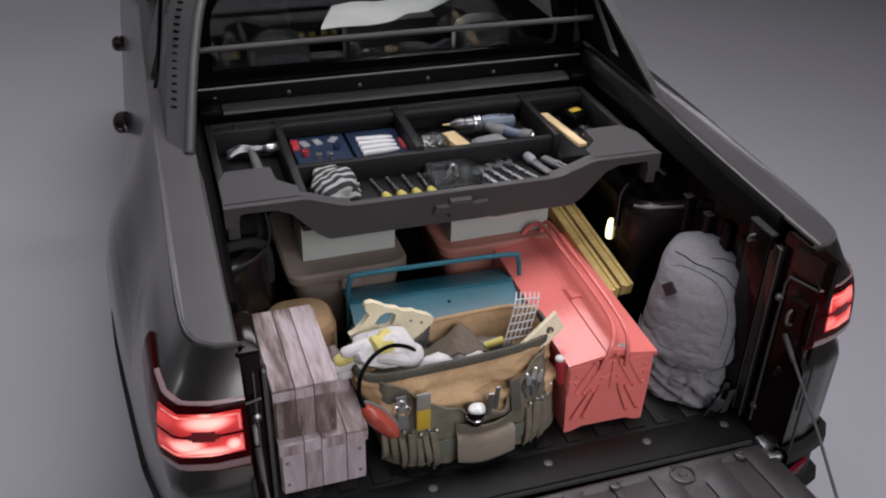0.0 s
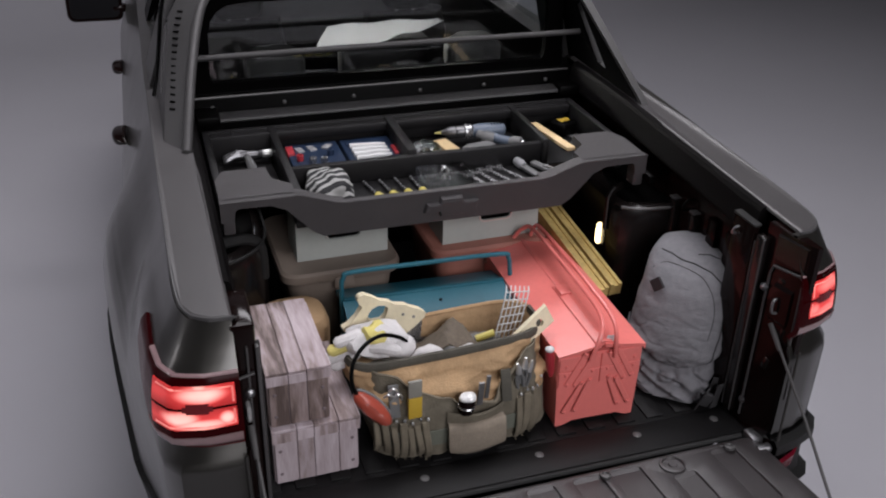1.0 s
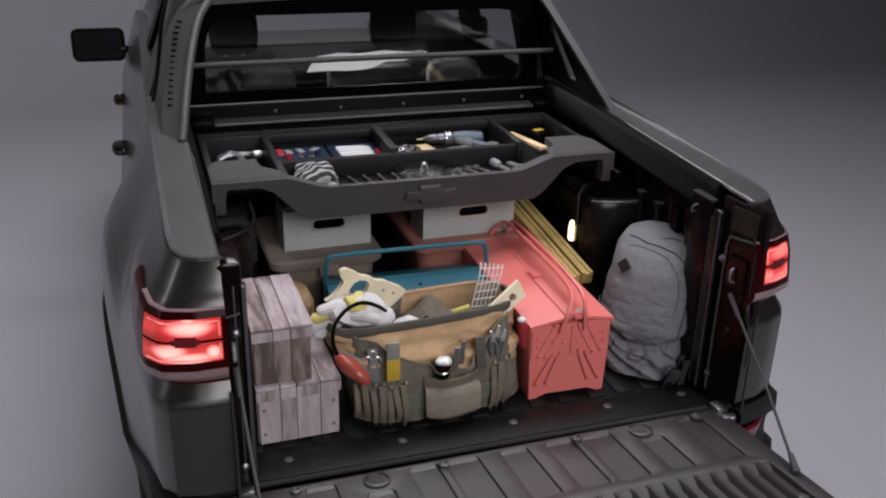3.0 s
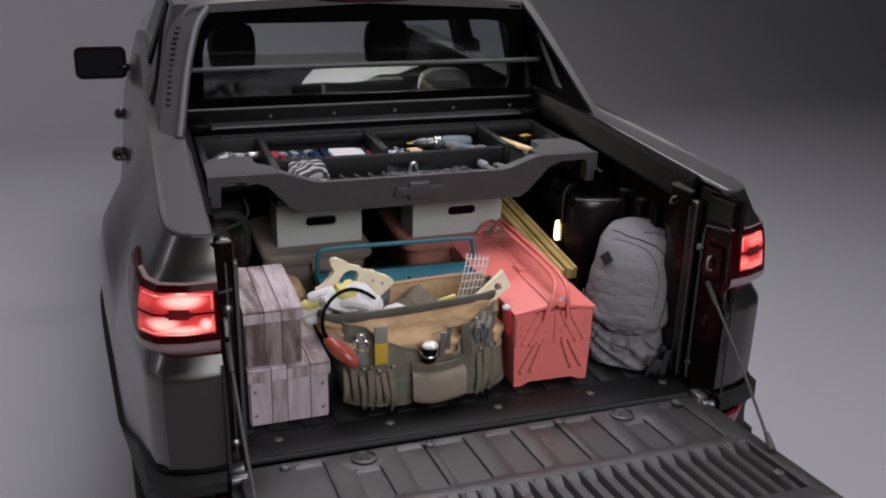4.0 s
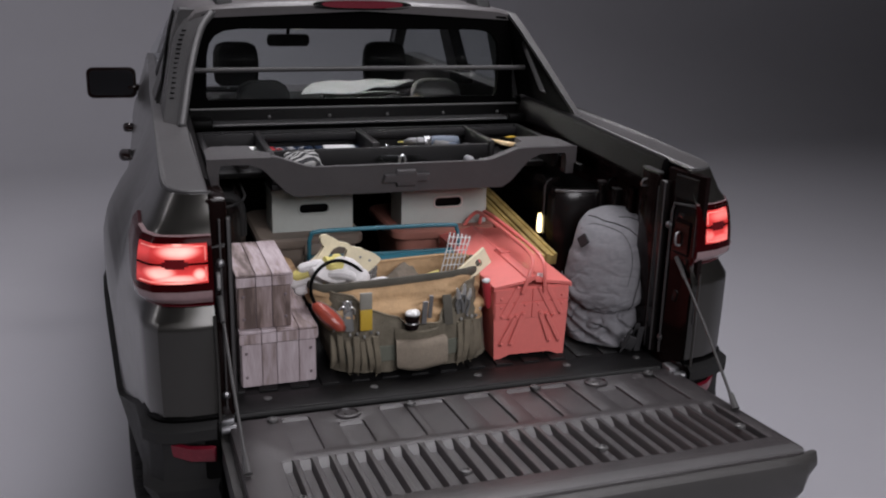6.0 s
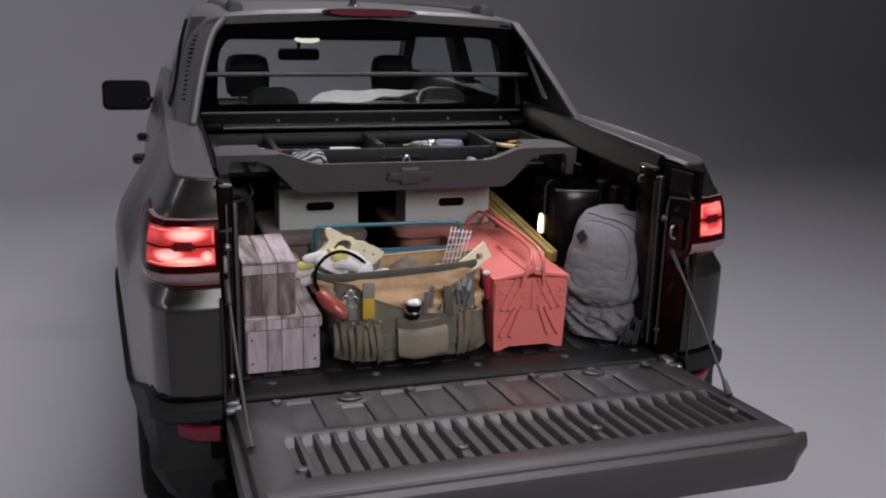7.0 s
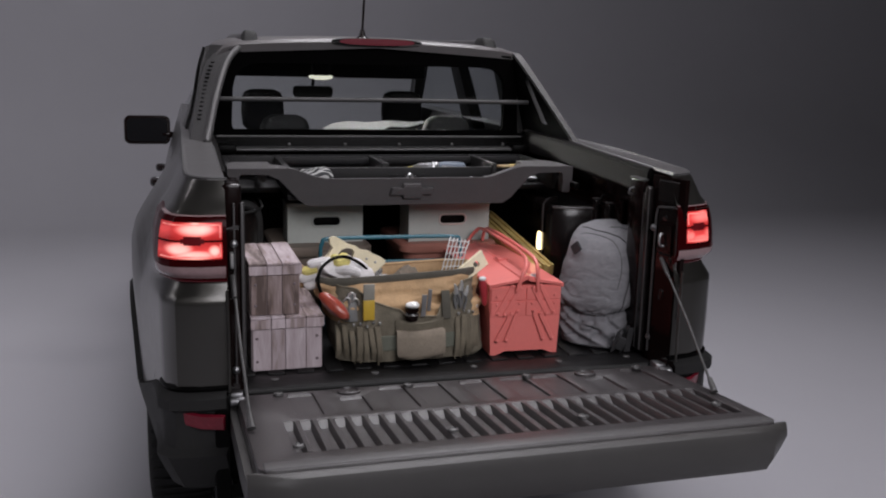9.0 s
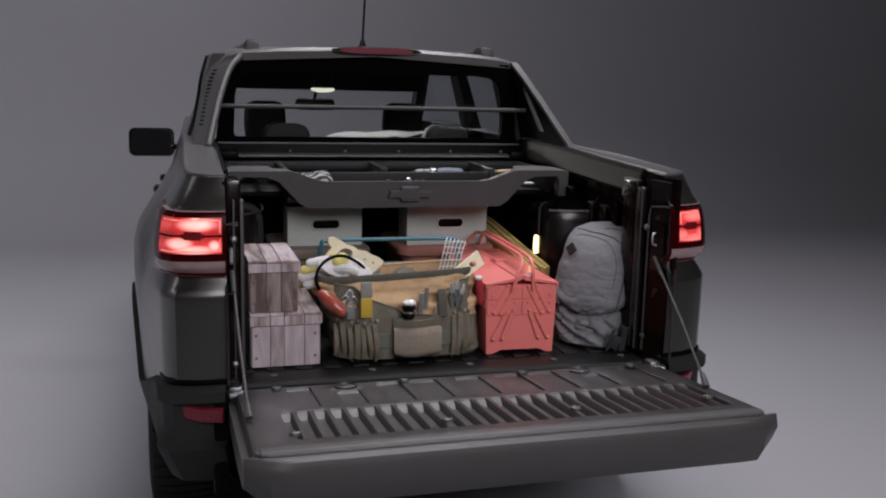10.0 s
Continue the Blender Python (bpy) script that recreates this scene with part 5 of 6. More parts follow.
part("tongue", rbox(-0.012, 0.012, -0.055, -0.03, 0.003, 0.006, 0.001), TOOLST, tp)
for x, y, r in ((0.54, 0.91, 40), (0.56, 0.86, -30), (0.50, 0.90, 75)):
    single("loose_fitting", tube([(-0.025, 0, 0.012), (-0.005, 0, 0.012), (0.02, 0, 0.012), (0.03, 0, 0.012)], [0.006, 0.011, 0.011, 0.006], 10), DSTEEL, "small dull steel fitting in the tray", "fitting", "loose fittings", m=TM @ pose(x, y, Z, 0, 0, r))
# striped rag, a rolled bundle
bmr = blob((0, 0, 0), (0.062, 0.048, 0.066), 0.0, 1, 4)
for v in bmr.verts:
    p = v.co.copy()
    v.co += p.normalized() * (0.014 * noise.noise(p * 26) + 0.006 * noise.noise(p * 60))
    v.co.x *= 1.0 - 2.5 * max(0, p.z)
    v.co.z = max(v.co.z, -0.039) if p.z < 0 else v.co.z * 0.8
single("striped_rag", bmr, RAGM, "rolled black and white striped cloth in the tray", "cloth", m=TM @ pose(-0.318, 0.745, 1.217, 10, 0, 14) @ Matrix.Diagonal((1.15, 1.6, 0.98, 1)))
ZF = 1.1905
for k in range(4):
    sd = thing("screwdriver", "small screwdriver with a yellow handle lying in the tray", "screwdriver", "screwdrivers in a row", m=TM @ pose(-0.19 + 0.044 * k, 0.662, ZF + 0.014, 0, 0, 8 - k * 2))
    part("handle", tube([(0, -0.024, 0), (0, -0.019, 0), (0, 0.006, 0), (0, 0.014, 0), (0, 0.02, 0)], [0.008, 0.015, 0.014, 0.011, 0.012], 10), YPALE, sd)
    part("shaft", tube([(0, 0.018, 0), (0, 0.135, -0.006)], 0.0042, 8), TOOLST, sd)
cb = thing("clear_box", "clear plastic box of small hardware in the tray", "plastic box", m=TM @ pose(0.03, 0.745, ZF))
part("tub", merge(rbox(-0.075, 0.075, -0.05, 0.05, 0, 0.003, 0.001, 1), rbox(-0.075, -0.072, -0.05, 0.05, 0.003, 0.04, 0.001, 1), rbox(0.072, 0.075, -0.05, 0.05, 0.003, 0.04, 0.001, 1), rbox(-0.075, 0.075, 0.047, 0.05, 0.003, 0.04, 0.001, 1)), CLEAR, cb)
part("hinge_pin", tube(smooth_path([(-0.015, 0, 0.01), (-0.006, 0, 0.045), (0.006, 0, 0.045), (0.015, 0, 0.01)], 4), 0.005, 8), TOOLST, cb, "bright wire clip")


def wrench(x, y, L, rz, w=0.0135):
    head = [(-0.5 * w, -L / 2), (0.5 * w, -L / 2), (0.42 * w, L / 2 - 1.5 * w), (1.5 * w, L / 2 - 0.2 * w), (1.3 * w, L / 2 + 1.2 * w), (0.55 * w, L / 2 + 1.1 * w), (0.6 * w, L / 2), (-0.6 * w, L / 2), (-0.55 * w, L / 2 + 1.1 * w), (-1.3 * w, L / 2 + 1.2 * w), (-1.5 * w, L / 2 - 0.2 * w), (-0.42 * w, L / 2 - 1.5 * w)]
    t = thing("wrench", "steel open-ended wrench lying in the tray", "wrench", "wrenches in a row", m=TM @ pose(x, y, ZF, 0, 0, rz))
    part("shank", plate(head, [], 0.007, lambda u, v, q: (u, v, q)), TOOLST, t)
    part("ring_end", lathe([(w * 1.2, 0), (w * 1.2, 0.009), (w * 0.7, 0.009), (w * 0.7, 0)], 16, pose(0, -L / 2, 0)), TOOLST, t)


for k, (x, L) in enumerate(((0.135, 0.11), (0.172, 0.125), (0.212, 0.135), (0.255, 0.15))):
    wrench(x, 0.715 + 0.005 * k, L * 1.1, 16 + k * 2)
ck = thing("chisel", "steel chisel with a pale end lying in the tray", "chisel", m=TM @ pose(0.31, 0.725, ZF + 0.012, 0, 0, 14))
part("blade", rbox(-0.012, 0.012, -0.08, 0.05, -0.006, 0.004, 0.002), GREYP, ck)
part("handle", tube([(0, 0.045, 0), (0, 0.06, 0.002), (0, 0.085, 0.004)], [0.012, 0.016, 0.014], 10), PALEP, ck)
pl = thing("folding_knife", "grey and steel utility knife lying in the tray", "knife", m=TM @ pose(0.365, 0.725, ZF + 0.012, 0, 0, 24))
part("handle", rbox(-0.014, 0.014, -0.07, 0.07, -0.008, 0.008, 0.006), GREYP, pl)
part("blade", rbox(-0.008, 0.008, -0.10, 0.02, 0.008, 0.011, 0.001, 1), TOOLST, pl)

# ---- crates on bins behind ----


def crate(x0, x1, y0, z0, z1, hx, hz, rim):
    c = thing("white_crate", "off-white storage box with a dark slot handle standing on a bin", "storage box", "storage boxes")
    slot = [(hx + u, hz + v) for u, v in rounded(0.050, 0.016, 0.014, 4)]
    fw = part("front_wall", plate([(x0, z0), (x1, z0), (x1, z1 - 0.012), (x0, z1 - 0.012)], [slot], 0.006, lambda u, v, w: (u, y0 + w, v)), CRATE, c)
    part("side_wall", rbox(x0, x0 + 0.006, y0 + 0.006, y0 + 0.14, z0, z1 - 0.012, 0), CRATE, c)
    part("side_wall", rbox(x1 - 0.006, x1, y0 + 0.006, y0 + 0.14, z0, z1 - 0.012, 0), CRATE, c)
    part("back_wall", rbox(x0 + 0.006, x1 - 0.006, y0 + 0.134, y0 + 0.14, z0, z1 - 0.012, 0), CRATE, c)
    part("base", rbox(x0 + 0.006, x1 - 0.006, y0 + 0.006, y0 + 0.134, z0, z0 + 0.006, 0), CRATE, c)
    part("lid", rbox(x0 - 0.004, x1 + 0.004, y0 - 0.004, y0 + 0.144, z1 - 0.012, z1, 0.003), CRATE, c)
    # black plate behind the slot stands for the shade inside the box
    part("slot_recess", rbox(hx - 0.06, hx + 0.06, y0 + 0.012, y0 + 0.02, hz - 0.028, hz + 0.028, 0.003), BLACK, fw)
    part("slot_rim", tube([(hx + u, y0 - 0.001, hz + v) for u, v in rounded(0.053, 0.019, 0.016, 4) + [(0.053, 0.003)]], 0.0035, 6, caps=False), PALERIM if rim else CRATE, fw)


crate(-0.416, -0.135, 0.742, 0.987, 1.137, -0.272, 1.067, False)
crate(0.04, 0.362, 0.728, 0.982, 1.133, 0.214, 1.066, True)


def bin_box(x0, x1, y0, y1, zl, body, lidm, label):
    b = thing("storage_bin", label, "storage bin", "storage bins")
    cx, cy, hx, hy = (x0 + x1) / 2, (y0 + y1) / 2, (x1 - x0) / 2, (y1 - y0) / 2
    part("tub", loft([[(cx + u, cy + v, z) for u, v in rounded(hx - k, hy - k, 0.05, 5)] for z, k in ((F, 0.05), (F + 0.01, 0.045), (zl - 0.035, 0.018))]), body, b)
    part("lid", loft([[(cx + u, cy + v, z) for u, v in rounded(hx - k, hy - k, 0.05, 5)] for z, k in ((zl - 0.036, 0.004), (zl - 0.03, 0), (zl - 0.008, 0.0), (zl, 0.007))]), lidm, b, "rounded plastic lid")
    part("clip", rbox(cx - 0.03, cx + 0.03, y0 - 0.004, y0 + 0.006, zl - 0.06, zl - 0.02, 0.004), body, b)


bin_box(-0.475, -0.11, 0.66, 1.08, 0.986, TANBIN, TANBIN, "taupe plastic storage bin with a rounded lid")
bin_box(0.0, 0.39, 0.68, 1.08, 0.981, SALMON, SALMON, "salmon plastic storage bin with a rounded lid")
cb2 = thing("cardboard_tub", "tan rounded cardboard tub behind the wooden boxes", "cardboard tub")
part("shell", loft([[(-0.47 + u, 0.54 + v, z) for u, v in rounded(0.095 - k, 0.09 - k, 0.06, 6)] for z, k in ((F, 0.004), (F + 0.01, 0), (0.925, 0), (0.945, 0.01), (0.95, 0.02))]), CARD, cb2)

# ---- plank boxes ----


def plank_box(x0, x1, y0, y1, z0, z1, lid, n, label, wood):
    b = thing("plank_box", label, "wooden box", "stacked wooden boxes")
    part("core", rbox(x0 + 0.006, x1 - 0.006, y0 + 0.006, y1 - 0.006, z0, z1 - 0.006, 0.001, 1), SEAM, b)
    rnd = random.Random(int(z0 * 1000))
    cuts = [0] + [(k + rnd.uniform(-0.16, 0.16)) / n for k in range(1, n)] + [1]
    for a, c in zip(cuts, cuts[1:]):
        xa, xb = x0 + 0.006 + (x1 - x0 - 0.012) * a, x0 + 0.006 + (x1 - x0 - 0.012) * c
        part("plank", rbox(xa + 0.0008, xb - 0.0008, y0 + 0.003, y0 + 0.012, z0, z1 - lid, 0.0015, 1), wood, b)
        part("lid_plank", rbox(xa + 0.0008 - (0.006 if a == 0 else 0), xb - 0.0008 + (0.006 if c == 1 else 0), y0 - 0.003, y1 + 0.002, z1 - 0.008, z1 + rnd.uniform(0, 0.0012), 0.002, 1), PLANKT, b)
        part("lid_edge", rbox(xa + 0.0008 - (0.006 if a == 0 else 0), xb - 0.0008 + (0.006 if c == 1 else 0), y0 - 0.0035, y0 + 0.003, z1 - lid, z1 - 0.0085, 0.0012, 1), PLANKE, b)
    m = max(3, int((y1 - y0) / 0.07))
    for k in range(m):
        ya, yb = y0 + 0.012 + (y1 - y0 - 0.018) * k / m, y0 + 0.012 + (y1 - y0 - 0.018) * (k + 1) / m
        for xs in ((x1 - 0.012, x1 - 0.003), (x0 + 0.003, x0 + 0.012)):
            part("plank", rbox(xs[0], xs[1], ya + 0.0008, yb - 0.0008, z0, z1 - lid, 0.0015, 1), wood, b)
        part("lid_edge", rbox(x1, x1 + 0.004, ya, yb - 0.0008, z1 - lid, z1 - 0.0085, 0.0012, 1), PLANKE, b)
    for zz in (z0 + 0.03, z1 - lid - 0.03):
        for xx in (x0 + 0.02, x1 - 0.02):
            part("knot", lathe([(0.005, 0), (0.004, 0.002), (0.001, 0.003)], 8, Matrix.Translation((xx, y0 + 0.003, zz)) @ pose(0, 0, 0, 90)), SEAM, b)
    return b


plank_box(-0.613, -0.390, 0.106, 0.45, F, 0.891, 0.038, 4, "weathered lilac-grey plank box with a lid on the bed floor", PLANK)
plank_box(-0.615, -0.457, 0.117, 0.43, 0.893, 1.055, 0.036, 3, "smaller weathered lilac-grey plank box stacked on another", PLANKB)

# ---- red cantilever toolbox ----
rt = thing("red_toolbox", "coral red metal cantilever toolbox with folding handles", "toolbox", "metal toolboxes", m=pose(0.275, 0.1, F, 0, 0, -2))
W2, L, H = 0.116, 0.6, 0.245
ends = [(-W2, 0), (-W2 + 0.02, 0), (-W2 + 0.05, 0.012), (W2 - 0.05, 0.012), (W2 - 0.02, 0), (W2, 0), (W2 + 0.006, H * 0.6), (W2 + 0.006, H - 0.012), (-W2 - 0.006, H - 0.012), (-W2 - 0.006, H * 0.6)]
rbody = part("body", loft([[(x, y, z) for x, z in ends] for y in (0.0, L)]), REDBOX, rt, smooth=False)
for s in (-1, 1):
    part("lid", loft([[(s * x, y, z) for x, z in ((0.006, H + 0.014), (W2 + 0.011, H - 0.006), (W2 + 0.011, H - 0.02), (W2 + 0.007, H - 0.02), (W2 + 0.004, H - 0.012), (0.006, H + 0.004))] for y in (-0.008, L + 0.008)]), REDBOX, rt, "sloping lid half", smooth=False)
    part("tray_side", rbox(*sorted((s * (W2 + 0.005), s * (W2 + 0.008))), 0.006, L - 0.006, H * 0.62, H - 0.025, 0.001, 1), REDBOX, rt)
    part("handle", tube(smooth_path([(s * 0.036, -0.012, H - 0.03), (s * 0.026 + 0.008, -0.01, H + 0.025), (s * 0.018 + 0.02, 0.015, H + 0.058), (s * 0.013 + 0.028, 0.09, H + 0.072), (s * 0.013 + 0.03, 0.3, H + 0.077), (s * 0.013 + 0.028, L - 0.06, H + 0.075), (s * 0.018 + 0.02, L - 0.012, H + 0.06), (s * 0.028 + 0.008, L + 0.01, H + 0.02), (s * 0.04, L + 0.012, H - 0.03)], 5), 0.0065, 8), REDBOX, rt, "bent red carrying handle")
    ARMS = ((0.022, 0.93, 0.072, 0.56), (0.048, 0.95, 0.096, 0.58), (0.028, 0.60, 0.064, 0.21), (0.050, 0.57, 0.096, 0.21))
    for xa, za, xb, zb in ARMS:
        za, zb = za * H, zb * H
        for y in (-0.0058, L + 0.0058):
            part("linkage_arm", place(rbox(-0.0072, 0.0072, -0.0022, 0.0022, -0.5, 0.5, 0.0016, 1), Matrix.Translation((s * (xa + xb) / 2, y, (za + zb) / 2)) @ Matrix.Rotation(s * math.atan2(xa - xb, za - zb), 4, "Y") @ Matrix.Diagonal((1, 1, math.hypot(xb - xa, zb - za) + 0.01, 1))), REDBOX, rt)
        for x, z in ((xa, za), (xb, zb)):
            part("rivet", lathe([(0.0055, 0), (0.0045, 0.0035), (0.001, 0.005)], 8, Matrix.Translation((s * x, -0.0078, z)) @ pose(0, 0, 0, 90)), REDBOX, rbody)
    for x, z in ((0.1, 0.81), (0.1, 0.70), (0.022, 0.71), (0.1, 0.58)):
        part("rivet", lathe([(0.005, 0), (0.004, 0.0035), (0.001, 0.005)], 8, Matrix.Translation((s * x, -0.004, z * H)) @ pose(0, 0, 0, 90)), REDBOX, rbody)
    part("end_tray", rbox(*sorted((s * 0.0015, s * (W2 + 0.004))), -0.004, 0.002, 0.535 * H, 0.74 * H, 0.0015, 1), REDBOX, rt)
    part("end_tray", rbox(*sorted((s * 0.0015, s * (W2 + 0.004))), -0.004, 0.002, 0.752 * H, 0.93 * H, 0.0015, 1), REDBOX, rt)
part("catch", rbox(-0.018, 0.018, 0.24, 0.29, H + 0.006, H + 0.026, 0.004), REDBOX, rt, "raised lid catch")
part("lid_overlap", loft([[(x, y, z) for x, z in ((-0.022, H + 0.008), (-0.019, H + 0.0165), (0.004, H + 0.021), (0.03, H + 0.014), (0.03, H + 0.006))] for y in (-0.004, 0.30)]), REDBOX, rt, "folded overlap of the lid", smooth=False)
part("ridge_bar", rbox(-0.008, 0.008, 0.30, L + 0.004, H + 0.006, H + 0.016, 0.003), REDBOX, rt)
part("white_sticker", place(loft([[(x, y, z) for x, y in rounded(0.012, 0.012, 0.005, 3)] for z in (0, 0.0015)]), pose(0.03, 0.01, H + 0.012, 60, 0, 0)), WHITEP, rt, "small white tag on the handle")

# ---- teal toolbox ----
tb = thing("teal_toolbox", "teal blue metal toolbox with a tubular handle", "toolbox", "metal toolboxes", m=pose(-0.07, 0.43, F, 0, 0, -3))
part("body", rbox(-0.255, 0.255, 0.0, 0.21, 0, 0.19, 0.004), TEAL, tb)
for a, b in ((0.0, 1), (0.21, -1)):
    part("lid", loft([[(x, y, z) for y, z in ((a - b * 0.008, 0.186), (a - b * 0.008, 0.20), (a + b * 0.10, 0.232), (a + b * 0.10, 0.222), (a + b * 0.01, 0.19))] for x in (-0.262, 0.262)]), TEAL, tb, "sloping lid half", smooth=False)
part("ridge_bar", rbox(-0.258, 0.258, 0.097, 0.113, 0.222, 0.238, 0.003), TEAL, tb)
part("handle", tube(smooth_path([(-0.262, 0.11, 0.13), (-0.262, 0.112, 0.26), (-0.256, 0.112, 0.302), (-0.226, 0.112, 0.318), (0.0, 0.112, 0.320), (0.215, 0.112, 0.318), (0.243, 0.112, 0.302), (0.25, 0.112, 0.26), (0.262, 0.11, 0.13)], 6), 0.0072, 10), TEAL, tb, "bent teal tube handle")
for s in (-1, 1):
    part("linkage_arm", place(rbox(-0.0025, 0.0025, -0.007, 0.007, -0.08, 0.08, 0.001, 1), Matrix.Translation((s * 0.264, 0.09, 0.11)) @ pose(0, 0, 0, 25)), TEAL, tb)
part("lid_rivet", lathe([(0.006, 0), (0.005, 0.003), (0.001, 0.004)], 8, pose(0.02, 0.06, 0.219, 15)), BLACK, tb)

# ---- golden rails beside the red toolbox ----
for k, (a, b) in enumerate((((0.437, 0.40, 0.945), (0.42, 1.0, 1.035)), ((0.487, 0.41, 0.945), (0.468, 1.04, 1.04)))):
    A, B = Vector(a), Vector(b)
    g = single("golden_rail", loft([[(x, y, z) for x, z in ((-0.019, -0.04), (0.019, -0.04), (0.019, 0), (0.008, 0.0), (0.008, -0.006), (-0.008, -0.006), (-0.008, 0), (-0.019, 0))] for y in (0, (B - A).length)]), GOLD, "long golden metal rail leaning beside the toolbox", "metal rail", "golden rails",
               m=Matrix.Translation(A) @ pose(0, 0, 0, math.degrees(math.atan2((B - A).z, (B - A).y)), 0, math.degrees(math.atan2(-(B - A).x, (B - A).y))))

# ---- backpack ----
bp = thing("backpack", "grey canvas backpack with dark diamond patch on the bed floor", "backpack", m=pose(0.564, 0.176, F, 0, 0, -45) @ Matrix.Diagonal((1, 1, 0.945, 1)))
NB = 168
SHAPE = ((0.0, 0.088, 0.06, -0.008), (0.012, 0.104, 0.080, -0.008), (0.06, 0.112, 0.090, -0.006), (0.11, 0.113, 0.096, -0.002), (0.145, 0.114, 0.098, 0.004), (0.18, 0.126, 0.112, 0.010), (0.22, 0.132, 0.118, 0.016), (0.28, 0.130, 0.118, 0.020), (0.33, 0.124, 0.114, 0.028), (0.37, 0.114, 0.100, 0.036), (0.40, 0.098, 0.082, 0.046), (0.416, 0.068, 0.056, 0.053), (0.425, 0.022, 0.02, 0.057))


def pack_point(z, c, s_):
    hx, hy, cy = [float(np.interp(z, [q[0] for q in SHAPE], [q[n] for q in SHAPE])) for n in (1, 2, 3)]
    lean = z / 0.32
    p = Vector((hx * (1.09 if c > 0 else 1 + 0.12 * min(1, max(0, (z - 0.24) / 0.12))) * math.copysign(abs(c) ** 0.7, c), cy + hy * math.copysign(abs(s_) ** 0.75, s_), z))
    ang = math.degrees(math.atan2(c, -s_))  # 0 at the front, growing to the side that faces the bed wall
    fold = float(np.interp(z, [0.0, 0.12, 0.16, 0.26, 0.42], [1.0, 0.92, 0.20, 0.07, 0.04]))
    up = min(1, max(0, (z - 0.13) / 0.04))
    q = noise.noise(p * 10 + Vector((3, 1, 7))) * 0.004 + noise.noise(Vector((p.x * 8 - z * 7 + 9, p.y * 8, z * 6 + 2))) * 0.009 * up + 0.007
    # horizontal folds low down, a few slanting creases above
    q -= abs(noise.noise(Vector((p.x * 11 + z * 8, p.y * 11, z * 20 + p.x * 10)))) * 0.020 * fold
    q -= abs(noise.noise(Vector((p.x * 40 - z * 30, p.y * 40, z * 50 - p.x * 36)))) * 0.003 * fold
    q -= max(0, 0.16 - abs(noise.noise(Vector((p.x * 13 + z * 15 + 2, p.y * 13 - z * 6, z * 11 - p.x * 9))))) * 0.006 * up
    q -= max(0, 0.10 - abs(noise.noise(Vector((p.x * 22 - z * 19 + 5, p.y * 22, z * 20 + 9))))) * 0.005 * up
    # sharp creases where the cloth buckles
    n1 = noise.noise(Vector((p.x * 9 + z * 8, p.y * 9 - 3, z * 15 - p.x * 9)))
    n2 = noise.noise(Vector((p.x * 12 - z * 13, p.y * 12 + 7, z * 11 + p.x * 10)))
    q -= (0.010 * fold + 0.0004) * math.exp(-(n1 / 0.07) ** 2) + (0.008 * fold + 0.0006) * math.exp(-(n2 / 0.06) ** 2)
    q += 0.006 * fold * max(0, noise.noise(Vector((p.x * 10 + 4, p.y * 10, z * 20 + p.x * 13))))
    # plump front panel, stepped side gusset with upright wrinkles
    q += 0.010 * math.exp(-((ang - 5) / 42) ** 2) * up * math.sin(math.pi * min(1, max(0, (z - 0.12) / 0.30)))
    gus = min(1, max(0, (ang - 47) / 6)) * up
    q -= gus * (0.003 + 0.013 * abs(noise.noise(Vector((ang * 0.09, z * 9, 2.5)))))
    q -= 0.007 * math.exp(-((ang - 48) / 3.0) ** 2) * up * min(1, max(0, (0.37 - z) / 0.04))
    zc = 0.112 - 0.06 * p.x + 2.2 * p.x * p.x + 0.008 * noise.noise(p * 17)
    front = min(1.0, max(0.0, 0.6 - s_))
    q += front * (0.010 * math.exp(-((z - zc - 0.030) / 0.022) ** 2) - 0.017 * math.exp(-((z - zc) / 0.009) ** 2))
    return p + Vector((-0.032 * lean + 0.030 * min(1, max(0, (z - 0.1) / 0.2)), 0.092 * lean ** 1.1, 0)) + Vector((c, s_, 0)) * q * min(1, z / 0.03) * min(1, (0.43 - z) / 0.05)


fine = []
for z in [0.0, 0.012] + [0.012 + 0.368 * k / 128 for k in range(1, 129)] + [0.39, 0.40, 0.408, 0.416, 0.422, 0.425]:
    fine.append([pack_point(z, math.cos(2 * math.pi * k / NB), math.sin(2 * math.pi * k / NB)) for k in range(NB)])
pbody = part("pack_body", loft(fine), PACK, bp, "rumpled grey canvas body", sharp=80)
def pack_front(x, z):
    """The point of the pack's front at a sideways place and height."""
    hx, hy = [float(np.interp(z, [q[0] for q in SHAPE], [q[n] for q in SHAPE])) for n in (1, 2)]
    c = math.copysign(min(0.99, abs(x) / hx) ** (1 / 0.7), x)
    return pack_point(z, c, -math.sqrt(1 - c * c))


for shift, rad, label in ((0, 0.0020, "dark seam over the front panel"), (34, 0.0015, "dark zip line over the top")):
    zs = (0.135, 0.18, 0.24, 0.30, 0.34, 0.37, 0.388, 0.398, 0.404, 0.402)
    angles = (48, 48, 48, 47, 43, 35, 22, 2, -25, -50)
    seam = []
    for k in range(60):
        u = k * 9 / 59
        z = float(np.interp(u, range(10), zs)) + (0.010 * min(1, u / 6) if shift else 0)
        a = math.radians(float(np.interp(u, range(10), angles)) + shift * (1 + max(0, u - 5) * 0.15))
        seam.append(pack_point(z, math.sin(a), -math.cos(a)) + Vector((math.sin(a), -math.cos(a), 0.3)) * 0.0012)
    part("zip", tube(seam, rad, 6), PACKD, pbody, label)
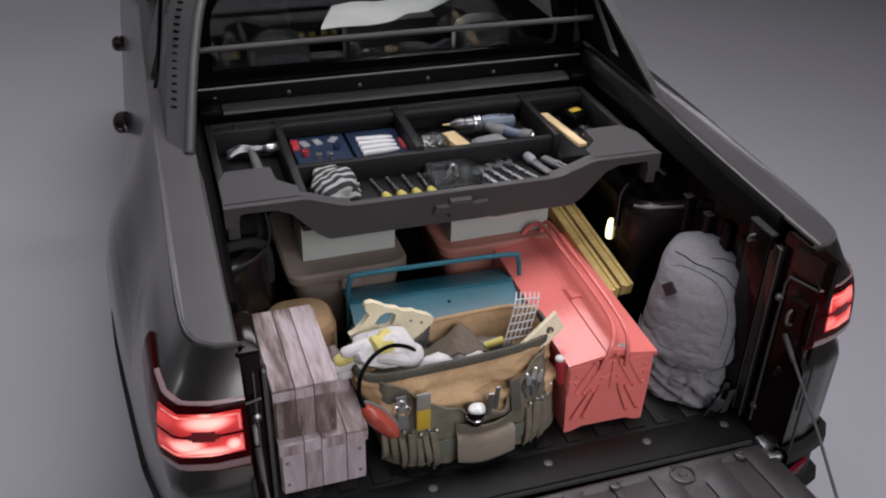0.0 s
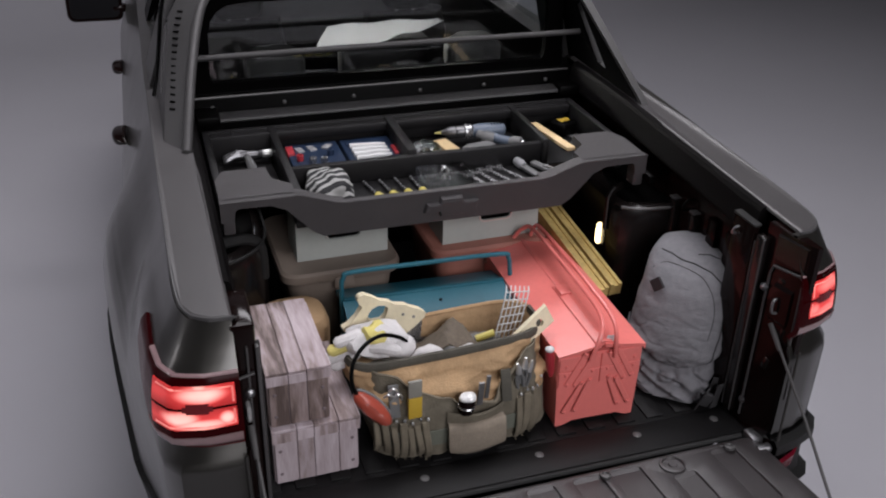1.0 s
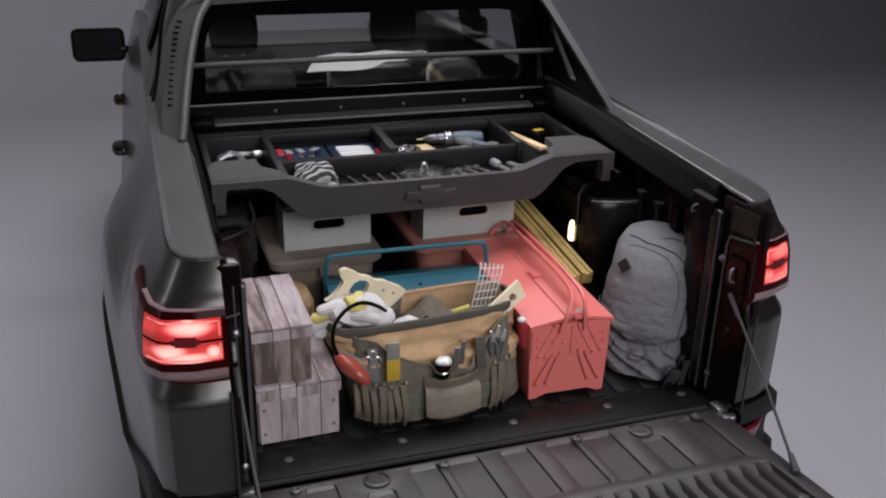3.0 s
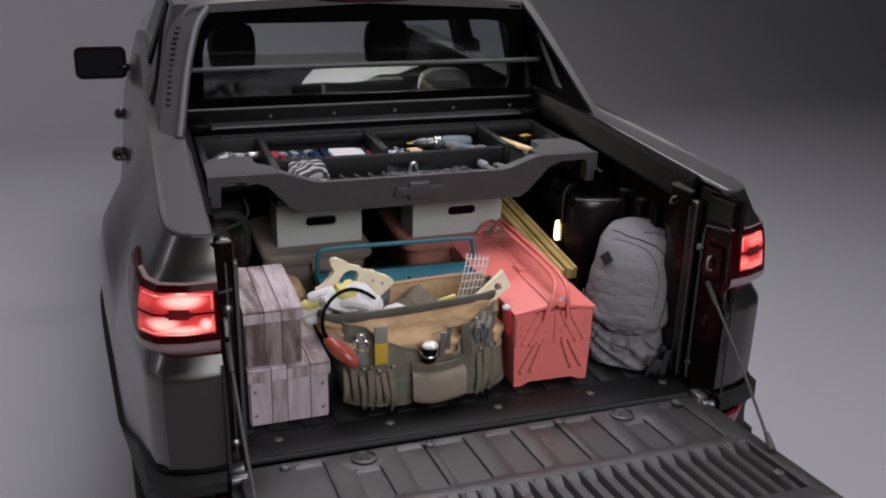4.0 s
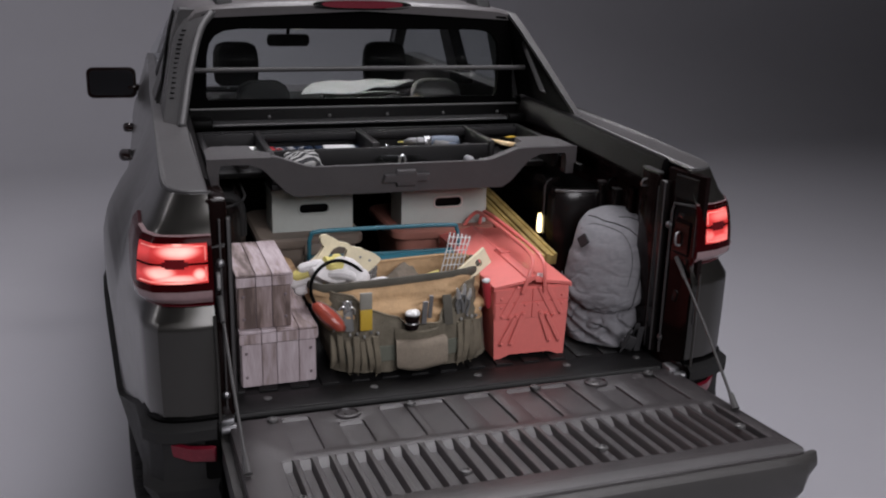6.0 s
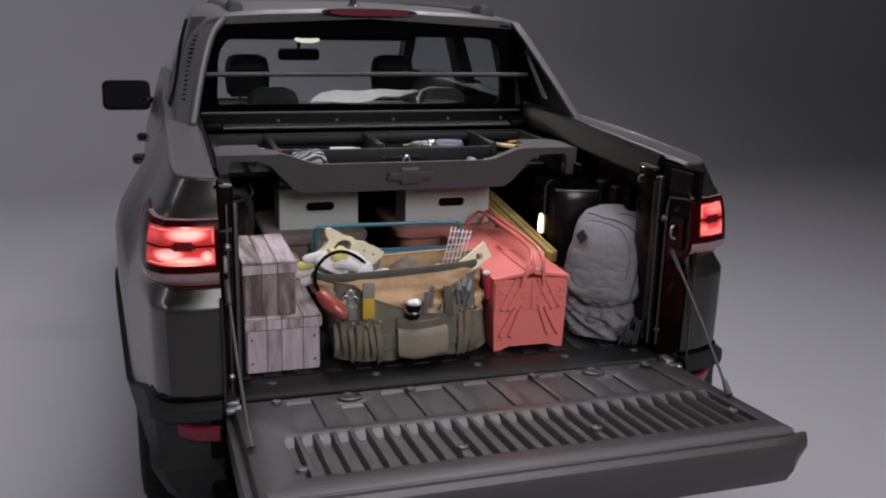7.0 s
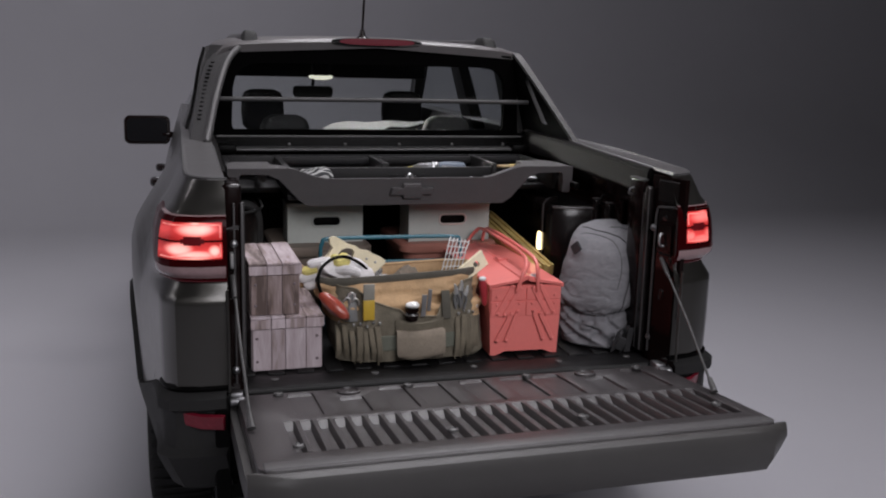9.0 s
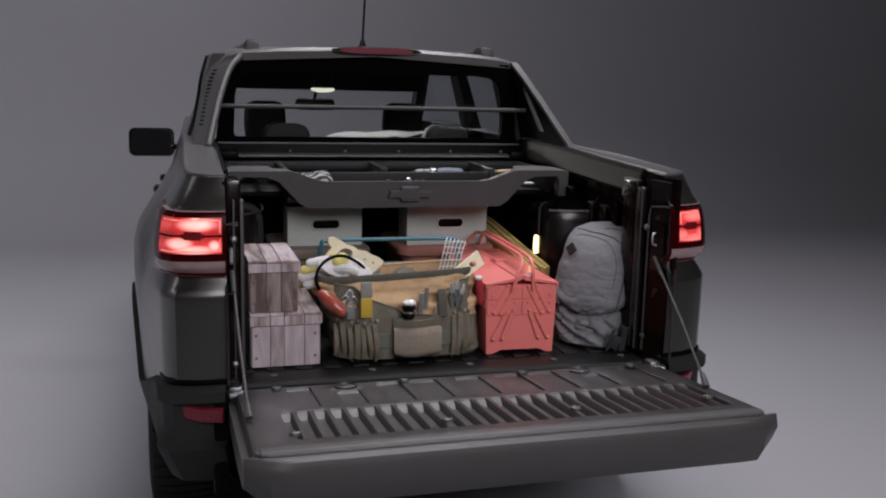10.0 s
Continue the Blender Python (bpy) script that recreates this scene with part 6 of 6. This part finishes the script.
arc = [pack_point(z, math.sin(math.radians(a)), -math.cos(math.radians(a))) + Vector((math.sin(math.radians(a)), -math.cos(math.radians(a)), 0.2)) * 0.0004 for z, a in ((0.365, -42), (0.385, -27), (0.389, -9), (0.380, 8), (0.357, 20), (0.32, 27), (0.275, 30), (0.22, 29))]
part("pocket_seam", tube(smooth_path(arc, 5), 0.0015, 6), PACKS, pbody, "fine seam round the front pocket")
band = [pack_point(z, math.sin(math.radians(a)), -math.cos(math.radians(a))) + Vector((math.sin(math.radians(a)), -math.cos(math.radians(a)), 0)) * 0.004 for z, a in ((0.205, -72), (0.185, -60), (0.165, -48), (0.15, -38))]
part("side_strap", loft([[p + Vector((0, 0, b)) + Vector((-0.3, -0.7, 0)) * d for b, d in ((-0.011, 0), (0.011, 0), (0.011, 0.004), (-0.011, 0.004))] for p in smooth_path(band, 4)]), PACK, pbody, "grey webbing strap at the pocket", smooth=False)
pc = pack_front(-0.060, 0.340)
pn = Vector((-0.38, -0.90, 0.2)).normalized()
pr_ = Vector((0.92, -0.39, 0.0)).normalized()
pu = pr_.cross(pn)
pm = Matrix(((pr_.x, pn.x, pu.x, pc.x), (pr_.y, pn.y, pu.y, pc.y), (pr_.z, pn.z, pu.z, pc.z), (0, 0, 0, 1)))
part("patch", place(rbox(-0.018, 0.018, -0.004, 0.004, -0.018, 0.018, 0.001, 1), Matrix.Translation(pn * 0.013) @ pm @ pose(0, 0, 0, 0, 45, 0)), PATCH, pbody, "dark diamond patch")
for dx, wd in ((0.0, 0.012), (-0.012, 0.007)):
    web = smooth_path([(0.085 + dx, 0.15, 0.33), (0.118 + dx, 0.12, 0.26), (0.142 + dx, 0.085, 0.17), (0.152 + dx, 0.05, 0.08), (0.150 + dx, 0.028, 0.012)], 5)
    part("strap", loft([[p + Vector((a * wd * 0.6, a * wd * 0.8, b * 0.001) ) + Vector((0.8, -0.6, 0)) * b * 0.002 for a, b in ((-1, -1), (1, -1), (1, 1), (-1, 1))] for p in web]), PACK if dx == 0 else PACKD, bp, "webbing shoulder strap hanging down" if dx == 0 else "dark webbing strap", smooth=False)
part("buckle", place(rbox(-0.015, 0.015, -0.006, 0.006, -0.025, 0.025, 0.004), pose(0.118, -0.06, 0.03, 10, 20, 30)), PACKD, bp)
top = pack_point(0.416, 0.0, 1.0)
part("loop", tube(smooth_path([top + Vector((-0.02, 0, -0.01)), top + Vector((-0.014, 0.008, 0.009)), top + Vector((0.008, 0.008, 0.009)), top + Vector((0.014, 0, -0.01))], 4), 0.005, 6), PACKD, bp)
for k, (xa, ya) in enumerate(((0.125, -0.03), (0.142, -0.05), (0.108, -0.085))):
    part("strap_end", place(rbox(-0.012, 0.012, -0.002, 0.002, -0.045, 0.045, 0.001, 1), pose(xa, ya, 0.046, 12 * k - 6, 14 - 10 * k, 30 + 25 * k)), PACKD, bp, "loose webbing strap end")

# ---- open tool bag ----
bag = thing("tool_bag", "open tan and olive canvas tool bag with many pockets", "tool bag")
NR = 120


def bag_ring(z, cx, hx, cy, hy, amp=0.006, tilt=0.0):
    ring = []
    for k in range(NR):
        a = 2 * math.pi * k / NR
        c, s_ = math.cos(a), math.sin(a)
        x = cx + hx * math.copysign(abs(c) ** 0.45, c)
        y = cy + hy * math.copysign(abs(s_) ** 0.55, s_)
        p = Vector((x, y, z + tilt * (x - cx)))
        q = (noise.noise(Vector((x * 9 + z * 12, y * 9, z * 30 - x * 12))) + 0.5 * noise.noise(Vector((x * 22 - z * 20, y * 20, z * 55 + x * 20)))) * amp
        ring.append(p + Vector((c, s_, 0)) * q)
    return ring


def stack(levels, n):
    """Rings between given levels of (z, cx, hx, cy, hy, amp, tilt)."""
    out = []
    for k in range(n + 1):
        z = levels[0][0] + (levels[-1][0] - levels[0][0]) * k / n
        out.append(bag_ring(z, *[float(np.interp(z, [q[0] for q in levels], [q[j] for q in levels])) for j in range(1, 7)]))
    return out


low = [bag_ring(F + 0.001, -0.092, 0.238, 0.235, 0.125, 0.003)] + stack([(F + 0.015, -0.092, 0.247, 0.235, 0.135, 0.006, 0), (0.79, -0.10, 0.25, 0.235, 0.14, 0.006, 0), (0.855, -0.11, 0.252, 0.235, 0.138, 0.006, 0)], 8)
part("lower_body", loft(low, caps=True), OLIVE, bag, "olive canvas lower part")
up = stack([(0.85, -0.11, 0.251, 0.235, 0.137, 0.006, 0), (0.875, -0.112, 0.254, 0.238, 0.132, 0.016, 0), (0.90, -0.115, 0.258, 0.243, 0.125, 0.026, 0.005), (0.925, -0.118, 0.262, 0.25, 0.116, 0.03, 0.012),
            (0.948, -0.119, 0.265, 0.258, 0.106, 0.024, 0.022), (0.968, -0.12, 0.268, 0.264, 0.098, 0.012, 0.032), (0.985, -0.12, 0.268, 0.267, 0.094, 0.003, 0.038)], 24)
inn = [bag_ring(0.983, -0.12, 0.263, 0.267, 0.089, 0.003, 0.038), bag_ring(0.95, -0.12, 0.258, 0.262, 0.09, 0.006, 0.02), bag_ring(0.89, -0.118, 0.246, 0.25, 0.1, 0.004), bag_ring(0.87, -0.118, 0.2, 0.24, 0.09, 0.0)]
part("upper_body", loft(up + inn, caps=False), TAN, bag, "tan canvas upper part", sharp=80)
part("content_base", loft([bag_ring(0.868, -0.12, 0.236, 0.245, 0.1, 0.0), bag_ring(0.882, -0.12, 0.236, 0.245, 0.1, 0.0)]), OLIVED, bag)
rimp = bag_ring(0.983, -0.12, 0.267, 0.266, 0.094, 0.002, 0.038)
band = []
for p in rimp[57:] + rimp[:4]:
    d = Vector((p.x + 0.12, (p.y - 0.266) * 2.6, 0)).normalized()
    band.append([p + d * a + Vector((0, 0, b)) for a, b in ((-0.006, -0.012), (0.004, -0.016), (0.0075, -0.010), (0.0065, 0.002), (0.003, 0.009), (-0.006, 0.009))])
part("binding", loft(band), OLIVED, bag, "dark olive zip binding along the mouth", sharp=60)
part("back_hem", tube(rimp[3:58], 0.006, 6), TAN, bag)


def front_y(x, z):
    u = min(0.999, abs((x + 0.11) / 0.255))
    return 0.235 - 0.139 * (1 - u ** 4.4) ** (0.55 / 0.9)


def pocket_top(x):
    return float(np.interp(x, [-0.345, -0.28, -0.262, -0.228, -0.19, -0.151, -0.125, -0.03, -0.01, 0.022, 0.08, 0.133], [0.962, 0.956, 0.938, 0.916, 0.905, 0.892, 0.87, 0.87, 0.903, 0.93, 0.966, 0.968]))


# pocket panel on the front with a dipping top edge
pts = []
for k in range(61):
    x = -0.345 + 0.478 * k / 60
    top = pocket_top(x)
    off = 0.012 + 0.004 * math.sin(k * 0.7) + 0.003 * noise.noise(Vector((x * 40, 0, 0)))
    col = []
    for j in range(13):
        z = F + 0.012 + (top - F - 0.012) * j / 12
        back = max(0, z - 0.87) * 0.45
        sag = 0.006 * noise.noise(Vector((x * 18 + z * 15, 1.5, z * 34 - x * 16)))
        col.append((x, front_y(x, z) - off + back + sag, z))
    col.append((x, front_y(x, top) - off + 0.005 + max(0, top - 0.87) * 0.45, top + 0.003))
    col.append((x, front_y(x, top) + 0.01 + max(0, top - 0.87) * 0.45, top - 0.02))
    pts.append(col)
pp = part("pocket_panel", loft(pts, closed=False), OLIVE, bag, "olive pocket panel sagging open", sharp=80)
part("pocket_hem", tube([Vector(c[12]) + Vector((0, -0.001, 0.002)) for c in pts], 0.0032, 6), LOOPM, pp)
# webbing band and the centre pocket over it
part("webbing_band", loft([[(x, front_y(x, 0.8) - 0.0185 - d, z) for d, z in ((0.0, 0.768), (0.002, 0.77), (0.002, 0.815), (0.0, 0.817))] for x in np.linspace(-0.325, 0.115, 30)], closed=False), GREENB, bag, "green-grey webbing band")
pk = []
for j, z in enumerate((0.775, 0.80, 0.83, 0.852, 0.866, 0.870, 0.86)):
    d = (0.004, 0.012, 0.022, 0.027, 0.028, 0.024, 0.018)[j]
    pk.append([(-0.09 + u * 0.078, 0.082 - d * (1 - 0.8 * u * u), z - 0.008 * (1 - u * u) * (z > 0.84)) for u in np.linspace(-1, 1, 15)])
part("centre_pocket", loft(pk, closed=False), OLIVE, bag, "olive centre pocket bulging open")
LR = random.Random(11)
for x0, n, stp in ((-0.339, 7, 0.0195), (0.036, 5, 0.0195)):
    for k in range(n):
        x = x0 + stp * k
        y = front_y(x, 0.8) - 0.021
        zt = 0.845 if x < -0.1 else 0.862
        lean, wide, bulge = LR.uniform(-0.006, 0.006), LR.uniform(0.0082, 0.0105), LR.uniform(0.005, 0.012)
        zt += LR.uniform(-0.012, 0.008)
        zb = F + 0.010 + LR.uniform(0, 0.012)
        web = smooth_path([(x - lean, y + 0.006, zb), (x - 0.5 * lean, y - bulge, zb + 0.03), (x + 0.3 * lean, y - bulge - 0.002, 0.80), (x + lean, y + 0.002, zt)], 5)
        tw = LR.uniform(-0.5, 0.5)
        part("tool_loop", loft([[p + Vector((a * wide, b * 0.0035 + a * wide * tw, 0)) for a, b in ((-1, 0), (-0.7, -1), (0.7, -1), (1, 0), (0.7, 1), (-0.7, 1))] for p in web]), LOOPM, pp)
        for q in range(2):
            part("frayed_thread", tube([web[0] + Vector((LR.uniform(-0.006, 0.006), -0.002, 0.004)), web[0] + Vector((LR.uniform(-0.009, 0.009), -0.006, -0.007))], 0.0007, 4), LOOPM, pp)
        part("loop_stud", blob((x + 0.003, y - 0.002, zt + 0.012 + 0.004 * (k % 3)), (0.0045, 0.0045, 0.006), sub=1), STEEL if k % 2 == 0 else TOOLST, pp)
flap = []
for z, hx, d in ((0.746, 0.058, 0.012), (0.748, 0.070, 0.030), (0.760, 0.078, 0.038), (0.785, 0.079, 0.037), (0.812, 0.079, 0.033), (0.832, 0.078, 0.030), (0.836, 0.077, 0.020)):
    flap.append([(-0.09 + u * hx, 0.086 - d - 0.010 * (1 - u * u), z + 0.002 * math.sin(u * 3) - 0.005 * (1 - u * u) * (z < 0.76)) for u in np.linspace(-1, 1, 17)] + [(-0.09 + 0.94 * hx, 0.086, z), (-0.09 - 0.94 * hx, 0.086, z)])
part("flap_pouch", loft(flap), FLAPM, bag, "taupe pouch with a rounded flap", sharp=60)
for x in (-0.298, 0.0):
    part("vertical_strap", place(rbox(-0.014, 0.014, -0.003, 0.003, -0.045, 0.045, 0.002), pose(x, front_y(x, 0.9) - 0.004, 0.905, -16, 0, 0)), OLIVED if x > -0.1 else GREYP, bag)
for k, (x, z) in enumerate(((-0.318, 0.93), (-0.305, 0.945), (-0.292, 0.925))):
    part("clip", tube(smooth_path([(x - 0.008, 0.108, z), (x, 0.1, z + 0.012), (x + 0.01, 0.102, z + 0.004), (x + 0.012, 0.108, z - 0.012)], 4), 0.003, 6), STEEL, bag, "small steel clip")

sq = thing("folding_ruler", "yellow and grey folding ruler standing in a bag pocket", "ruler")
part("ruler_lower", rbox(-0.272, -0.236, 0.074, 0.085, 0.872, 0.936, 0.002), YELLOW, sq)
part("ruler_upper", rbox(-0.272, -0.236, 0.075, 0.084, 0.936, 0.986, 0.002), mat("ruler_grey", (0.24, 0.23, 0.2), 0.6, 0, 0.1, 30), sq, "greyed upper end")
gd = thing("socket_gauge", "black hand tool with a bright chrome cap in a bag pocket", "hand tool")
part("tool_body", tube([(-0.12, 0.068, 0.87), (-0.12, 0.066, 0.885), (-0.12, 0.065, 0.895), (-0.12, 0.064, 0.90), (-0.12, 0.063, 0.911)], [0.02, 0.022, 0.018, 0.0225, 0.020], 16), GLOSS, gd)
part("tool_ring", lathe([(0.0215, -0.003), (0.0235, 0.0), (0.0215, 0.003)], 16, pose(-0.12, 0.0655, 0.888)), TOOLST, gd)
part("chrome_cap", blob((-0.12, 0.060, 0.918), (0.023, 0.019, 0.010), 0.005, 50, sub=3), CAPW, gd, "chrome cap")
for x, z, w in ((-0.076, 0.945, 0.008), (-0.058, 0.962, 0.006)):
    single("flat_file", place(rbox(-w, w, -0.003, 0.003, -0.07, 0, 0.001, 1), pose(x, 0.075, z, 0, 4, 0)), DSTEEL, "flat grey steel file standing in a bag pocket", "file", "files in the pocket")
for x, z, r in ((0.028, 0.962, -10), (0.05, 0.972, 4), (0.072, 0.952, 14)):
    pr = thing("pliers", "bright steel pliers standing in a bag pocket", "pliers", "pliers in the pocket", m=pose(x, front_y(x, 0.9) - 0.012, z, 0, r, 0) @ Matrix.Scale(0.78, 4))
    part("jaw", tube([(0, 0, 0.012), (0.002, 0, -0.01), (0.0, 0, -0.03)], [0.004, 0.009, 0.01], 8), STEEL, pr)
    part("grip", tube([(0.004, 0, -0.03), (0.012, 0, -0.05), (0.01, 0, -0.09)], 0.006, 8), GREYP, pr)
    part("grip", tube([(-0.004, 0, -0.03), (-0.012, 0, -0.05), (-0.01, 0, -0.09)], 0.006, 8), GREYP, pr)
rs = thing("red_screwdriver", "red-handled screwdriver with a pale end in the bag side", "screwdriver", m=pose(0.128, 0.115, 0.975, 0, -6, 0))
part("handle", tube([(0, 0, 0), (0, 0, -0.02), (0, 0, -0.07), (0, 0, -0.085)], [0.011, 0.013, 0.011, 0.006], 10), REDP, rs)
part("end_cap", blob((0, 0, 0.003), (0.013, 0.013, 0.008), sub=2), WHITEP, rs, "pale end cap")

# ---- contents of the bag ----
hs = thing("hand_saw", "cream wooden saw handle with a cut-out sticking out of the bag", "saw", m=pose(-0.322, 0.335, 0.952, -6, 0, 3))
outl = [(0, 0.133), (0.014, 0.134), (0.027, 0.127), (0.04, 0.12), (0.054, 0.109), (0.082, 0.1), (0.095, 0.089), (0.11, 0.085), (0.126, 0.082), (0.14, 0.072), (0.154, 0.066), (0.17, 0.058), (0.184, 0.046), (0.18, 0.034), (0.15, 0.01), (0.10, -0.02),
        (0.03, -0.03), (-0.02, 0.0), (-0.035, 0.03), (-0.05, 0.04), (-0.052, 0.048), (-0.034, 0.056), (-0.012, 0.075), (0.004, 0.098), (-0.005, 0.112), (-0.007, 0.124)]
hole = [(0.014, 0.062), (0.022, 0.077), (0.033, 0.089), (0.05, 0.095), (0.068, 0.091), (0.077, 0.081), (0.07, 0.06), (0.056, 0.049), (0.032, 0.05)]
sg = part("saw_grip", plate(outl, [hole], 0.022, lambda u, v, w: (u, w, v)), CREAM, hs, "worn cream wooden grip", sharp=50)
part("saw_blade", plate([(0.10, 0.07), (0.19, 0.04), (0.24, 0.0), (0.20, -0.06), (0.08, -0.03)], [], 0.002, lambda u, v, w: (u, w + 0.010, v)), TOOLST, hs, "steel blade")
for u, v in ((0.118, 0.055), (0.148, 0.042)):
    part("saw_bolt", lathe([(0.0045, 0), (0.0035, 0.002), (0.001, 0.0025)], 8, Matrix.Translation((u, 0.0, v)) @ pose(0, 0, 0, 90)), DSTEEL, sg)
gl = thing("work_glove", "white and yellow knitted work glove stuffed in the bag", "glove", "work gloves", m=pose(-0.325, 0.268, 0.985) @ Matrix.Scale(1.15, 4))
palm = part("palm", blob((0.02, 0.0, 0.01), (0.075, 0.05, 0.033), 0.022, 30), GLOVEW, gl, "white knitted palm")
part("coating", blob((0.012, -0.004, 0.026), (0.042, 0.036, 0.024), 0.016, 40), GLOVEY, palm, "yellow coated patch")
for k, (dx, dz, c) in enumerate(((-0.06, 0.03, 0), (-0.075, 0.012, 1), (-0.085, -0.008, 0), (-0.07, -0.028, 0))):
    part("finger", tube(smooth_path([(-0.02, 0.0, dz * 0.6 + 0.01), (dx * 0.8, -0.01, dz), (dx - 0.02, -0.012, dz - 0.006)], 4), [0.016] * 4 + [0.014] * 4 + [0.008], 10), GLOVEY if c else GLOVEW, gl)
part("cuff", blob((0.06, -0.015, -0.006), (0.05, 0.035, 0.03), 0.01, 40), GLOVEW, gl, "white knitted cuff")
part("thumb", tube(smooth_path([(0.0, -0.03, 0.01), (0.03, -0.05, 0.015), (0.06, -0.055, 0.005)], 4), [0.014] * 8 + [0.009], 10), GLOVEW, gl)
em = thing("ear_defenders", "orange ear defenders with a black headband hung on the bag", "ear defenders")
part("headband", tube(smooth_path([(-0.388, 0.095, 0.94), (-0.405, 0.115, 0.985), (-0.392, 0.15, 1.022), (-0.35, 0.185, 1.046), (-0.30, 0.21, 1.046), (-0.25, 0.228, 1.018), (-0.222, 0.236, 0.988)], 6), 0.0055, 8), BLACK, em, "thin black headband")
cp = part("cup", place(lathe([(0.008, 0.03), (0.026, 0.028), (0.042, 0.016), (0.046, 0.0), (0.042, -0.012), (0.03, -0.014)], 24), Matrix.Translation((-0.362, 0.085, 0.922)) @ pose(0, 0, 0, 0, -48, 0) @ pose(0, 0, 0, 62, 0, 0) @ Matrix.Diagonal((0.50, 1.34, 0.9, 1))), ORANGE, em, "glossy orange cup")
part("cushion", place(lathe([(0.03, -0.012), (0.044, -0.014), (0.046, -0.026), (0.03, -0.03)], 24), Matrix.Translation((-0.362, 0.085, 0.922)) @ pose(0, 0, 0, 0, -48, 0) @ pose(0, 0, 0, 62, 0, 0) @ Matrix.Diagonal((0.50, 1.34, 0.9, 1))), GREYP, cp)
wr = thing("wire_rack", "white bent wire paint grid standing in the bag", "wire grid")
for k in range(6):
    x = 0.024 + 0.0132 * k
    part("wire", tube(smooth_path([(x - 0.008, 0.235, 0.935), (x + 0.006, 0.24, 0.99), (x + 0.022, 0.248, 1.045), (x + 0.034, 0.262, 1.078 - 0.003 * k), (x + 0.046, 0.288, 1.084 - 0.003 * k)], 5), 0.0019, 6), WHITEP, wr)
for z, y, dx in ((0.972, 0.238, 0.002), (0.994, 0.24, 0.008), (1.016, 0.243, 0.014), (1.038, 0.247, 0.02), (1.06, 0.254, 0.028), (1.078, 0.263, 0.035)):
    part("cross_wire", tube([(0.022 + dx, y, z), (0.093 + dx, y, z - 0.008 * (z > 1.05))], 0.0018, 6), WHITEP, wr)
pdl = thing("wooden_paddle", "pale wooden paddle with a round hole leaning in the bag", "paddle")
part("blade", plate([(-0.075, -0.04), (-0.052, -0.078), (0.05, -0.012), (0.03, 0.03)], [[(0.008 + 0.011 * math.cos(t), -0.012 + 0.011 * math.sin(t)) for t in [2 * math.pi * k / 12 for k in range(12)]]], 0.014, lambda u, v, w: (0.125 + u, 0.20 + w + 0.35 * v, 1.02 + v)), CREAM, pdl)
rows = []
for i in range(15):
    u = i / 14
    col = []
    for j in range(9):
        v = j / 8
        x, y = -0.205 + 0.21 * u, 0.222 + 0.10 * v
        crest = 0.062 * max(0, 1 - abs(u - 0.42 - 0.12 * v) / 0.34) + 0.045 * max(0, 1 - abs(u - 0.8 + 0.15 * v) / 0.2)
        col.append((x, y, 0.925 + crest * (0.45 + 0.55 * math.sin(math.pi * (0.25 + 0.6 * v))) + 0.008 * noise.noise(Vector((x * 30, y * 30, 2)))))
    rows.append(col)
bm = loft(rows, closed=False)
bmesh.ops.solidify(bm, geom=list(bm.faces), thickness=0.004)
single("folded_cloth", bm, mat("brown_taupe_canvas", (0.13, 0.105, 0.08), 0.88, 0, 0.3, 12, 0.5, 240), "stiff brown-taupe cloth folded in the open bag", "cloth")
for x, y, z, r, mt in ((-0.175, 0.212, 0.945, 0.032, GLOVEW), (-0.115, 0.206, 0.948, 0.020, GREYP), (-0.075, 0.21, 0.948, 0.018, GLOVEW), (0.0, 0.26, 0.925, 0.03, GREYP)):
    single("crumpled_cloth", blob((x, y, z), (r * 1.6, r * 1.2, r * 1.1), 0.014, 34), mt, "crumpled cloth stuffed in the bag", "cloth", "cloths in the bag")
single("yellow_tube", tube([(-0.03, 0.245, 0.958), (0.02, 0.24, 0.972)], 0.01, 10), YPALE, "short yellow tube in the bag", "tube")
far = [(-0.03, 1.985, 1.337), (0.18, 1.965, 1.346), (0.425, 1.935, 1.351)]
nearby = [(-0.118, 1.79, 1.313), (0.05, 1.80, 1.308), (0.17, 1.815, 1.316), (0.24, 1.83, 1.33), (0.32, 1.85, 1.333), (0.44, 1.91, 1.345)]
grid = []
for k in range(25):
    u = k / 24
    a = [float(np.interp(u, np.linspace(0, 1, len(far)), [q[n] for q in far])) for n in range(3)]
    b = [float(np.interp(u, np.linspace(0, 1, len(nearby)), [q[n] for q in nearby])) for n in range(3)]
    grid.append([tuple(b[n] + (a[n] - b[n]) * v + (0.004 * math.sin(u * 14 + v * 5) if n == 2 else 0) for n in range(3)) for v in (0, 0.25, 0.5, 0.75, 1)])
bm = loft(grid, closed=False)
bmesh.ops.solidify(bm, geom=list(bm.faces), thickness=0.004)
sh = single("white_sheet", bm, SHEET, "creased white paper sheet lying inside the cab", "paper sheet")
single("sheet_rest", rbox(0.0, 0.36, 1.86, 1.95, 0.5, 1.300, 0.004), CABIN, "dark box inside the cab under a white sheet", "box")
